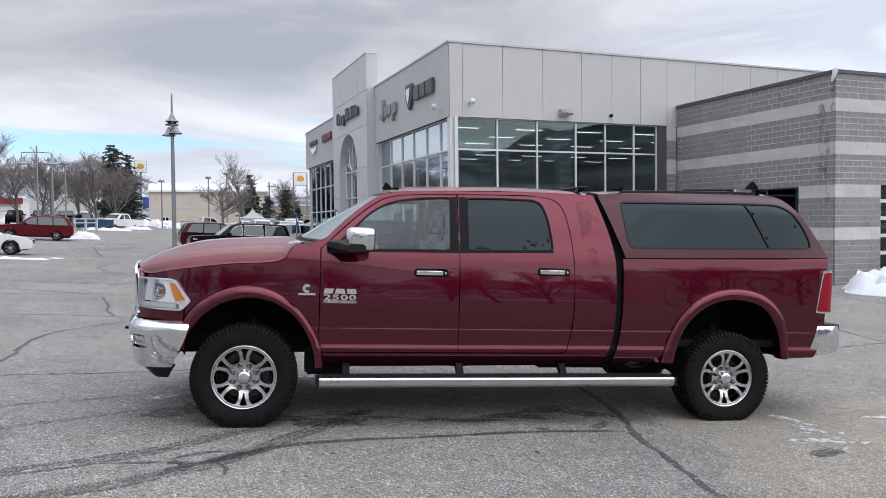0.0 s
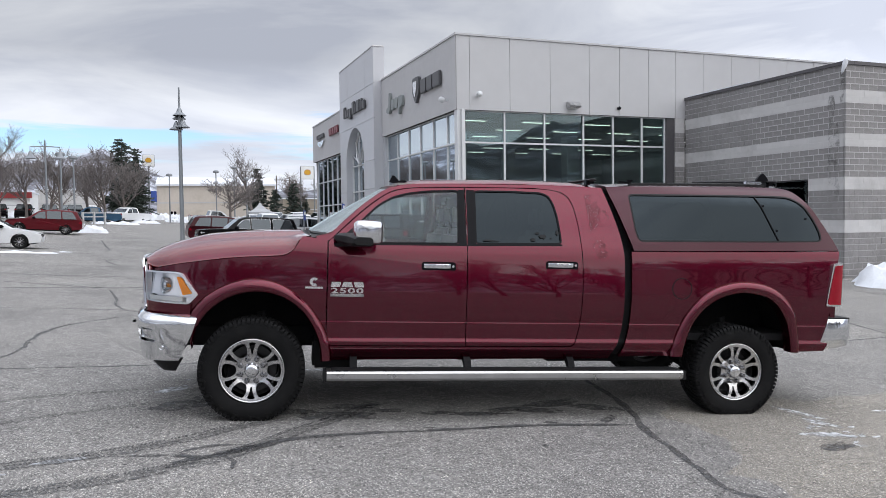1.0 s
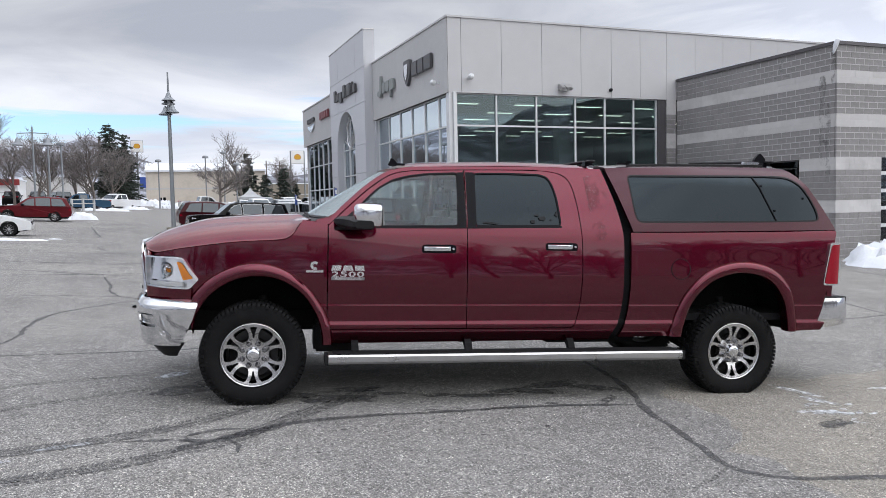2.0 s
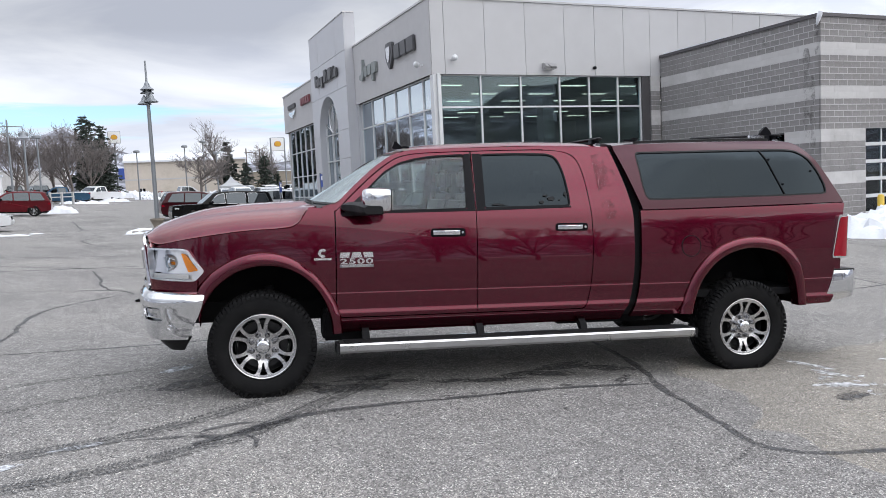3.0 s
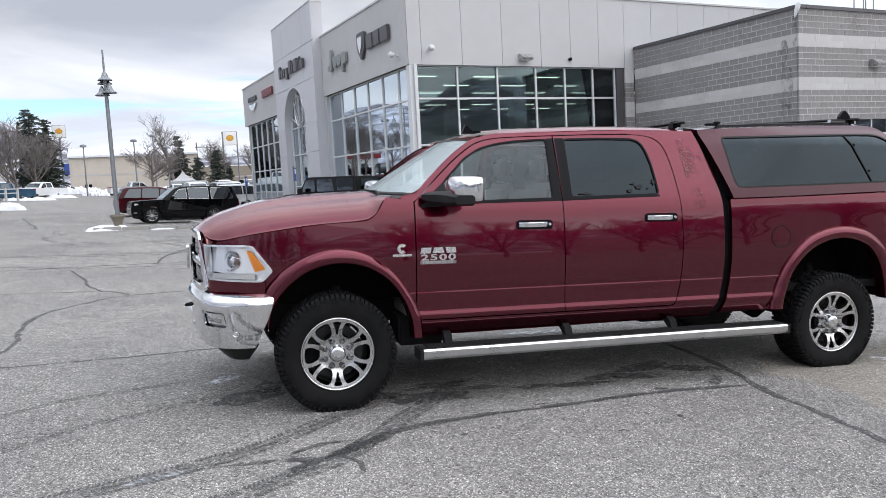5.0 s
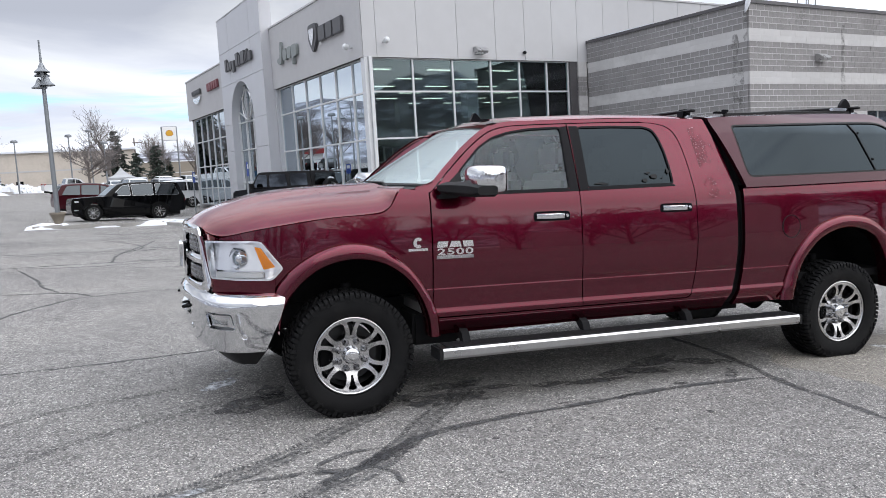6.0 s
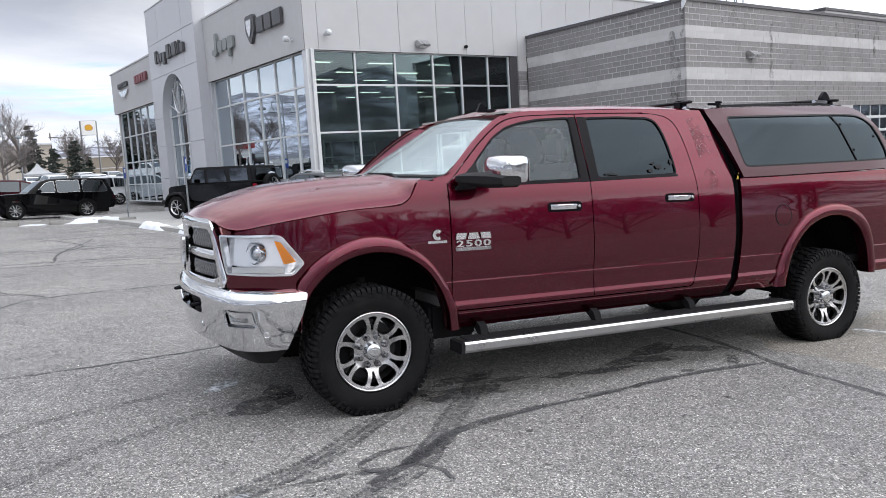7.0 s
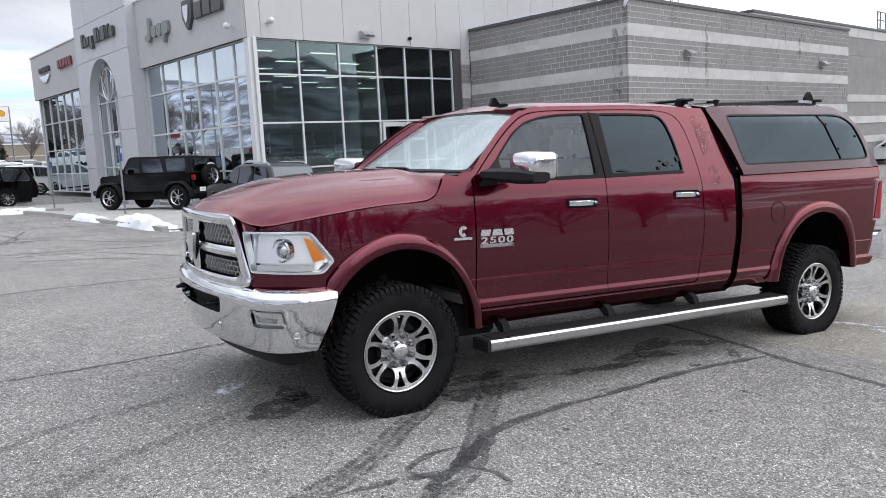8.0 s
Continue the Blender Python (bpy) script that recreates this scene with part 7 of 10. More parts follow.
        for u0, u1 in ((0.540, 0.565), (3.515, 3.540)):
            bm = bmesh.new()
            box(bm, u0, u1, -0.096, 0.07, 0.324, 0.396, tf)
            part("end_cap", bm, BLACK_PLASTIC, board)
        for u in (0.80, 1.72, 2.60):
            bm = bmesh.new()
            m = tf @ Matrix(((0, 0, 1, u - 0.05), (1, 0, 0, 0), (0, 1, 0, 0), (0, 0, 0, 1)))
            prism(bm, [(0.02, 0.398), (0.07, 0.398), (0.14, 0.45), (0.14, 0.51), (0.05, 0.46)], 0.055, m)
            bmesh.ops.recalc_face_normals(bm, faces=bm.faces[:])
            part("bracket", bm, UNDER, board)
    # underbody
    for v in (0.20, WIDE - 0.52):
        part("mount_bracket", boxes((0.46, 0.80, v, v + 0.32, 0.37, 0.60), bevel=0.02), UNDER, tk)
    under = part("chassis", boxes((-0.7, 5.0, 0.52, 0.60, 0.50, 0.66), (-0.7, 5.0, WIDE - 0.60, WIDE - 0.52, 0.50, 0.66), (0.62, 3.3, 0.18, WIDE - 0.18, 0.50, 0.60), (0.8, 1.5, 0.70, 1.35, 0.36, 0.56), (2.45, 3.25, 0.30, 0.80, 0.41, 0.60), (2.5, 3.4, 1.0, 1.3, 0.44, 0.60), (1.66, 1.80, 0.25, WIDE - 0.25, 0.43, 0.52)), UNDER, tk, "dusty dark frame rails and tanks")
    for u in (0.0, 4.07):
        bm = bmesh.new()
        tube(bm, [(u, 0.28, 0.385), (u, WIDE - 0.28, 0.385)], 0.055, 14)
        lathe(bm, [(0, -0.14), (0.10, -0.10), (0.15, 0), (0.10, 0.10), (0, 0.14)], 16, pose(u, MID + (0.25 if u < 1 else 0), 0.385, 0, 90, 0))
        part("axle", bm, UNDER, under, smooth=True)
        for v in (0.36, WIDE - 0.36):
            bm = bmesh.new()
            tube(bm, [(u + 0.12, v, 0.40), (u + 0.05, v + 0.03 * (1 if v < 1 else -1), 0.80)], 0.035, 10)
            part("damper", bm, UNDER, under, smooth=True)
    bm = bmesh.new()
    tube(bm, [(0.4, MID + 0.1, 0.46), (2.3, MID + 0.05, 0.44), (4.0, MID, 0.40)], 0.05, 10)
    part("drive_shaft", bm, UNDER, under, smooth=True)
    bm = bmesh.new()
    tube(bm, [(1.2, 1.45, 0.45), (3.4, 1.50, 0.47), (3.8, 1.55, 0.62), (4.5, 1.58, 0.60), (5.0, 1.75, 0.50)], 0.045, 10)
    part("exhaust", bm, STEEL, under, smooth=True)
    for u0, u1, z1 in ((-0.52, 0.60, 1.12), (3.42, 4.72, 1.17)):
        bm = bmesh.new()
        uc, r1 = (u0 + u1) / 2, (u1 - u0) / 2
        arc = [(uc - r1 * math.cos(math.pi * k / 14), 0.52 + (z1 - 0.52) * math.sin(math.pi * k / 14)) for k in range(15)]
        for va, vb in ((0.10, 0.62), (WIDE - 0.62, WIDE - 0.10)):
            rows = [[bm.verts.new((p[0], v, p[1])) for p in arc] for v in (va, vb)]
            for i in range(14):
                bm.faces.new((rows[0][i], rows[0][i + 1], rows[1][i + 1], rows[1][i]))
            bm.faces.new(rows[1] if va < 1 else rows[0])
        part("wheel_housing", bm, UNDER, tk, "dark wheel housing liner")
    # wheels
    for u in (0.0, 4.07):
        wheel(tk, Matrix(((1, 0, 0, u), (0, 0, -1, 0.145), (0, 1, 0, 0.383 if u < 1 else 0.364), (0, 0, 0, 1))))
        wheel(tk, Matrix(((1, 0, 0, u), (0, 0, 1, WIDE - 0.145), (0, -1, 0, 0.383 if u < 1 else 0.364), (0, 0, 0, 1))))
    # cabin
    cabin = part("cabin_floor", boxes((0.5, 2.88, 0.14, WIDE - 0.14, 0.60, 0.66), (2.80, 2.86, 0.16, WIDE - 0.16, 0.66, 1.45)), CABIN, tk)
    part("dashboard", boxes((0.42, 0.86, 0.20, WIDE - 0.20, 1.02, 1.36), bevel=0.05), CABIN, tk)
    part("headliner", boxes((1.12, 2.82, 0.33, WIDE - 0.33, 1.868, 1.885)), SEAT, tk)
    for side_v0 in (0.30, 1.13):
        for u0 in (1.30, 2.25):
            seat = new("seat")
            seat.parent = tk
            part("cushion", boxes((u0 - 0.25, u0 + 0.28, side_v0, side_v0 + 0.58, 0.80, 1.00), bevel=0.06), SEAT, seat)
            bm = boxes((u0 + 0.20, u0 + 0.36, side_v0, side_v0 + 0.58, 0.92, 1.52), bevel=0.06)
            bmesh.ops.transform(bm, matrix=Matrix.Shear("XY", 4, (0.22, 0)), verts=bm.verts[:], space=Matrix.Translation((0, 0, -0.95)))
            part("backrest", bm, SEAT, seat)
            part("headrest", boxes((u0 + 0.36, u0 + 0.46, side_v0 + 0.15, side_v0 + 0.43, 1.54, 1.74), bevel=0.04), SEAT, seat)
    bm = bmesh.new()
    m = pose(0.96, 0.58, 1.24, 0, -65, 0)
    tube(bm, [m @ Vector((0.19 * math.cos(2 * math.pi * k / 28), 0.19 * math.sin(2 * math.pi * k / 28), 0)) for k in range(29)], 0.017, 8)
    for a in (0.2, math.pi - 0.2, -math.pi / 2):
        tube(bm, [m @ Vector((0, 0, -0.02)), m @ Vector((0.18 * math.cos(a), 0.18 * math.sin(a), 0))], 0.014, 6)
    lathe(bm, [(0, 0.02), (0.06, 0.01), (0.07, -0.03), (0, -0.05)], 16, m)
    part("steering_wheel", bm, CABIN, tk, smooth=True)
    # badges on the front doors
    for door, tf, rot in ((doors[0][0], Matrix(), 0),):
        lay = Matrix(((1, 0, 0, 0), (0, 0, -1, spline(CAB, 1.03) - 0.002), (0, 1, 0, 0), (0, 0, 0, 1)))
        bm = bmesh.new()
        for pts in ([(-0.13, 0.0), (-0.122, 0.040), (-0.050, 0.040), (-0.058, 0.0)], [(-0.044, 0.0), (-0.030, 0.040), (0.030, 0.040), (0.044, 0.0)], [(0.058, 0.0), (0.050, 0.040), (0.122, 0.040), (0.13, 0.0)]):
            prism(bm, pts, 0.007, lay @ pose(0.712, 1.038, 0))
        part("badge_shapes", bm, SILVER, door, "plain silver badge shapes")
        for k, digit in enumerate("2500"):
            lettering("badge_digit", digit, 0.058, 0.003, SILVER, door, lay @ pose(0.712 + (k - 1.5) * 0.0655, 1.008, 0.003), "raised silver digit " + digit, bold=0.0015, width=1.95)
        bm = bmesh.new()
        prism(bm, [(-0.13, -0.011), (0.13, -0.011), (0.13, 0.011), (-0.13, 0.011)], 0.003, lay @ pose(0.712, 0.974, 0))
        part("badge_strip", bm, STEEL, door)
        lettering("badge_lettering", "HEAVY DUTY", 0.024, 0.001, SILVER, door, lay @ pose(0.712, 0.974, 0.0035), "small silver words HEAVY DUTY", bold=0.001, width=1.55)
    lay = Matrix(((1, 0, 0, 0), (0, 0, -1, spline(CAB, 1.03) - 0.002), (0, 1, 0, 0), (0, 0, 0, 1)))
    bm = bmesh.new()
    ring = [(0.034 * math.cos(a), 0.034 * math.sin(a)) for a in [math.pi * (0.22 + 1.5 * k / 14) for k in range(15)]]
    ring += [(0.013 * math.cos(a), 0.013 * math.sin(a)) for a in [math.pi * (0.22 + 1.5 * k / 14) for k in range(15)][::-1]]
    prism(bm, ring, 0.006, lay @ pose(0.455, 1.075, 0))
    prism(bm, [(-0.066, -0.008), (0.066, -0.008), (0.066, 0.008), (-0.066, 0.008)], 0.004, lay @ pose(0.455, 1.030, 0))
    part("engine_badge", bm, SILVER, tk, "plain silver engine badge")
    return tk


truck = build_truck()


# ---- parked vehicles: x to the front, y to the left, z up, wheels on z = 0 ----
def car_paint(name, color, metal=0.2):
    return mat(name, color, 0.3, metal=metal, scale=200, vary=0.08, coat=0.45, spec=0.1, rough_vary=0.05, dirt=tuple(0.8 * c + 0.012 for c in color), dirt_amount=0.2, dirt_scale=1.2)


CAR_BLACK = mat("black car paint", (0.0015, 0.0015, 0.0019), 0.2, scale=200, vary=0.08, coat=0.4, spec=0.05, rough_vary=0.05)
CAR_RED = car_paint("dark red car paint", (0.10, 0.005, 0.010))
CAR_WHITE = car_paint("white car paint", (0.70, 0.71, 0.72), 0.0)
CAR_BLUE = car_paint("steel blue car paint", (0.03, 0.075, 0.13))
CAR_MAROON = car_paint("deep maroon car paint", (0.045, 0.004, 0.008))
CAR_GREY = car_paint("dark grey car paint", (0.055, 0.058, 0.062), 0.5)
CAR_SILVER = car_paint("silver car paint", (0.42, 0.43, 0.44), 0.6)
CAR_GLASS = glass("car privacy glass", (0.02, 0.022, 0.024), 2.0)

SHAPES = {}
    # length, width, height, wheelbase, front overhang, wheel radius, belt height, lower outline, glasshouse outline (both from the front bumper backwards)
SHAPES["suv"] = (5.1, 1.94, 1.80, 3.04, 0.95, 0.385, 1.10,
            [(0.03, 0.42), (0.0, 0.62), (0.05, 0.86), (0.14, 0.98), (0.60, 1.06), (1.25, 1.12), (1.60, 1.13), (5.02, 1.13), (5.08, 0.95), (5.10, 0.66), (5.05, 0.42)],
            [(1.38, 1.10), (2.15, 1.66), (2.55, 1.77), (3.4, 1.80), (4.5, 1.75), (4.68, 1.70), (5.02, 1.12)],
            [[(1.72, 1.16), (2.22, 1.58), (2.62, 1.68), (2.66, 1.14)], [(2.74, 1.14), (2.70, 1.69), (3.64, 1.71), (3.70, 1.14)], [(3.78, 1.14), (3.72, 1.70), (4.42, 1.66), (4.72, 1.16)]])
SHAPES["large_suv"] = (5.45, 2.06, 1.92, 3.12, 0.97, 0.42, 1.20,
                  [(0.02, 0.45), (0.0, 0.70), (0.03, 1.02), (0.10, 1.12), (0.6, 1.17), (1.4, 1.21), (1.7, 1.22), (5.36, 1.22), (5.43, 1.0), (5.45, 0.7), (5.38, 0.45)],
                  [(1.48, 1.20), (2.12, 1.77), (2.5, 1.87), (3.5, 1.92), (4.9, 1.88), (5.08, 1.84), (5.36, 1.21)],
                  [[(1.88, 1.26), (2.32, 1.70), (2.68, 1.78), (2.72, 1.24)], [(2.82, 1.24), (2.78, 1.79), (3.80, 1.81), (3.82, 1.24)], [(3.95, 1.24), (3.92, 1.80), (4.88, 1.78), (5.08, 1.30), (5.0, 1.24)]])
SHAPES["sedan"] = (4.7, 1.82, 1.46, 2.75, 0.92, 0.33, 0.92,
              [(0.04, 0.32), (0.0, 0.5), (0.06, 0.70), (0.5, 0.82), (1.2, 0.93), (1.5, 0.95), (3.95, 0.96), (4.5, 0.94), (4.66, 0.86), (4.7, 0.55), (4.62, 0.32)],
              [(1.15, 0.92), (2.0, 1.38), (2.4, 1.45), (3.0, 1.44), (3.5, 1.34), (4.15, 0.95)],
              [[(1.65, 0.97), (2.1, 1.32), (2.5, 1.385), (2.54, 0.96)], [(2.62, 0.96), (2.58, 1.385), (3.02, 1.37), (3.42, 1.28), (3.75, 0.98)]])
SHAPES["pickup"] = (5.9, 2.0, 1.86, 3.7, 0.95, 0.40, 1.18,
               [(0.03, 0.48), (0.0, 0.72), (0.04, 1.0), (0.12, 1.12), (0.6, 1.16), (1.4, 1.19), (1.7, 1.20), (3.75, 1.20), (5.84, 1.18), (5.9, 0.8), (5.85, 0.52)],
               [(1.45, 1.18), (2.05, 1.72), (2.4, 1.82), (3.2, 1.85), (3.55, 1.80), (3.72, 1.20)],
               [[(1.82, 1.23), (2.24, 1.66), (2.58, 1.74), (2.62, 1.22)], [(2.70, 1.22), (2.66, 1.75), (3.38, 1.75), (3.5, 1.24)]])


def small_wheel(parent, at, r, rim_mat=None, spokes=10):
    w = new("wheel")
    w.parent = parent
    w.matrix_basis = at
    bm = bmesh.new()
    lathe(bm, [(r * 0.66, -0.10), (r * 0.80, -0.118), (r * 0.95, -0.11), (r, -0.08), (r, 0.08), (r * 0.95, 0.11), (r * 0.80, 0.118), (r * 0.66, 0.10)], 32)
    part("tyre", bm, RUBBER, w, smooth=True)
    bm = bmesh.new()
    lathe(bm, [(r * 0.60, -0.08), (r * 0.62, 0.07), (r * 0.665, 0.105), (r * 0.66, 0.112), (r * 0.60, 0.085), (r * 0.57, 0.0), (r * 0.57, -0.08)], 32)
    lathe(bm, [(0, 0.075), (r * 0.16, 0.07), (r * 0.18, 0.03), (0, 0.02)], 16)
    for k in range(spokes):
        m = Matrix.Rotation(2 * math.pi * k / spokes, 4, "Z")
        box(bm, r * 0.10, r * 0.61, -r * 0.035, r * 0.035, 0.04, 0.072, m)
    part("rim", bm, rim_mat or RIM, w, smooth=True)
    bm = bmesh.new()
    lathe(bm, [(0, 0.0), (r * 0.6, 0.0), (r * 0.6, -0.02), (0, -0.02)], 20)
    part("brake_disc", bm, UNDER, w)


def car_model(kind, paint, label, at, group="parked vehicles", trim=None, rails=False, scale=1.0):
    """A parked car: a body with cut wheel arches, a tapered glasshouse, separate panes, lamps, mirrors and wheels."""
    length, wide, high, wb, over, r, belt, low, cab, panes = SHAPES[kind]
    name = {"suv": "parked_suv", "large_suv": "parked_suv", "sedan": "parked_sedan", "pickup": "parked_pickup"}[kind]
    c = thing(name, label, {"suv": "car", "large_suv": "car", "sedan": "car", "pickup": "pickup truck"}[kind], at @ Matrix.Scale(scale, 4), group)
    hw = wide / 2

    def half(z, x=2.0):
        t = max(0.0, (z - belt) / (high - belt))
        nose = 0.16 * max(0.0, 1 - x / 0.5) ** 2 + 0.14 * max(0.0, 1 - (length - x) / 0.4) ** 2
        return hw - 0.20 * t - nose - 0.05 * max(0.0, 0.6 - z)

    x0 = over + wb / 2  # origin in the middle between the axles
    axle = (over, over + wb)
    sill = 0.34 if kind != "sedan" else 0.26
    bottom = []
    for ax in axle[::-1]:
        ra = r * 1.16
        bottom += [(ax + ra * math.cos(math.pi * k / 10), r + ra * math.sin(math.pi * k / 10)) for k in range(11)]
        bottom.append((ax - ra, sill))
        bottom.insert(len(bottom) - 12, (ax + ra, sill))
    loop = low + bottom
    # body shell
    bm = bmesh.new()
    side = {}
    for sg in (-1, 1):
        side[sg] = [bm.verts.new((x0 - x, sg * half(z, x), z)) for x, z in loop]
    for i in range(len(loop)):
        j = (i + 1) % len(loop)
        bm.faces.new((side[1][i], side[1][j], side[-1][j], side[-1][i]))
    f1 = bm.faces.new(side[1][::-1])
    f2 = bm.faces.new(side[-1])
    bmesh.ops.triangulate(bm, faces=[f1, f2])
    bmesh.ops.recalc_face_normals(bm, faces=bm.faces[:])
    body = part("body", bm, paint, c, smooth=True)
    bv = body.modifiers.new("bevel", "BEVEL")
    bv.width, bv.segments, bv.limit_method, bv.angle_limit = 0.05, 3, "ANGLE", radians(50)
    # glasshouse
    bm = bmesh.new()
    lo = {}
    for sg in (-1, 1):
        lo[sg] = [bm.verts.new((x0 - x, sg * (half(z, x) - 0.02), z)) for x, z in cab]
    for i in range(len(cab) - 1):
        bm.faces.new((lo[1][i], lo[1][i + 1], lo[-1][i + 1], lo[-1][i]))
    bm.faces.new(lo[1][::-1])
    bm.faces.new(lo[-1])
    bmesh.ops.recalc_face_normals(bm, faces=bm.faces[:])
    house = part("roof", bm, paint, c, smooth=True)
    bv = house.modifiers.new("bevel", "BEVEL")
    bv.width, bv.segments, bv.limit_method, bv.angle_limit = 0.06, 3, "ANGLE", radians(35)

    def pane(name, pts, sg, lift, material, parent):
        b = bmesh.new()
        q = [b.verts.new((x0 - x, sg * (half(z, x) - 0.02 + lift), z)) for x, z in rounded(pts, 0.06, 3)]
        b.faces.new(q if sg < 0 else q[::-1])
        ext = bmesh.ops.extrude_face_region(b, geom=b.faces[:])
        bmesh.ops.translate(b, vec=(0, -sg * 0.02, 0), verts=[v for v in ext["geom"] if isinstance(v, bmesh.types.BMVert)])
        bmesh.ops.recalc_face_normals(b, faces=b.faces[:])
        return part(name, b, material, parent)

    for sg in (-1, 1):
        for pts in panes:
            if trim:
                pane("window_trim", inset(pts, -0.011), sg, 0.004, trim, house)
            pane("window", pts, sg, 0.009, CAR_GLASS, house)
    # screens at front and rear
    def screen_between(a, b, name):
        bb = bmesh.new()
        d = Vector((a[1] - b[1], 0, a[0] - b[0])).normalized() * 0.008
        if d.z < 0:
            d = -d
        q = []
        for t, w in ((0.10, 0.10), (0.93, 0.09)):
            x, z = a[0] + (b[0] - a[0]) * t, a[1] + (b[1] - a[1]) * t
            for sg in ((-1, 1) if not q else (1, -1)):
                q.append(bb.verts.new(Vector((x0 - x, sg * (half(z, x) - w), z)) + Vector((math.copysign(abs(d.x), x0 - x), 0, abs(d.z)))))
        f = bb.faces.new(q)
        f.normal_update()
        if f.normal.z < 0:
            f.normal_flip()
        part(name, bb, CAR_GLASS, house)

    screen_between(cab[0], cab[1], "windscreen")
    screen_between(cab[-1], cab[-2], "rear_window")
    # lamps, grille, plates, mirrors, handles
    zl = low[3][1] - 0.14
    for sg in (-1, 1):
        part("headlamp", boxes((x0 - 0.30, x0 - 0.04, sg * (hw - 0.42) - 0.20, sg * (hw - 0.42) + 0.20, zl - 0.07, zl + 0.07), bevel=0.03), SILVER, c)
        if trim:
            part("headlamp", boxes((x0 - 0.46, x0 - 0.14, sg * (hw - 0.16) - 0.10, sg * (hw - 0.16) + 0.10, zl - 0.06, zl + 0.06), bevel=0.03), SILVER, c)
            part("bumper_strip", boxes((x0 - 0.40, x0 - 0.10, sg * (hw - 0.17) - 0.10, sg * (hw - 0.17) + 0.10, zl - 0.44, zl - 0.40), bevel=0.012), trim, c)
        zt = low[-3][1] + (0.0 if kind != "sedan" else -0.02)
        part("tail_lamp", boxes((x0 - length + 0.02, x0 - length + 0.26, sg * (hw - 0.22) - 0.12, sg * (hw - 0.22) + 0.12, zt - 0.12, zt + 0.06), bevel=0.03), RED_LENS, c)
        part("wing_mirror", boxes((x0 - cab[0][0] - 0.62, x0 - cab[0][0] - 0.42, sg * (hw + 0.06) - 0.10, sg * (hw + 0.06) + 0.10, belt + 0.02, belt + 0.17), bevel=0.04), GLOSS_BLACK, c)
        for pts in panes[:2]:
            xh = max(p[0] for p in pts) - 0.22
            part("door_handle", boxes((x0 - xh - 0.09, x0 - xh + 0.09, sg * (hw - 0.012) - 0.02, sg * (hw - 0.012) + 0.02, belt - 0.13, belt - 0.10), bevel=0.008), trim or paint, c)
        if rails:
            bm = bmesh.new()
            y = sg * (hw - 0.27)
            tube(bm, [(x0 - cab[2][0] - 0.1, y, high - 0.05), (x0 - cab[2][0] - 0.3, y, high + 0.05), (x0 - cab[-2][0] + 0.4, y, high + 0.04), (x0 - cab[-2][0] + 0.15, y, high - 0.06)], 0.022, 8)
            part("roof_rail", bm, SILVER, c, smooth=True)
        for ax in axle:
            small_wheel(c, Matrix(((1, 0, 0, x0 - ax), (0, 0, sg, sg * (hw - 0.13)), (0, -sg, 0, r), (0, 0, 0, 1))), r)
    part("grille", boxes((x0 - 0.10, x0 - 0.015, -0.45, 0.45, zl - 0.22, zl + 0.04), bevel=0.02), GLOSS_BLACK, c)
    part("underbody", boxes((x0 - length + 0.3, x0 - 0.3, -hw + 0.16, hw - 0.16, 0.24, 0.60)), UNDER, c)
    if kind == "pickup":
        part("cargo_bed", boxes((x0 - 5.78, x0 - 3.84, -hw + 0.14, hw - 0.14, 1.10, 1.206)), UNDER, c)
    return c


def on_ground(x, y, yaw, lift=0.0):
    """A pose that stands on the sloping ground, seen as its tangent."""
    e = 1.2
    n = Vector((gz(x - e, y) - gz(x + e, y), gz(x, y - e) - gz(x, y + e), 2 * e)).normalized()
    f = Vector((math.cos(radians(yaw)), math.sin(radians(yaw)), 0))
    f = (f - n * f.dot(n)).normalized()
    s = n.cross(f)
    return Matrix(((f.x, s.x, n.x, x), (f.y, s.y, n.y, y), (f.z, s.z, n.z, gz(x, y) + lift), (0, 0, 0, 1)))


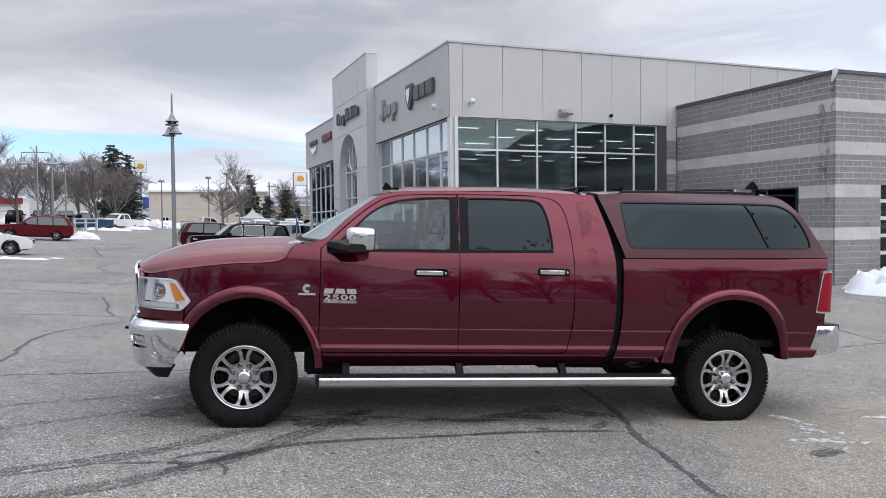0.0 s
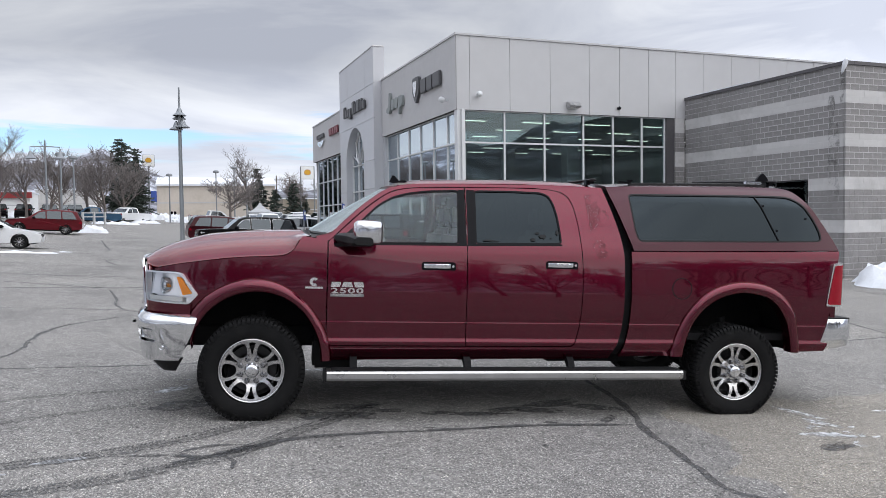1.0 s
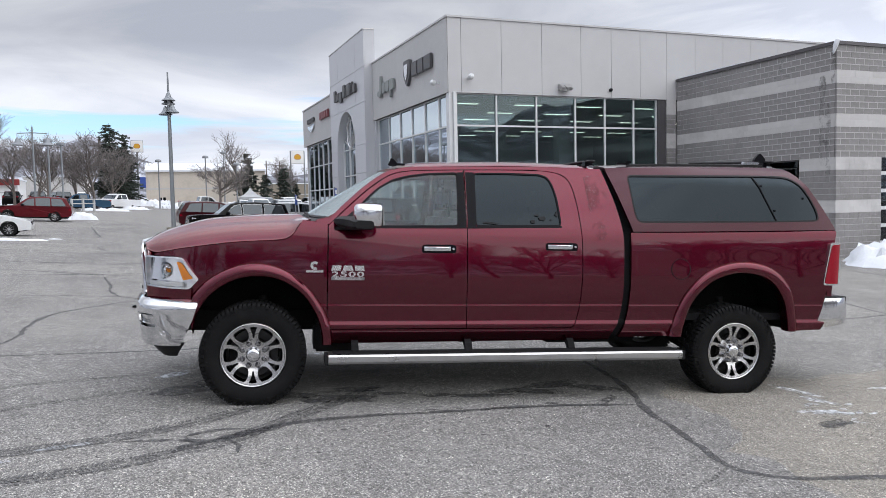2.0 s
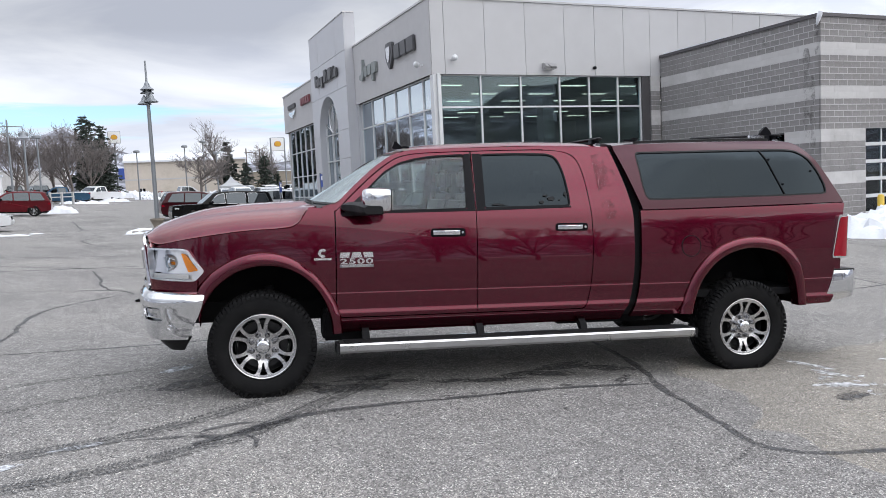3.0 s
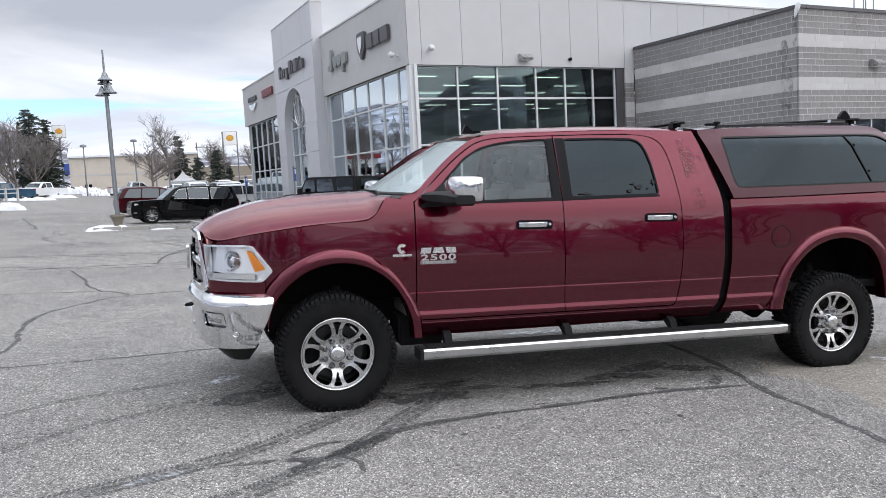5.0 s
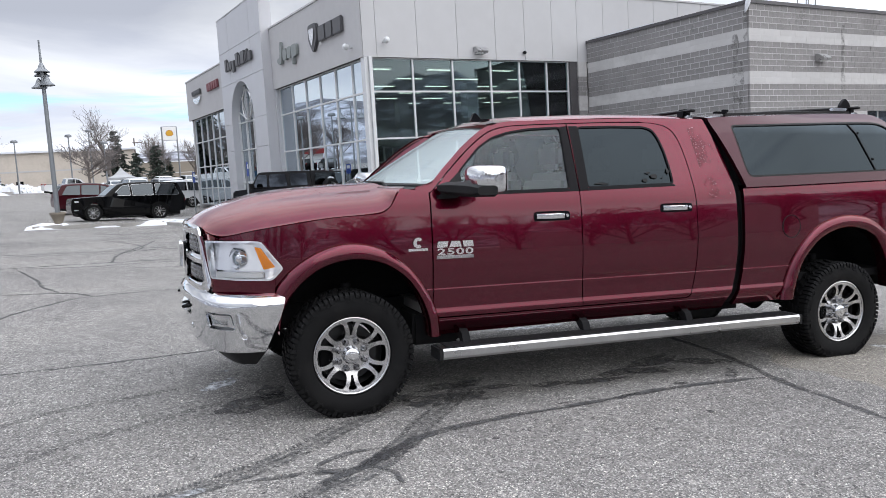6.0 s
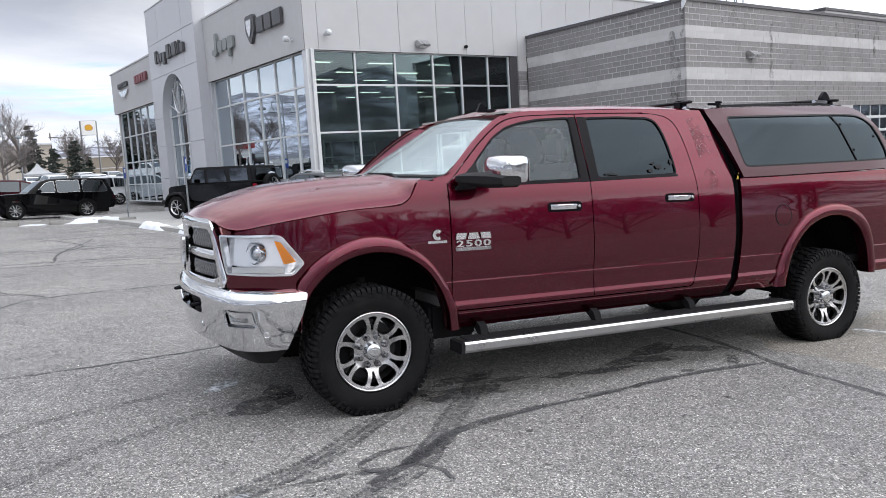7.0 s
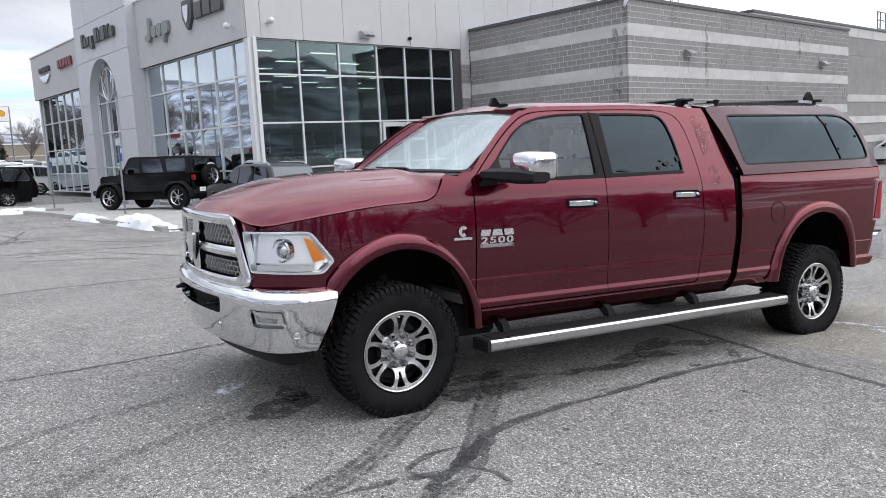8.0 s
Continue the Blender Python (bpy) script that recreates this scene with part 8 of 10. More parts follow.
def jeep(at, scale=1.0):
    """A boxy black off-roader with flared wings and the spare wheel on its tail."""
    c = thing("parked_offroader", "boxy black four-door off-roader with snow on its spare wheel", "car", at @ Matrix.Scale(scale, 4), "parked vehicles")
    wb, r, hw = 3.0, 0.42, 0.80
    body = boxes((-2.02, 1.20, -hw, hw, 0.62, 1.22), bevel=0.04)
    part("body", body, CAR_BLACK, c)
    bm = bmesh.new()
    prism(bm, [(1.15, 0.66), (2.1, 0.66), (2.12, 1.10), (2.05, 1.18), (1.15, 1.24)], 1.36, Matrix(((1, 0, 0, 0), (0, 0, 1, -0.68), (0, 1, 0, 0), (0, 0, 0, 1))))
    bmesh.ops.bevel(bm, geom=bm.edges[:], offset=0.04, segments=2, affect="EDGES")
    part("bonnet", bm, CAR_BLACK, c)
    bm = bmesh.new()
    prism(bm, [(1.12, 1.22), (0.72, 1.80), (0.55, 1.84), (-1.88, 1.82), (-2.0, 1.22)], 1.44, Matrix(((1, 0, 0, 0), (0, 0, 1, -0.72), (0, 1, 0, 0), (0, 0, 0, 1))))
    bmesh.ops.bevel(bm, geom=bm.edges[:], offset=0.04, segments=2, affect="EDGES")
    house = part("hardtop", bm, BLACK_PLASTIC, c)
    for sg in (-1, 1):
        for pts in ([(0.94, 1.28), (0.64, 1.74), (0.20, 1.74), (0.20, 1.28)], [(0.08, 1.28), (0.08, 1.74), (-0.72, 1.74), (-0.82, 1.28)], [(-0.98, 1.30), (-0.94, 1.74), (-1.76, 1.74), (-1.80, 1.30)]):
            bm = bmesh.new()
            prism(bm, rounded(pts, 0.06, 3), 0.012, Matrix(((1, 0, 0, 0), (0, 0, sg, sg * 0.722), (0, 1, 0, 0), (0, 0, 0, 1))))
            bmesh.ops.recalc_face_normals(bm, faces=bm.faces[:])
            part("window", bm, CAR_GLASS, house)
        for ax in (wb / 2, -wb / 2):
            small_wheel(c, Matrix(((1, 0, 0, ax), (0, 0, sg, sg * (hw + 0.02)), (0, -sg, 0, r), (0, 0, 0, 1))), r, RIM, 7)
            bm = bmesh.new()
            rows = []
            for a in [math.pi * (0.02 + 0.96 * k / 10) for k in range(11)]:
                x, z = ax + (r + 0.14) * math.cos(a), r + 0.02 + (r + 0.13) * min(0.92, math.sin(a))
                rows.append([bm.verts.new((x, sg * y, z + dz)) for y, dz in ((hw - 0.12, 0.03), (hw + 0.16, 0.02), (hw + 0.17, -0.05), (hw - 0.12, -0.05))])
            for a, b in zip(rows, rows[1:]):
                for i in range(4):
                    bm.faces.new((a[i], a[(i + 1) % 4], b[(i + 1) % 4], b[i]))
            bmesh.ops.recalc_face_normals(bm, faces=bm.faces[:])
            part("wheel_arch", bm, BLACK_PLASTIC, c)
        part("wing_mirror", boxes((0.72, 0.86, sg * 0.95 - 0.11, sg * 0.95 + 0.11, 1.22, 1.42), bevel=0.03), BLACK_PLASTIC, c)
        part("tail_lamp", boxes((-2.08, -2.0, sg * 0.68 - 0.09, sg * 0.68 + 0.09, 0.98, 1.18), bevel=0.02), RED_LENS, c)
        part("headlamp", boxes((2.08, 2.14, sg * 0.48 - 0.1, sg * 0.48 + 0.1, 0.90, 1.08), bevel=0.03), SILVER, c)
        for x in (0.24, -0.80):
            part("door_handle", boxes((x - 0.06, x + 0.06, sg * 0.815 - 0.015, sg * 0.815 + 0.015, 1.08, 1.11)), BLACK_PLASTIC, c)
    part("front_bumper", boxes((2.05, 2.34, -0.82, 0.82, 0.52, 0.70), bevel=0.03), BLACK_PLASTIC, c)
    part("rear_bumper", boxes((-2.30, -2.05, -0.82, 0.82, 0.52, 0.68), bevel=0.03), BLACK_PLASTIC, c)
    part("number_plate", boxes((-2.315, -2.305, 0.42, 0.72, 0.60, 0.75)), SIGN_WHITE, c)
    bm = bmesh.new()
    prism(bm, rounded([(-0.56, 1.30), (0.56, 1.30), (0.52, 1.72), (-0.52, 1.72)], 0.06, 3), 0.012, Matrix(((0, 0, -1, -1.985), (1, 0, 0, 0), (0, 1, 0, 0), (0, 0, 0, 1))))
    bmesh.ops.recalc_face_normals(bm, faces=bm.faces[:])
    part("rear_window", bm, CAR_GLASS, house)
    small_wheel(c, Matrix(((0, 0, -1, -2.20), (-1, 0, 0, -0.05), (0, 1, 0, 1.12), (0, 0, 0, 1))), 0.41, RIM, 7)
    part("underbody", boxes((-1.9, 1.9, -0.6, 0.6, 0.34, 0.64)), UNDER, c)
    bm = bmesh.new()
    tube(bm, [(-2.2, -0.30, 1.455), (-2.2, -0.18, 1.525), (-2.2, -0.02, 1.545), (-2.2, 0.10, 1.53)], [0.02, 0.05, 0.045, 0.015], 8)
    part("snow_cap", bm, SNOW, c, "snow lying on the spare wheel", smooth=True)
    return c


SUV_YAW = 183.0
sx, sy = 4.55, 42.7
nx, ny = math.cos(radians(SUV_YAW - 90)), math.sin(radians(SUV_YAW - 90))
car_model("large_suv", CAR_BLACK, "large black SUV with chrome window trim beside a snowy kerb", on_ground(sx + nx * 0.9, sy + ny * 0.9, SUV_YAW), trim=CHROME)
car_model("suv", CAR_MAROON, "deep maroon SUV parked behind a large black SUV", on_ground(4.4, 51.5, 4.0), trim=None)
jeep(on_ground(8.7, 30.7, 118.0, 0.06), 1.03)
car_model("suv", CAR_GREY, "dark grey SUV with silver roof rails beside the showroom", on_ground(9.05, 23.7, 91.0, 0.06), rails=True, scale=0.86)
car_model("suv", CAR_RED, "dark red SUV parked at the edge of the car park", on_ground(-7.15, 58.5, 180.0), scale=0.92)
car_model("sedan", CAR_WHITE, "white compact car parked beside a strip of snow", on_ground(-7.4, 41.2, 2.0), scale=1.0)
car_model("pickup", CAR_BLUE, "steel blue pickup truck behind a white fence", on_ground(-6.4, 91.0, 180.0), scale=0.95)
car_model("pickup", CAR_WHITE, "white pickup truck beyond the snow bank", on_ground(6.9, 99.5, 8.0))
car_model("suv", CAR_WHITE, "white SUV parked beside the far showroom bay", on_ground(8.8, 55.0, 175.0))
car_model("sedan", CAR_RED, "red car parked beyond the far showroom bay", on_ground(5.6, 47.5, 180.0))
car_model("suv", CAR_WHITE, "white SUV parked beyond the workshop", on_ground(52.0, 20.5, 100.0))
for kind, paint, words, x, y, yaw in (("suv", CAR_GREY, "dark grey SUV on display inside the showroom", 14.2, 29.6, 20.0), ("suv", CAR_WHITE, "white SUV on display inside the showroom", 17.4, 32.4, 160.0)):
    car_model(kind, paint, words, pose(x, y, 0.02, 0, 0, yaw), "showroom cars")
car_model("pickup", CAR_WHITE, "white pickup truck beside a snow bank at the far lot edge", on_ground(-3.2, 99.5, 228.0))

# rows of stock beyond
rnd = random.Random(5)
stock = {}
for k, (kind, pnt, words) in enumerate((("suv", CAR_SILVER, "silver SUV in a snowy row of stock"), ("sedan", CAR_WHITE, "white car in a snowy row of stock"), ("pickup", CAR_BLACK, "black pickup truck in a snowy row of stock"), ("suv", CAR_GREY, "dark grey SUV in a snowy row of stock"), ("suv", CAR_WHITE, "white SUV in a snowy row of stock"))):
    stock[k] = car_model(kind, pnt, words, on_ground(12.0 + 3.0 * k, 74.0, 95.0), "rows of stock")
for row, (y, a, b) in enumerate(((80.0, 10.5, 30.0), (92.0, 12.0, 33.0), (108.0, 12.5, 30.0), (112.0, -22.0, -8.0), (128.0, -24.0, -6.0))):
    x = a
    while x < b:
        copy_thing(stock[rnd.randrange(5)], on_ground(x, y + rnd.uniform(-0.4, 0.4), 95.0 + rnd.uniform(-4, 4)))
        x += rnd.uniform(2.8, 3.4)


# ---- kerbs, snow, lamps, signs, trees, distant buildings ----
def apron():
    """Concrete apron before the showroom with a low kerb."""
    bm = bmesh.new()
    xs, ys = [4.95, 5.1, 6.5, 8.0, 10.3], [20.5] + [22.0 + 3 * i for i in range(8)]
    grid = [[bm.verts.new((x, y, gz(x, y) + 0.06)) for x in xs] for y in ys]
    for a, b in zip(grid, grid[1:]):
        for i in range(len(xs) - 1):
            bm.faces.new((a[i], a[i + 1], b[i + 1], b[i]))
    for a, b in zip(grid, grid[1:]):
        p, q = a[0], b[0]
        lo = [bm.verts.new((v.co.x, v.co.y, v.co.z - 0.2)) for v in (p, q)]
        bm.faces.new((p, q, lo[1], lo[0]))
    tagged(part("pavement", bm, CONCRETE), "pale concrete apron in front of the showroom", "pavement", kind="structure")
    for k in range(8):
        y0, y1 = 20.5 + 2.7 * k, 23.2 + 2.7 * k - 0.012
        b2 = bmesh.new()
        z0, z1 = gz(4.85, y0), gz(4.85, y1)
        v = [b2.verts.new(c) for c in ((4.78, y0, z0 - 0.2), (4.94, y0, z0 - 0.2), (4.94, y1, z1 - 0.2), (4.78, y1, z1 - 0.2), (4.80, y0, z0 + 0.12), (4.94, y0, z0 + 0.13), (4.94, y1, z1 + 0.13), (4.80, y1, z1 + 0.12))]
        for f in ((3, 2, 1, 0), (4, 5, 6, 7), (0, 1, 5, 4), (1, 2, 6, 5), (2, 3, 7, 6), (3, 0, 4, 7)):
            b2.faces.new([v[i] for i in f])
        tagged(part("kerb", b2, CONCRETE), "pale concrete kerb stone", "kerb", "kerb stones", "structure")


apron()
# island with the lamp
for k in range(6):
    a = 0.0 + 1.05 * k
    b2 = boxes((a, a + 1.035, 34.2, 34.36, gz(a, 34.2) - 0.1, gz(a, 34.2) + 0.13), bevel=0.02)
    tagged(part("kerb", b2, CONCRETE), "pale concrete kerb stone of the parking island", "kerb", "kerb stones", "structure")

HEAP = "heap of ploughed snow along the kerb"
def heap(cx, cy, lx, ly, h, turn, seed):
    snow_heap(cx, cy, lx, ly, h, turn, seed, HEAP if h < 0.6 else "large lumpy bank of ploughed snow")


heap(5.15, 22.6, 4.2, 0.9, 0.30, 88, 3)
heap(5.0, 26.2, 3.0, 0.7, 0.22, 92, 5)
heap(4.7, 34.4, 2.3, 1.0, 0.26, 8, 7)
heap(0.6, 34.6, 1.8, 0.9, 0.24, 5, 9)
heap(2.6, 34.3, 1.1, 0.4, 0.08, 0, 11)
heap(20.2, 15.8, 3.4, 2.6, 0.75, 25, 13)
heap(22.0, 16.6, 4.5, 2.6, 0.8, -8, 15)
heap(-5.0, 34.9, 2.6, 0.7, 0.10, 10, 17)
heap(-4.4, 62.5, 2.2, 1.6, 0.55, 10, 19)
heap(-3.8, 37.5, 0.7, 0.4, 0.05, 30, 21)
heap(-3.0, 100.0, 7.0, 2.6, 0.5, 6, 23)
heap(0.0, 140.0, 14.0, 4.0, 0.8, 3, 25)
heap(13.0, 118.0, 18.0, 4.0, 0.9, 8, 27)
heap(5.0, 112.0, 8.0, 3.0, 0.7, 0, 29)
heap(-16.0, 118.0, 22.0, 4.0, 0.7, 0, 31)
heap(20.0, 100.0, 18.0, 2.0, 0.6, 5, 33)
heap(13.5, 68.0, 7.0, 1.6, 0.6, 5, 37)
heap(0.6, 126.0, 9.0, 3.5, 0.9, 3, 39)
heap(-8.5, 84.0, 4.0, 1.6, 0.5, 30, 43)
heap(-4.0, 90.0, 5.0, 1.4, 0.35, 12, 45)


def bell(bm, at, s=1.0):
    lathe(bm, [(0.03, 0.62), (0.07, 0.58), (0.11, 0.50), (0.16, 0.42), (0.19, 0.30), (0.24, 0.20), (0.38, 0.08), (0.46, 0.02), (0.46, -0.02), (0.36, 0.02), (0.2, 0.16), (0.0, 0.2)], 24, at @ Matrix.Scale(s, 4))


def bell_lamp(x, y, top, label):
    """Tall pole with bell-shaped shades hung at two heights on short arms, and a spike."""
    z0 = gz(x, y)
    t = thing("street_lamp", label, "street lamp", pose(x, y, z0), "car park lamps")
    h = top - z0
    bm = bmesh.new()
    tube(bm, [(0, 0, 0.5), (0, 0, h * 0.5), (0, 0, h - 1.15)], [0.105, 0.09, 0.075], 12)
    part("pole", bm, POLE, t, smooth=True)
    bm = bmesh.new()
    tube(bm, [(0, 0, h - 1.15), (0, 0, h - 0.9), (0, 0, h)], [0.07, 0.05, 0.035], 8)
    part("finial", bm, POLE, t, smooth=True)
    for k, (dx, dy, dz) in enumerate(((0.0, 0.0, -1.30), (0.14, -0.12, -1.86), (-0.15, 0.10, -1.94), (0.0, 0.30, -1.42))):
        bm = bmesh.new()
        bell(bm, pose(dx, dy, h + dz), 0.66)
        part("shade", bm, POLE, t, smooth=True)
        if dx or dy:
            bm = bmesh.new()
            tube(bm, [(0, 0, h + dz + 0.8), (dx * 0.6, dy * 0.6, h + dz + 0.82), (dx, dy, h + dz + 0.6)], 0.025, 6)
            part("arm", bm, POLE, t, smooth=True)
    bm = bmesh.new()
    lathe(bm, [(0.0, 0.0), (0.15, 0.0), (0.18, 0.08), (0.16, 0.16), (0.28, 0.50), (0.32, 0.54), (0.32, 0.62), (0.26, 0.62), (0.25, 0.56), (0.08, 0.56)], 20)
    part("planter", bm, TERRACOTTA, t, "weathered concrete planter at the base", smooth=True)


bell_lamp(1.15, 37.9, 7.92, "tall grey car park lamp with bell shades standing in a planter")


def twin_lamp(x, y, h, label, arm=1.1, yaw=0.0):
    t = thing("street_lamp", label, "street lamp", pose(x, y, gz(x, y), 0, 0, yaw), "car park lamps")
    bm = bmesh.new()
    tube(bm, [(0, 0, 0), (0, 0, h)], [0.10, 0.06], 8)
    part("pole", bm, POLE, t, smooth=True)
    bm = bmesh.new()
    tube(bm, [(-arm, 0, h - 0.9), (-arm, 0, h - 0.55), (0, 0, h - 0.5), (arm, 0, h - 0.55), (arm, 0, h - 0.9)], 0.04, 6)
    part("arm", bm, POLE, t, smooth=True)
    for sx in (-arm, arm):
        bm = bmesh.new()
        bell(bm, pose(sx, 0, h - 1.5), 1.0)
        part("shade", bm, POLE, t, smooth=True)


def box_lamp(x, y, h, label):
    t = thing("street_lamp", label, "street lamp", pose(x, y, gz(x, y)), "car park lamps")
    bm = bmesh.new()
    tube(bm, [(0, 0, 0), (0, 0, h)], [0.10, 0.07], 8)
    part("pole", bm, POLE, t, smooth=True)
    bm = bmesh.new()
    lathe(bm, [(0, 0.30), (0.22, 0.29), (0.38, 0.18), (0.40, 0.0), (0.36, -0.05), (0, -0.05)], 16, pose(0, 0, h))
    part("lamp_head", bm, POLE, t, smooth=True)


twin_lamp(-8.4, 71.0, 7.2, "grey lamp post with two hanging bell shades")
box_lamp(-7.6, 74.0, 6.2, "grey lamp post with a round flat head")
box_lamp(-7.3, 82.0, 6.4, "grey lamp post with a round flat head")
box_lamp(1.83, 108.0, 6.2, "grey lamp post with a round flat head")
box_lamp(7.76, 107.7, 6.95, "grey lamp post with a round flat head")
box_lamp(11.7, 107.3, 6.1, "grey lamp post with a round flat head")
box_lamp(10.1, 107.5, 7.6, "grey lamp post with a round flat head")
box_lamp(30.0, 120.0, 11.0, "grey lamp post with a round flat head")


def sign_post(x, y, yaw, label):
    t = thing("sign_post", label, "sign", pose(x, y, gz(x, y) + 0.06, 0, 0, yaw), "parking signs")
    bm = bmesh.new()
    tube(bm, [(0, 0, 0), (0, 0, 2.25)], 0.032, 8)
    part("post", bm, POLE, t, smooth=True)
    part("sign_plate", boxes((-0.14, 0.14, -0.05, -0.035, 1.72, 2.2), bevel=0.004), SIGN_BLUE, t, "blue parking sign plate")
    part("plate_bar", boxes((-0.09, 0.09, -0.056, -0.0515, 1.98, 2.14)), SIGN_WHITE, t)


sign_post(6.55, 28.2, 62, "blue parking sign on a thin steel post")
sign_post(6.8, 37.6, 58, "blue parking sign on a thin steel post")


def roadside_sign(x, y, z, size, poles, label):
    t = thing("roadside_sign", label, "sign", pose(x, y, gz(x, y)), "roadside signs")
    h = z - gz(x, y)
    part("board_frame", boxes((-size * 0.53, size * 0.53, -0.10, 0.10, h - size * 0.58, h + size * 0.48)), POLE, t)
    part("sign_board", boxes((-size / 2, size / 2, -0.15, 0.15, h - size * 0.55, h + size * 0.45), bevel=0.03), SIGN_WHITE, t)
    bm = bmesh.new()
    fan = [(0.25 * size * math.cos(a) * (1 + 0.05 * math.cos(a * 14)), 0.23 * size * math.sin(a) * (1 + 0.05 * math.cos(a * 14))) for a in [math.pi * (-0.12 + 1.24 * k / 40) for k in range(41)]]
    fan += [(-0.13 * size, -0.17 * size), (0.13 * size, -0.17 * size)]
    prism(bm, [(p[0] * 1.1, p[1] * 1.1) for p in fan], 0.02, Matrix(((1, 0, 0, 0), (0, 0, -1, -0.152), (0, 1, 0, h - size * 0.05), (0, 0, 0, 1))))
    bmesh.ops.recalc_face_normals(bm, faces=bm.faces[:])
    part("emblem_edge", bm, SIGN_RED, t)
    bm = bmesh.new()
    prism(bm, fan, 0.02, Matrix(((1, 0, 0, 0), (0, 0, -1, -0.174), (0, 1, 0, h - size * 0.05), (0, 0, 0, 1))))
    bmesh.ops.recalc_face_normals(bm, faces=bm.faces[:])
    part("emblem", bm, SIGN_YELLOW, t, "rounded yellow emblem shape")
    for px in poles:
        bm = bmesh.new()
        tube(bm, [(px * size, 0, 0), (px * size, 0, h + size * 0.45)], 0.12, 8)
        part("post", bm, POLE, t, smooth=True)


roadside_sign(24.2, 129.7, 9.87, 2.1, (-0.54, 0.54), "white roadside sign with a rounded yellow emblem on two posts")
roadside_sign(-0.72, 112.6, 10.2, 1.5, (0.0,), "white roadside sign with a rounded yellow emblem among the trees")

# ---- trees ----
def branch_mesh(seed, height, spread, levels, trunk_r, lean=0.0, limbs=6, upright=0.5, clear=0.28):
    """Returns two bmeshes: trunk with limbs, and fine twigs."""
    r = random.Random(seed)
    wood, twigs = bmesh.new(), bmesh.new()

    def grow(p, d, length, rad, level):
        k = 3 if level < 2 else 2
        pts, q, dd = [p], p, d
        for i in range(k):
            dd = (dd + Vector((r.uniform(-1, 1), r.uniform(-1, 1), r.uniform(-0.3, 0.7) * upright)) * 0.20).normalized()
            q = q + dd * length / k
            pts.append(q)
        target, sides = (wood, 6 if level == 0 else 5 if level == 1 else 4) if level < 2 else (twigs, 3)
        tube(target, pts, [max(0.011, rad * (1 - 0.55 * i / k)) for i in range(k + 1)], sides)
        if level >= levels:
            return
        n = limbs if level == 0 else r.choice((6, 6, 7)) if level == 1 else r.choice((4, 5, 5))
        for i in range(n):
            t = clear + (1 - clear) * (i + r.uniform(0.2, 0.9)) / n if level == 0 else 0.25 + 0.75 * (i + r.random()) / n
            f = min(k - 1e-3, t * k)
            a = pts[int(f)].lerp(pts[int(f) + 1], f - int(f))
            az = r.uniform(0, 2 * math.pi)
            side = Vector((math.cos(az), math.sin(az), 0))
            tilt = (spread if level == 0 else 0.75) * r.uniform(0.7, 1.2)
            nd = (dd * math.cos(tilt) + side * math.sin(tilt) + Vector((0, 0, 0.25 * upright))).normalized()
            grow(a, nd, length * (0.62 if level == 0 else 0.58) * r.uniform(0.75, 1.15) * (1.15 - 0.4 * t if level == 0 else 1), rad * (0.48 if level == 0 else 0.42) * (1.1 - 0.45 * t), level + 1)

    grow(Vector((0, 0, -0.1)), Vector((lean, 0, 1)).normalized(), height * 0.62, trunk_r, 0)
    return wood, twigs


def bare_tree(x, y, seed, height, label, spread=0.8, levels=4, limbs=8, upright=0.6, yaw=0.0, clear=0.28):
    t = thing("bare_tree", label, "tree", pose(x, y, gz(x, y), 0, 0, yaw), "leafless trees")
    wood, twigs = branch_mesh(seed, height, spread, levels, height * 0.022, 0.03, limbs, upright, clear)
    part("trunk", wood, BARK, t, smooth=True)
    tagged(part("crown", twigs, TWIG, t, "fine leafless twigs"))
    return t


def conifer(x, y, seed, height, radius, label, snow=0.0):
    r = random.Random(seed)
    t = thing("conifer", label, "tree", pose(x, y, gz(x, y)), "evergreens")
    bm = bmesh.new()
    tube(bm, [(0, 0, -0.1), (0.05, 0, height * 0.5), (0, 0, height)], [height * 0.022, height * 0.014, 0.02], 7)
    part("trunk", bm, BARK, t, smooth=True)
    bm = bmesh.new()
    z = height * 0.08
    while z < height * 0.99:
        k = z / height
        rr = radius * min(1.0, 0.35 + 2.2 * k) * (1 - k) ** 0.62 * (0.55 + 0.7 * r.random()) + 0.2
        for i in range(5 + int(7 * (1 - k))):
            a = r.uniform(0, 2 * math.pi)
            ln = rr * r.uniform(0.55, 1.15)
            d = Vector((math.cos(a), math.sin(a), 0))
            s = Vector((-d.y, d.x, 0))
            m = max(3, int(ln / 0.22))
            rise = r.uniform(-0.12, 0.18)
            for j in range(m):
                f = (j + 0.5) / m
                c = d * (ln * f) + Vector((0, 0, z + rise * ln * f - 0.22 * ln * f * f))
                for q in range(3):
                    e = (d * r.uniform(0.2, 1.0) + s * r.uniform(-1, 1) + Vector((0, 0, r.uniform(-0.35, 0.45)))).normalized()
                    g = e.cross(Vector((r.uniform(-1, 1), r.uniform(-1, 1), r.uniform(-1, 1)))).normalized()
                    size = r.uniform(0.28, 0.52)
                    v = [bm.verts.new(c - g * size * 0.32), bm.verts.new(c + g * size * 0.32), bm.verts.new(c + e * size)]
                    bm.faces.new(v)
        z += r.uniform(0.20, 0.38)
    part("crown", bm, NEEDLE, t)
    return t


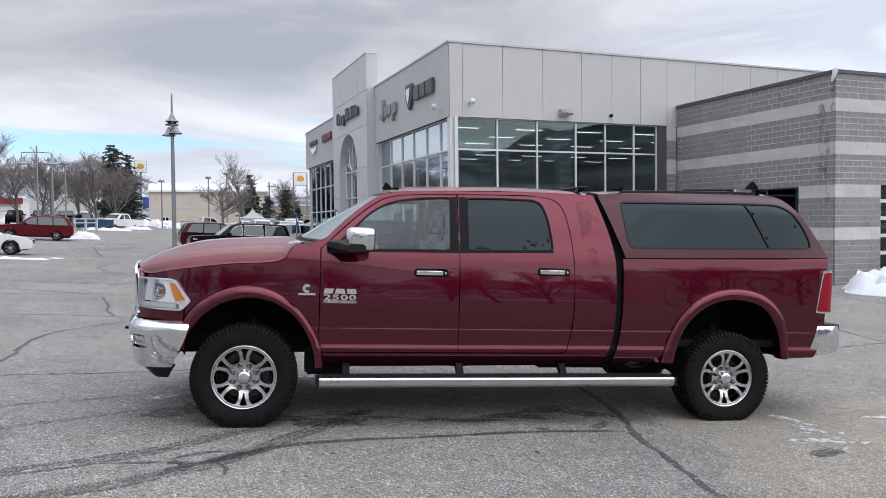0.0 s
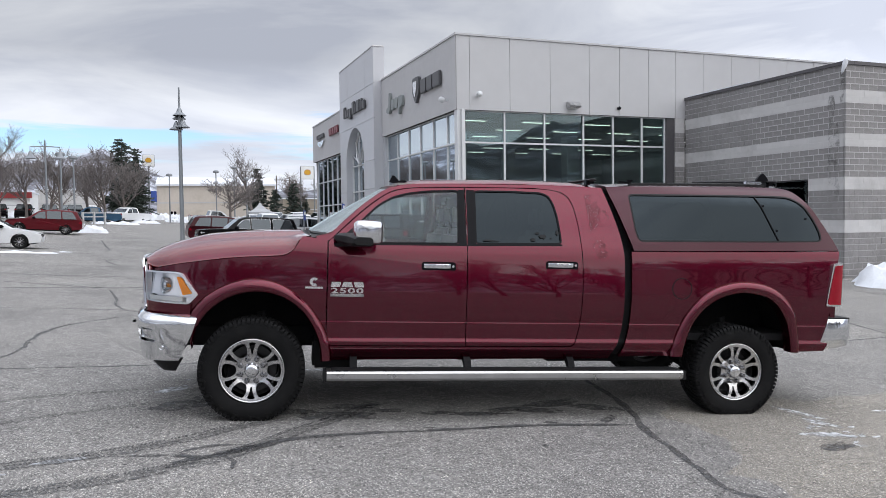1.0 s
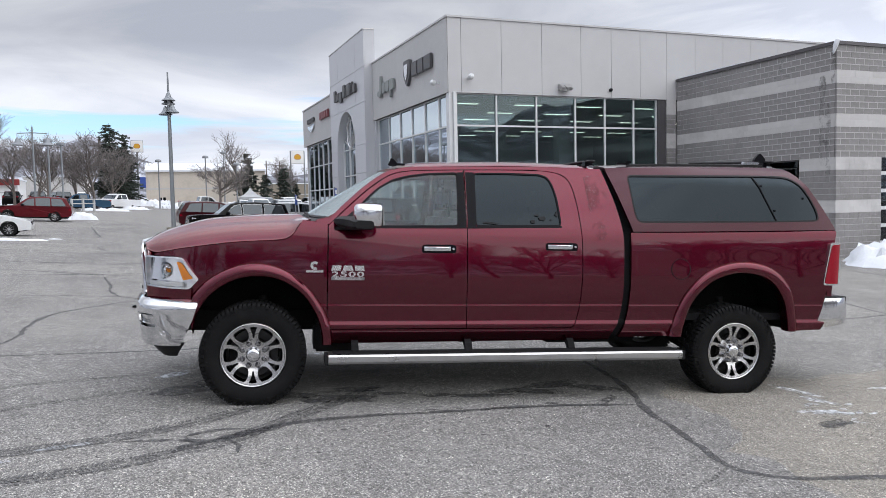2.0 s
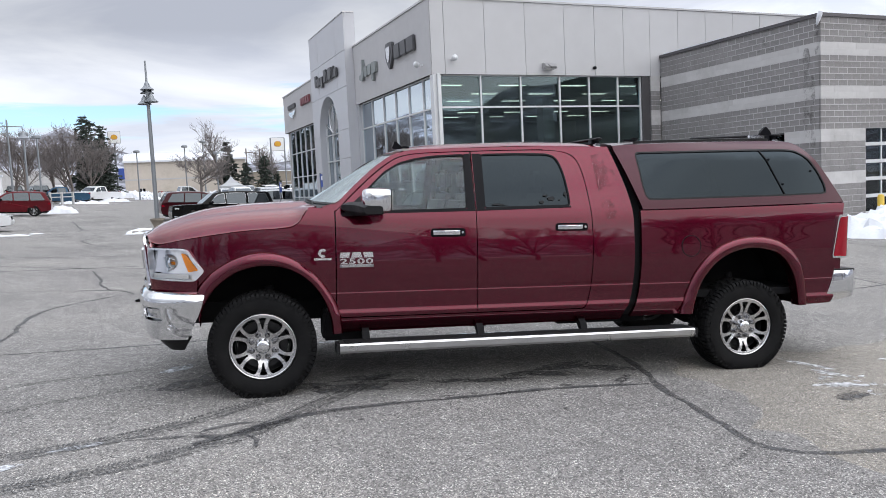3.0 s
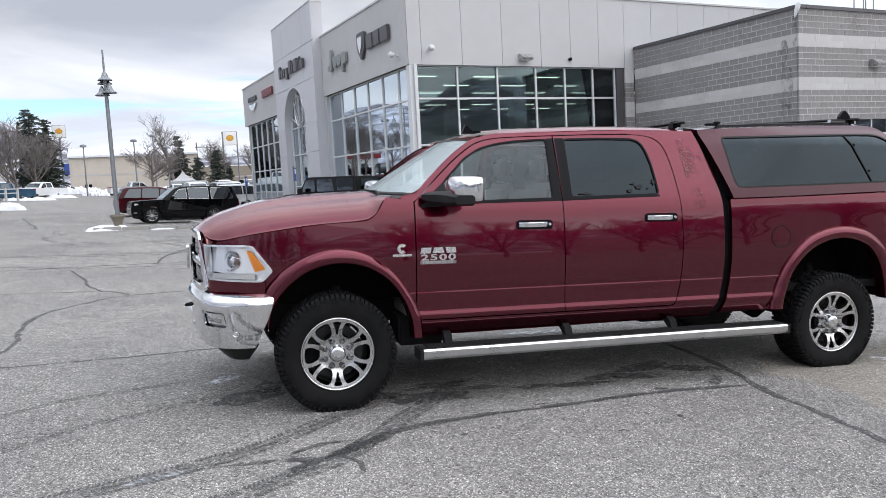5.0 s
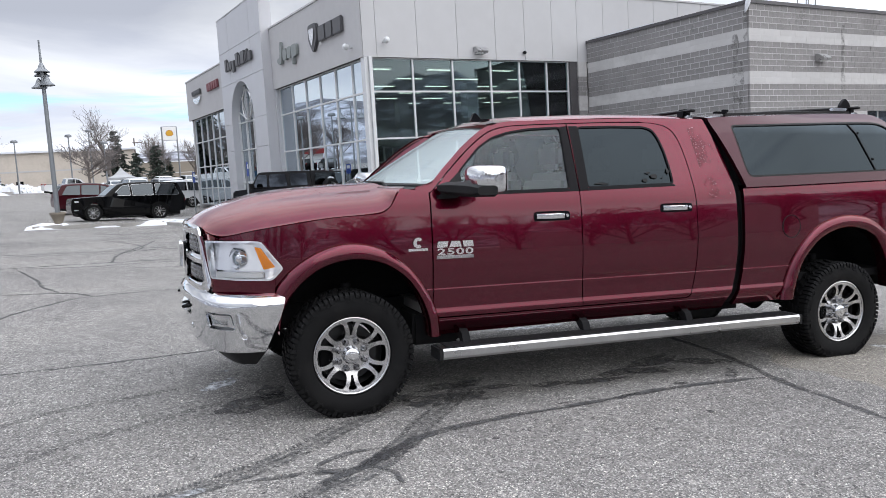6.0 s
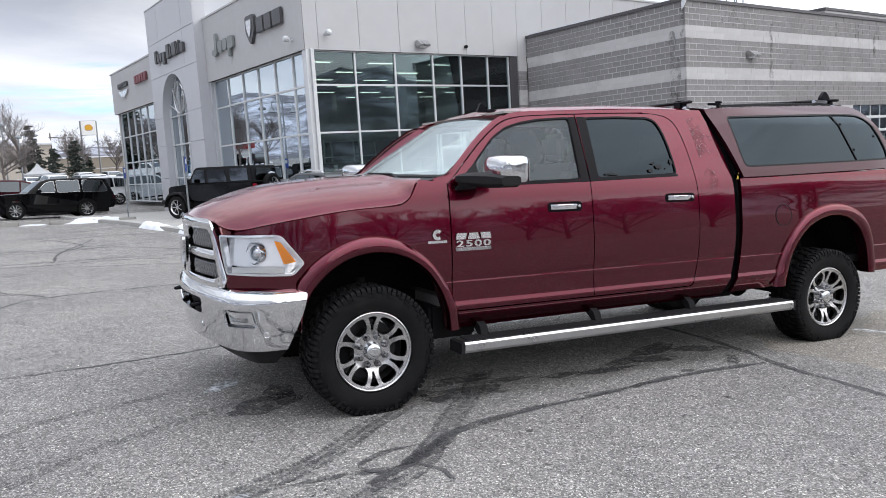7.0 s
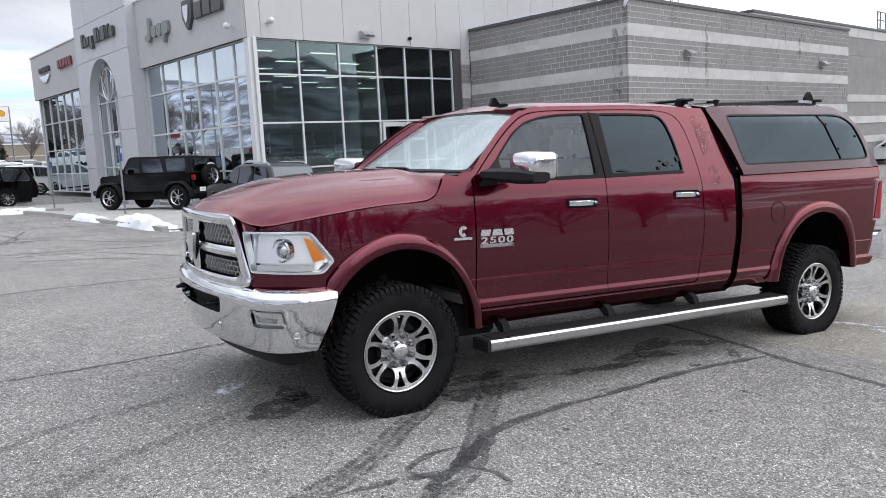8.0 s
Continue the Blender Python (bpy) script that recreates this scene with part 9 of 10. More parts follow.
SMALL = "bare rounded street tree with dense brown twigs"
first = bare_tree(-9.2, 88.0, 11, 7.8, SMALL, 0.85, 4, 12, 0.95)
second = bare_tree(-5.2, 92.0, 12, 8.2, SMALL, 0.80, 4, 12, 1.05)
for x, y, yaw, which, s in ((-7.2, 96.0, 70, 0, 1.0), (-11.2, 99.0, 140, 1, 1.0), (-3.6, 101.0, 200, 0, 0.95), (-14.5, 104.0, 30, 1, 1.05), (-6.8, 108.0, 300, 1, 1.05), (-18.0, 108.0, 100, 0, 1.1), (-2.4, 112.0, 250, 1, 0.9), (-24.0, 112.0, 10, 0, 1.2),
                            (26.0, 150.0, 40, 0, 1.0), (30.0, 140.0, 90, 1, 1.1), (21.0, 128.0, 180, 1, 0.7)):
    copy_thing((first, second)[which], pose(x, y, gz(x, y), 0, 0, yaw))
bare_tree(-10.6, 62.0, 21, 7.6, "bare spreading tree at the edge of the car park", 0.85, 4, 9, 0.5)
wide_tree = bare_tree(8.2, 96.0, 23, 6.2, "bare wide-crowned tree in front of a beige building", 1.05, 4, 14, 0.6, clear=0.42)
wide_tree.matrix_basis = wide_tree.matrix_basis @ Matrix.Diagonal((1.35, 1.35, 1.0, 1.0))
tall = bare_tree(13.6, 118.0, 25, 11.2, "tall bare tree behind a beige building", 0.55, 4, 9, 0.9)
# trees across the street, behind the camera, mirrored in glass and paint
for k in range(16):
    x, y = -42.0 + 5.6 * k + 1.4 * math.sin(5 * k), -34.0 - 3.0 * math.cos(3 * k)
    copy_thing((first, second)[k % 2], pose(x, y, gz(x, y), 0, 0, 77 * k))
for x, y, s in ((-8.0, -32.0, 1), (7.0, -38.0, 2), (19.0, -30.0, 3), (33.0, -36.0, 4), (-74.0, 84.0, 6)):
    copy_thing((first, second, tall)[s % 3], pose(x, y, gz(x, y), 0, 0, 50 * s))
conifer(-4.0, 110.0, 31, 11.0, 3.4, "tall dark conifer above bare street trees")
conifer(-2.4, 110.5, 32, 9.7, 2.9, "tall dark conifer above bare street trees")
conifer(15.0, 122.0, 33, 8.6, 2.0, "dark conifer beside a beige building")
conifer(17.4, 120.0, 34, 5.2, 1.8, "dark rounded evergreen beyond the stock rows")
conifer(20.9, 124.0, 35, 6.3, 1.9, "dark rounded evergreen beyond the stock rows")
conifer(23.6, 130.0, 36, 4.4, 1.3, "small dark evergreen beyond the stock rows")


def distant_building(name, label, x, y, w, d, h, yaw, wall, snow_roof=True, windows=()):
    b = thing(name, label, "building", pose(x, y, gz(x, y), 0, 0, yaw))
    part("wall", boxes((0, w, 0, d, -1, h)), wall, b)
    part("roof", boxes((-0.15, w + 0.15, -0.15, d + 0.15, h, h + 0.22)), SNOW if snow_roof else COPING, b, "snow-covered roof edge")
    part("band", boxes((0.05, w - 0.05, -0.03, -0.004, h * 0.46, h * 0.50)), PANEL_TAN, b)
    for wx, wz, ww, wh in windows:
        win = part("window", boxes((wx, wx + ww, -0.05, -0.005, wz, wz + wh)), GLOSS_BLACK, b)
        part("window_frame", boxes((wx + ww / 2 - 0.05, wx + ww / 2 + 0.05, -0.08, -0.052, wz, wz + wh), (wx, wx + ww, -0.08, -0.052, wz + wh / 2 - 0.04, wz + wh / 2 + 0.04)), SIGN_WHITE, win)
    return b


beige = distant_building("commercial_building", "long beige commercial building with snow on its roof edge", 0.3, 136.0, 19.3, 14.0, 5.5, -3, BEIGE, windows=((16.4, 3.2, 1.4, 1.5), (2.0, 0.0, 1.0, 1.2)))
part("sign_panel", boxes((-0.9, 0.0, -0.3, 0.3, 2.8, 4.6), bevel=0.05), SIGN_BLUE, beige, "blue side sign")
bm = bmesh.new()
prism(bm, [(-0.4, 5.45), (-0.4, 5.75), (6.0, 7.2), (13.0, 5.75), (13.0, 5.45)], 19.6, Matrix(((0, 0, 1, -0.15), (1, 0, 0, 0), (0, 1, 0, 0), (0, 0, 0, 1))))
bmesh.ops.recalc_face_normals(bm, faces=bm.faces[:])
part("snow_slope", bm, SNOW, beige, "gently pitched roof under snow")
canopy_b = distant_building("petrol_station", "low shop with a red fascia and snowy roof", -24.0, 118.0, 8.0, 8.0, 3.2, 0, SIGN_WHITE)
part("fascia", boxes((-0.3, 8.3, -0.5, -0.2, 2.5, 3.3)), SIGN_RED, canopy_b)
distant_building("house", "low pale building beyond bare trees", -17.5, 135.0, 9.0, 9.0, 4.0, 0, BLOCK_LIGHT)
distant_building("house", "low brown brick building on the rise", 27.0, 175.0, 22.0, 10.0, 4.5, 10, TERRACOTTA)
distant_building("house", "low pale building beyond the street", 22.0, -70.0, 30.0, 12.0, 5.0, 0, BLOCK_LIGHT, windows=((3, 1, 3, 2), (9, 1, 3, 2), (15, 1, 3, 2), (21, 1, 3, 2)))
# white event tent
tent = thing("tent", "small white peaked tent with snow on it", "tent", pose(13.9, 111.0, gz(13.9, 111.0)) @ Matrix.Scale(0.74, 4))
bm = bmesh.new()
lathe(bm, [(2.9, 2.4), (1.6, 2.9), (0.6, 3.6), (0.0, 4.3)], 4, pose(0, 0, 0, 0, 0, 45))
part("canopy", bm, TENT_CLOTH, tent)
part("valance", boxes((-2.05, 2.05, -2.05, 2.05, 2.0, 2.4)), TENT_CLOTH, tent)
for px in (-1.95, 1.95):
    for py in (-1.95, 1.95):
        part("leg", boxes((px - 0.05, px + 0.05, py - 0.05, py + 0.05, 0, 2.0)), POLE, tent)
# white rail fence
fence = thing("fence", "short white rail fence in the snow", "fence", pose(-6.9, 85.6, gz(-6.9, 85.6), 0, 0, 50))
for k in range(3):
    part("post", boxes((k * 1.5 - 0.09, k * 1.5 + 0.09, -0.09, 0.09, -0.1, 1.25)), FENCE_PAINT, fence)
for z in (0.75, 1.15):
    part("rail", boxes((-0.1, 3.2, -0.03, 0.03, z - 0.05, z + 0.05)), FENCE_PAINT, fence)
# utility poles
for x, y, h in ((22.0, 150.0, 8.5), (27.0, 165.0, 9.0), (-5.4, 112.5, 9.0)):
    u = thing("utility_pole", "brown wooden utility pole with a crossarm", "utility pole", pose(x, y, gz(x, y)), "utility poles")
    bm = bmesh.new()
    tube(bm, [(0, 0, 0), (0, 0, h)], [0.16, 0.11], 8)
    part("pole", bm, BARK, u, smooth=True)
    part("crossarm", boxes((-1.3, 1.3, -0.06, 0.06, h - 0.9, h - 0.75)), BARK, u)
# bollard by the workshop
b = thing("bollard", "yellow steel bollard beside the overhead door", "bollard", pose(22.25, 17.6, gz(22.25, 17.6)))
bm = bmesh.new()
lathe(bm, [(0.0, 1.12), (0.08, 1.09), (0.1, 1.02), (0.1, 0.0)], 16)
part("post", bm, YELLOW, b, smooth=True)


# ---- sealed cracks, tyre marks, dark patches and crusts of snow on the asphalt ----
SEAL = "wandering dark line of crack sealer on the asphalt"
MARK = "faint dark tyre mark on the asphalt"
def mark(k, points, width, material, label):
    ribbon("pavement_mark", points, width, material, label, 0.003 + 0.0006 * (k % 5), 0.6 if material is TAR else 0.12, seed=k)


mark(0, [(4.1, 6.9), (3.92, 6.0), (3.74, 5.45), (3.56, 5.05), (3.44, 4.6), (3.30, 4.05), (3.22, 3.72), (3.28, 3.52), (3.5, 3.38), (4.2, 3.2), (5.4, 2.95)], 0.055, TAR, SEAL)
mark(1, [(3.22, 3.70), (3.0, 3.56), (2.75, 3.44)], 0.05, SKID, SEAL)
mark(2, [(3.55, 5.12), (3.0, 5.26), (2.5, 5.32), (2.0, 5.34), (1.3, 5.40), (0.86, 5.36), (0.6, 5.28), (0.36, 5.12), (0.18, 5.06), (0.02, 5.02)], 0.055, TAR, SEAL)
mark(3, [(0.36, 5.11), (0.41, 4.95), (0.39, 4.8)], 0.05, TAR, SEAL)
mark(4, [(0.56, 5.29), (0.40, 5.33), (0.22, 5.31), (0.10, 5.22), (0.16, 5.09)], 0.04, TAR, SEAL)
mark(5, [(0.27, 5.12), (0.1, 5.15), (-0.08, 5.21), (-0.34, 5.25)], 0.05, TAR, SEAL)
mark(6, [(-2.4, 6.2), (-1.52, 9.2), (-1.45, 10.3), (-1.26, 11.36), (-0.68, 12.25), (-0.2, 12.65), (1.15, 12.75), (2.1, 12.6), (3.4, 12.9)], 0.055, TAR, SEAL)
mark(7, [(-4.5, 14.2), (-2.23, 13.78), (-1.33, 13.6), (-0.4, 13.2), (-0.2, 12.65)], 0.06, TAR, SEAL)
mark(8, [(-0.92, 17.0), (-0.72, 15.2), (-0.69, 14.2), (-0.52, 13.3)], 0.05, TAR, SEAL)
mark(9, [(-6.0, 20.6), (-3.07, 19.0), (-0.3, 17.1), (2.0, 16.9), (3.06, 15.0)], 0.08, TAR, SEAL)
mark(10, [(-3.4, 8.6), (-1.39, 8.41), (-0.2, 8.35), (0.56, 8.4), (1.4, 8.5)], 0.05, TAR, SEAL)
mark(11, [(-3.0, 25.4), (0.2, 24.8), (2.3, 24.9), (4.2, 24.2)], 0.08, TAR, SEAL)
mark(12, [(-4.0, 22.0), (-1.0, 20.4), (1.2, 19.9), (2.3, 20.3), (3.4, 18.4), (4.6, 18.1)], 0.08, TAR, SEAL)
mark(13, [(-1.2, 36.0), (-1.4, 33.2), (-1.0, 31.0), (-1.6, 28.4), (-1.2, 26.0)], 0.09, TAR, SEAL)
mark(14, [(-6.0, 45.0), (-3.0, 44.2), (-1.0, 44.8), (1.0, 44.4)], 0.1, TAR, SEAL)
mark(15, [(-3.2, 52.0), (-2.6, 46.0), (-2.2, 41.0), (-2.8, 36.0)], 0.1, TAR, SEAL)
mark(16, [(-3.4, 17.5), (-1.17, 17.6), (-0.18, 17.62), (0.87, 17.54), (2.04, 17.46), (3.6, 17.2)], 0.11, TAR, SEAL)
mark(17, [(-3.2, 21.3), (-1.14, 20.92), (0.03, 20.64), (1.16, 20.43), (2.4, 20.2)], 0.11, TAR, SEAL)
mark(24, [(1.19, 23.6), (1.72, 23.7), (3.08, 24.3), (4.95, 23.9)], 0.12, TAR, SEAL)
mark(25, [(1.14, 20.8), (1.9, 20.9), (2.8, 20.8), (4.1, 20.9)], 0.11, TAR, SEAL)
mark(26, [(1.2, 28.3), (2.5, 27.0), (3.9, 27.4), (5.7, 26.4)], 0.14, TAR, SEAL)
mark(27, [(0.8, 16.3), (1.36, 16.0), (2.04, 15.7), (2.4, 15.3)], 0.07, TAR, SEAL)
mark(28, [(0.96, 19.4), (1.86, 21.4), (1.3, 24.8)], 0.06, TAR, SEAL)
mark(18, [(0.68, 17.57), (1.0, 19.21), (1.66, 21.02), (2.06, 22.07), (2.5, 23.4)], 0.06, TAR, SEAL)
mark(19, [(17.2, 15.1), (16.9, 13.6), (16.0, 11.5)], 0.08, TAR, SEAL)
mark(20, [(11.6, 10.6), (10.8, 8.7), (10.2, 6.5)], 0.055, TAR, SEAL)
mark(21, [(6.5, 9.0), (9.0, 8.4), (13.0, 8.9), (17.0, 8.2)], 0.055, TAR, SEAL)
mark(22, [(-1.6, 6.7), (-1.1, 7.03), (-0.68, 7.12), (-0.1, 7.22)], 0.09, SKID, MARK)
mark(23, [(-1.9, 5.75), (-1.3, 6.1), (-0.93, 6.33), (-0.49, 6.5), (0.0, 6.7)], 0.10, SKID, MARK)
for k, pts in enumerate((((0.54, 24.53), (1.41, 25.2), (2.03, 25.4), (3.42, 24.9)), ((0.55, 22.0), (1.57, 21.9), (2.74, 21.9)), ((1.28, 28.0), (3.2, 27.4)), ((0.3, 21.5), (4.2, 20.6)), ((0.6, 26.1), (4.4, 25.2)), ((-7.0, 46.0), (-5.0, 45.6)))):
    ribbon("road_line", pts, 0.11, LINE, "worn white parking line on the asphalt", 0.012, 0.1, seed=60 + k)
WORN = mottled("tan worn asphalt", (0.48, 0.43, 0.35), 0.9, 0.35, 0.95, 55.0, 0.3)
patch("worn_patch", 5.6, 4.1, 2.1, 1.6, 0, WORN, "tan worn area of older asphalt beside a sealed seam", "pavement", 0.0015, seed=41, points=60)


def tread_track(points, width, seed):
    """The print of a lugged tyre: slanting bars in three files along a line on the ground."""
    r = random.Random(seed)
    pts = [Vector(p) for p in points]
    bm = bmesh.new()
    step = 0.028
    for a, b in zip(pts, pts[1:]):
        d = (b - a).normalized()
        s = Vector((-d.y, d.x))
        n = int((b - a).length / step)
        for i in range(n):
            c = a + d * (i * step)
            for lane, slant, long in ((-0.36, 0.5, 0.24), (0.0, -0.35, 0.20), (0.36, -0.5, 0.24)):
                if r.random() < 0.12:
                    continue
                m = c + s * (lane * width) + d * (0.5 * step if lane == 0 else 0)
                e = (s + d * slant).normalized() * (long * width * 0.5 * r.uniform(0.8, 1.2))
                w = d * (step * r.uniform(0.20, 0.32))
                q = [m - e - w, m + e - w, m + e + w, m - e + w]
                bm.faces.new([bm.verts.new((p.x, p.y, gz(p.x, p.y) + 0.0062)) for p in q])
    tagged(part("tread_print", bm, PRINT), "dark damp print of a lugged tyre on the asphalt", "pavement mark", "marks on the asphalt", "structure")


PRINT = mottled("damp tyre print", (0.070, 0.070, 0.071), 0.6, 0.36, 0.62, 7.0)
TRACK_A = [(0.80, 5.93), (0.43, 5.73), (0.18, 5.55), (-0.07, 5.42), (-0.54, 5.26), (-0.95, 5.18), (-1.5, 5.05)]
TRACK_B = [(1.75, 6.3), (1.28, 5.85), (0.92, 5.56), (0.75, 5.39), (0.50, 5.18), (0.29, 5.03), (-0.25, 4.80), (-0.75, 4.67), (-1.5, 4.5)]
for k, line in enumerate((TRACK_A, TRACK_B)):
    ribbon("pavement_mark", line, 0.15, SKID, MARK, 0.0045, 0.12, seed=300 + k)
    tread_track(line, 0.175, 310 + k)
rnd = random.Random(8)
# uneven dark patches, most of them on the ground below the truck
UNDER_PATCH = "uneven dark patch on the asphalt under the truck"
patch("dark_patch", 0.52, 5.20, 0.22, 0.07, 18, DARK_MOTTLE, "dark wet patch where tracks cross the sealed crack", "stain", 0.0064, seed=71)
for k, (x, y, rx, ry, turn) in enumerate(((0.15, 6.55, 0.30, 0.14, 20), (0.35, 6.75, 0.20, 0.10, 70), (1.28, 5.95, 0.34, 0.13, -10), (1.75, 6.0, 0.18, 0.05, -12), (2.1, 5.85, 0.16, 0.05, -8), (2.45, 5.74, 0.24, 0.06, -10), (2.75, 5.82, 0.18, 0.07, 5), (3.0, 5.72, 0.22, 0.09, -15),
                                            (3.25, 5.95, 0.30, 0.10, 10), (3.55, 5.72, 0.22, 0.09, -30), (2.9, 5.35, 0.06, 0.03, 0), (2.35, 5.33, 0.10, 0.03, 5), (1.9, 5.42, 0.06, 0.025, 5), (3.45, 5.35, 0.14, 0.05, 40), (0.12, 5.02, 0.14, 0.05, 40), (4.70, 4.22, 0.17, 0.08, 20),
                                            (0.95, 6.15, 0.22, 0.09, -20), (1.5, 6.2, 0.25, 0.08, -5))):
    patch("dark_patch", x, y, rx, ry, turn, DARK_MOTTLE, UNDER_PATCH, "stain", 0.0025 + 0.0003 * (k % 4), seed=k + 1)
for k in range(26):
    x, y = rnd.uniform(-1.5, 5.5), rnd.uniform(2.6, 5.6)
    s = rnd.uniform(0.008, 0.022)
    patch("dark_patch", x, y, s * 1.5, s, rnd.uniform(0, 180), DARK_MOTTLE, "small dark drip spot on the asphalt", "stain", 0.002, seed=100 + k, points=9)
CRUST = "thin crust of melting snow on the asphalt"
for k, (x, y, rx, ry, turn) in enumerate(((0.10, 7.16, 0.19, 0.09, 40), (0.23, 7.55, 0.05, 0.03, 0), (4.86, 4.52, 0.16, 0.07, -20), (5.05, 4.42, 0.07, 0.03, 0), (5.25, 4.36, 0.05, 0.02, 10), (4.95, 4.72, 0.08, 0.03, 30), (5.24, 5.14, 0.27, 0.045, -76), (5.16, 4.80, 0.15, 0.06, -70),
                                          (-0.62, 5.22, 0.16, 0.04, 12), (-1.1, 4.95, 0.22, 0.05, 18), (3.3, 7.6, 0.35, 0.06, -10), (1.6, 7.8, 0.2, 0.05, 0), (6.2, 5.0, 0.2, 0.04, -8), (20.0, 13.6, 0.6, 0.2, 5), (21.6, 12.8, 0.5, 0.12, -5))):
    patch("snow_crust", x, y, rx, ry, turn, CRUST_SNOW, CRUST, "snow", 0.004, seed=200 + k)
for k in range(12):
    patch("snow_crust", 4.95 + rnd.gauss(0, 0.16), 4.42 + rnd.gauss(0, 0.15), rnd.uniform(0.02, 0.06), rnd.uniform(0.012, 0.03), rnd.uniform(-40, 40), CRUST_SNOW, CRUST, "snow", 0.004, seed=240 + k, points=12)


# ---- workshop wing (blocks last in the file) ----
block_wall("wall_wing_side", "grey split-face block wall with pale bands, water-stained at the corner", "y", XB, YB + 0.05, YG - 0.05, WING_BASE, WING_TOP, openings=(SIDE_WIN,), nearest=(18.4, 22.4, 2.9))
block_wall("wall_wing_front", "grey split-face block wall with pale bands and overhead doors", "x", YB, XB, 39.0, WING_BASE, WING_TOP, openings=DOOR_GAPS, nearest=(20.5, 26.5, 2.9))
for s in ((XB - 0.05, XB + 0.32, YB - 0.05, YG - 0.05, WING_TOP, WING_TOP + 0.12), (XB + 0.32, 39.05, YB - 0.05, YB + 0.32, WING_TOP, WING_TOP + 0.12)):
    tagged(part("trim", boxes(s, bevel=0.01), COPING), "dark bronze metal coping along the block wall", "trim", kind="structure")
# short return wall and brown closing strip beside the showroom glass
block_wall("wall_wing_return", "short grey block return wall beside the showroom glass", "x", YG - 0.04, 20.10, XB - 0.012, WING_BASE, SILL_TOP)
strip_wall("wall_closing_strip", 19.715, 20.09, YG + 0.02, YG + 0.3, -0.8, SILL_TOP, COPING, "narrow dark closing strip beside the showroom glass")
# water marks on the blocks
for name, mt, side, c, w, zt, zb in (("streak", DARK_STAIN, "front", 25.68, 0.30, 5.9, 3.5), ("streak", DARK_STAIN, "front", 30.4, 0.24, 6.2, 5.5), ("streak", DARK_STAIN, "front", 32.2, 0.16, 6.2, 5.5), ("streak", DARK_STAIN, "front", 33.6, 0.22, 5.9, 4.9), ("streak", DARK_STAIN, "front", 23.4, 0.4, 6.3, 5.9),
                                     ("streak", DARK_STAIN, "side", 18.95, 0.34, 5.5, 2.6), ("streak", DARK_STAIN, "side", 18.72, 0.22, 4.6, 2.2), ("streak", DARK_STAIN, "side", 18.56, 0.16, 6.3, 5.2), ("streak", PALE_STAIN, "side", 20.6, 1.2, 6.3, 5.7), ("streak", PALE_STAIN, "front", 22.9, 1.6, 6.3, 5.7)):
    bm = bmesh.new()
    n = 14
    rows = []
    rs = random.Random(int(c * 100))
    for i in range(n + 1):
        z = zt + (zb - zt) * i / n
        k = w / 2 * (0.55 + 0.5 * rs.random()) * (1.0 if 0 < i < n else 0.5)
        rows.append([bm.verts.new((c + d, YB - 0.012, z) if side == "front" else (XB - 0.012, c - d, z)) for d in (-k, k)])
    for a, b in zip(rows, rows[1:]):
        bm.faces.new((a[0], a[1], b[1], b[0]))
    tagged(part("water_stain", bm, mt), "dark water streak down the block wall" if mt is DARK_STAIN else "pale lime bloom on the block wall", "stain", "wall stains", "structure")
snow_lip = bmesh.new()
lathe(snow_lip, [(0.0, 0.12), (0.06, 0.09), (0.085, 0.0), (0.07, -0.14), (0.04, -0.30), (0.0, -0.40)], 12, pose(XB - 0.07, YB - 0.05, WING_TOP + 0.06, 14, 8, 0))
tagged(part("snow_clump", snow_lip, SNOW, smooth=True), "lump of snow hanging over the coping corner", "snow")
tagged(part("snow_strip", boxes((XB + 0.02, XB + 0.28, 22.6, 26.2, WING_TOP + 0.12, WING_TOP + 0.17), bevel=0.02), SNOW), "thin strip of snow lying along the coping", "snow")
tagged(part("roof", boxes((XB + 0.3, 39.0, YB + 0.3, YG - 0.1, 6.0, 6.1)), COPING), "flat dark roof of the workshop wing", "roof", kind="structure")
strip_wall("wall_wing_end", 38.7, 39.0, YB + 0.32, YG + 6.0, -1.3, WING_TOP, BLOCK_DARK, "plain grey block end wall of the workshop wing")
strip_wall("wall_wing_back", 29.35, 38.7, YG + 5.7, YG + 6.0, -1.3, WING_TOP, BLOCK_DARK, "plain grey block rear wall of the workshop wing")
tagged(part("floor", boxes((XB + 0.3, 38.7, YB + 0.3, YG - 0.1, -1.2, -0.55)), CONCRETE), "bare concrete workshop floor", "floor", kind="structure")
strip_wall("wall_far_block", 41.0, 60.0, YB + 3.0, YB + 3.4, -1.5, 4.6, BLOCK_DARK, "lower banded block building beyond the workshop")
for z in (3.2, 1.9, 0.7):
    tagged(part("trim", boxes((40.98, 60.0, YB + 2.96, YB + 2.99, z, z + 0.42)), BLOCK_LIGHT), "pale block band on the far building", "trim", kind="structure")
strip_wall("wall_upper_block", 36.9, 60.0, 22.3, 25.4, 6.11, 7.22, BLOCK_DARK, "raised grey block storey behind the workshop coping")
strip_wall("wall_upper_band", 36.88, 60.0, 22.28, 25.4, 7.224, 7.776, BLOCK_LIGHT, "pale block band under the raised coping")
tagged(part("trim", boxes((36.83, 60.05, 22.23, 25.47, 7.78, 7.92), bevel=0.01), COPING), "dark coping of the raised roof parapet", "trim", kind="structure")
strip_wall("wall_rear_block", 39.02, 60.0, 22.3, 25.4, -1.5, 6.1, BLOCK_DARK, "grey block wall of the building beyond the workshop")
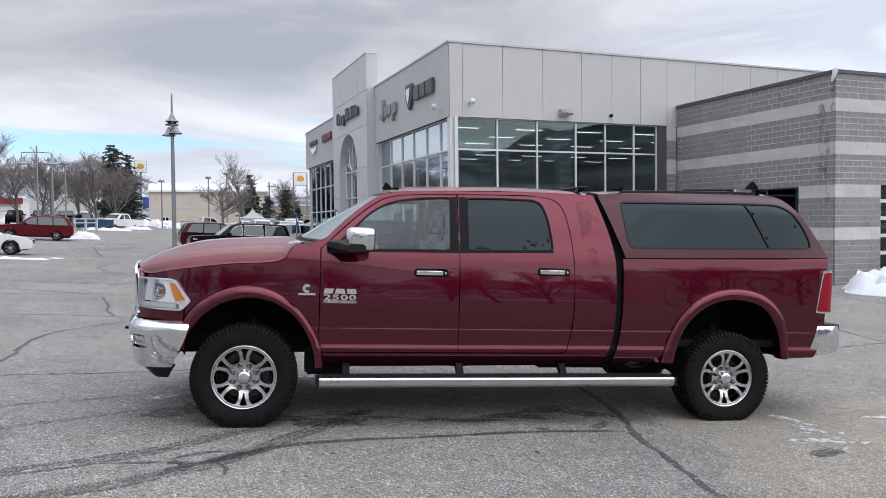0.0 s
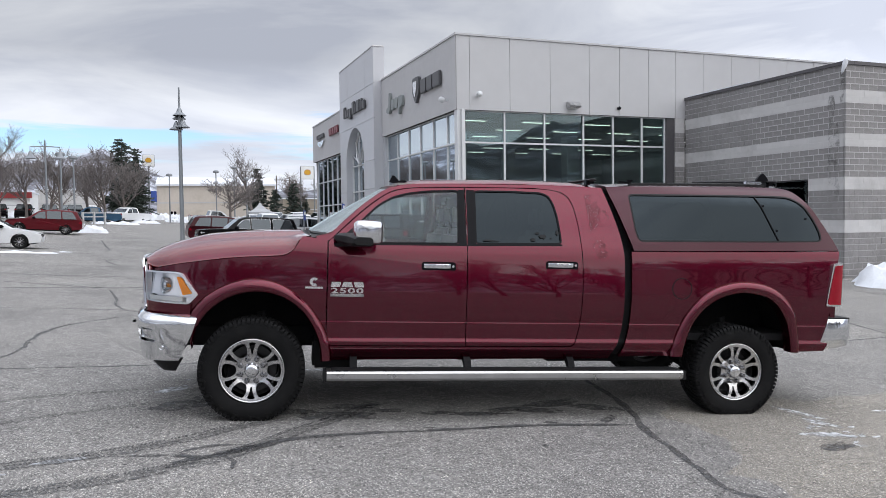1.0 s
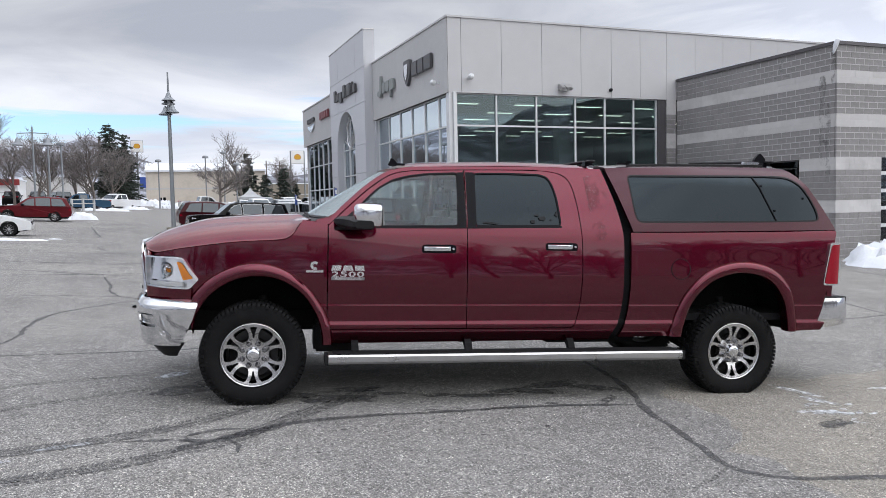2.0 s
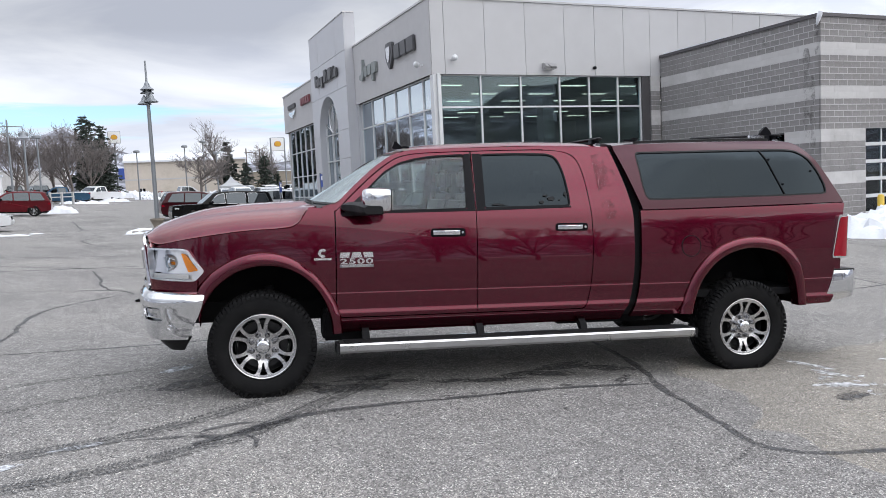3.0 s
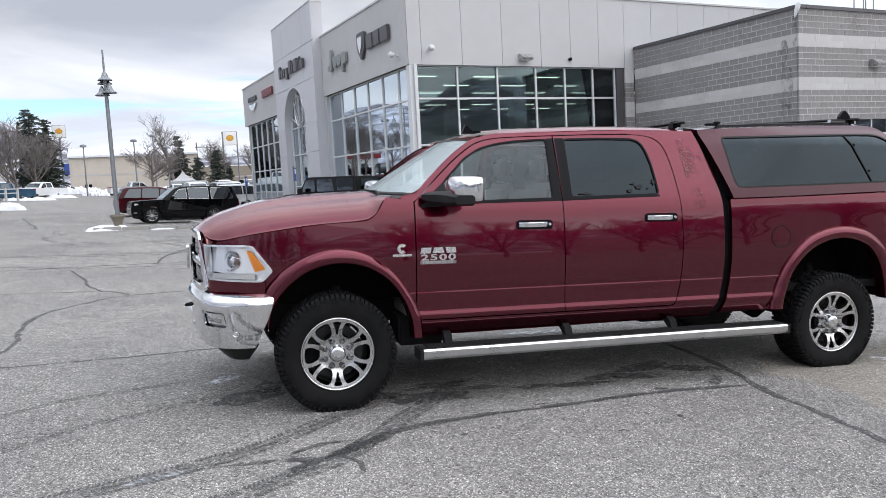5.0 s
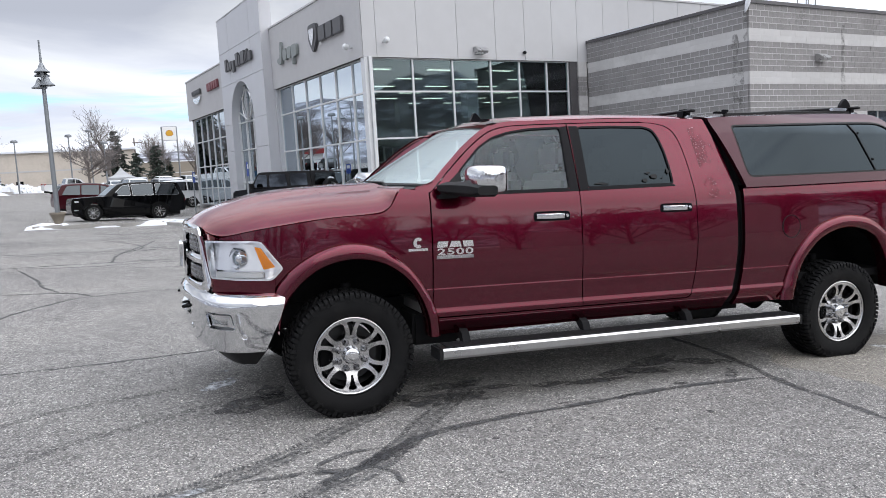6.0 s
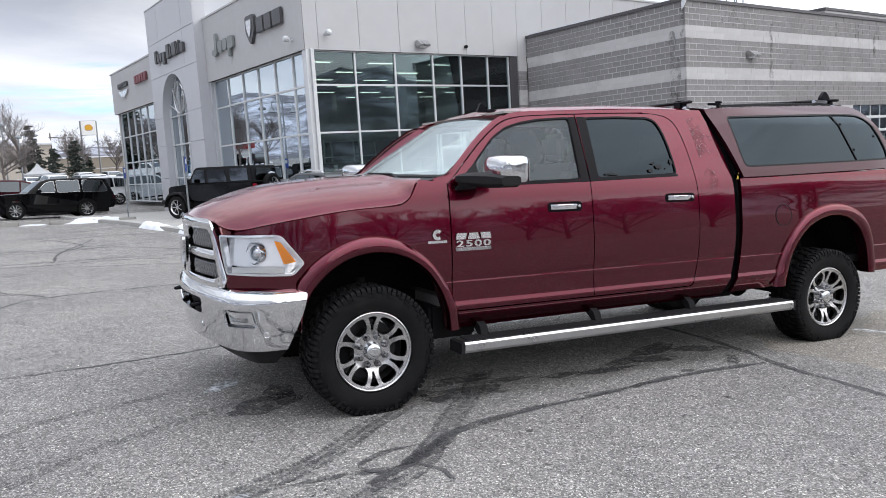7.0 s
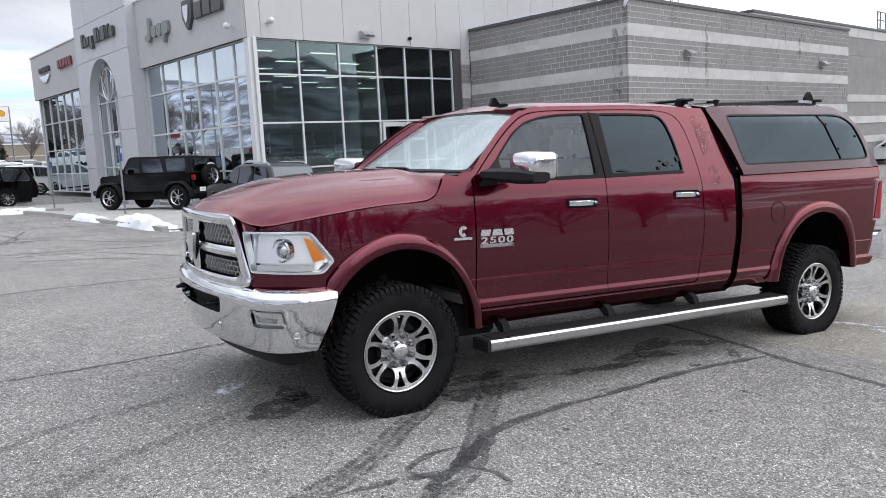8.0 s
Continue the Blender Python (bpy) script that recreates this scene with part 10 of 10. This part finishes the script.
# thin vent rods standing on the roof
for x in (28.28, 28.86, 29.0, 29.48):
    bm = bmesh.new()
    prism(bm, [(0.022 * math.cos(a), 0.022 * math.sin(a)) for a in [2 * math.pi * i / 8 for i in range(8)]], 2.3, Matrix.Translation((x, 22.0, 6.1)))
    tagged(part("vent_rod", bm, POLE), "thin grey metal vent rod on the flat roof", "vent", "roof vent rods")
cage = thing("roof_ladder", "grey steel ladder cage standing on the far roof", "ladder", pose(58.2, 24.0, 7.9))
for x in (0.0, 0.5, 1.5):
    part("post", boxes((x - 0.035, x + 0.035, -0.035, 0.035, 0, 1.8)), POLE, cage)
for z in (0.6, 1.2, 1.76):
    part("rail", boxes((0.035, 1.465, -0.025, 0.025, z - 0.03, z + 0.03)), POLE, cage)
win = thing("window_4", "dark strip window in the block wall", "window", kind="structure")
part("pane", boxes((XB + 0.12, XB + 0.132, SIDE_WIN[0] + 0.05, SIDE_WIN[1] - 0.05, SIDE_WIN[2] + 0.05, SIDE_WIN[3] - 0.05)), SHOP_GLASS, win)
for s in ((XB + 0.08, XB + 0.18, SIDE_WIN[0] + 0.002, SIDE_WIN[0] + 0.05, SIDE_WIN[2], SIDE_WIN[3]), (XB + 0.08, XB + 0.18, SIDE_WIN[1] - 0.05, SIDE_WIN[1] - 0.002, SIDE_WIN[2], SIDE_WIN[3]),
          (XB + 0.08, XB + 0.18, SIDE_WIN[0] + 0.05, SIDE_WIN[1] - 0.05, SIDE_WIN[2], SIDE_WIN[2] + 0.05), (XB + 0.08, XB + 0.18, SIDE_WIN[0] + 0.05, SIDE_WIN[1] - 0.05, SIDE_WIN[3] - 0.05, SIDE_WIN[3])):
    part("window_frame", boxes(s), COPING, win)
for i, (a, b, z0, z1) in enumerate(DOOR_GAPS):
    d = thing("door_2", "white sectional overhead door with glazed rows", "overhead door", kind="structure")
    n = 6
    h = (z1 + 0.62) / n
    for k in range(n):
        zb = -0.62 + k * h
        y = YB + 0.15
        part("rail", boxes((a + 0.005, b - 0.005, y, y + 0.05, zb + 0.005, zb + 0.12)), ALU, d)
        for q in range(5):
            x = a + 0.03 + (b - a - 0.12) * q / 4
            part("stile", boxes((x, x + 0.06, y, y + 0.05, zb + 0.12, zb + h - 0.005)), ALU, d)
            if q < 4:
                part("pane", boxes((x + 0.06, x + (b - a - 0.12) / 4, y + 0.02, y + 0.03, zb + 0.12, zb + h - 0.005)), SHOP_GLASS, d)
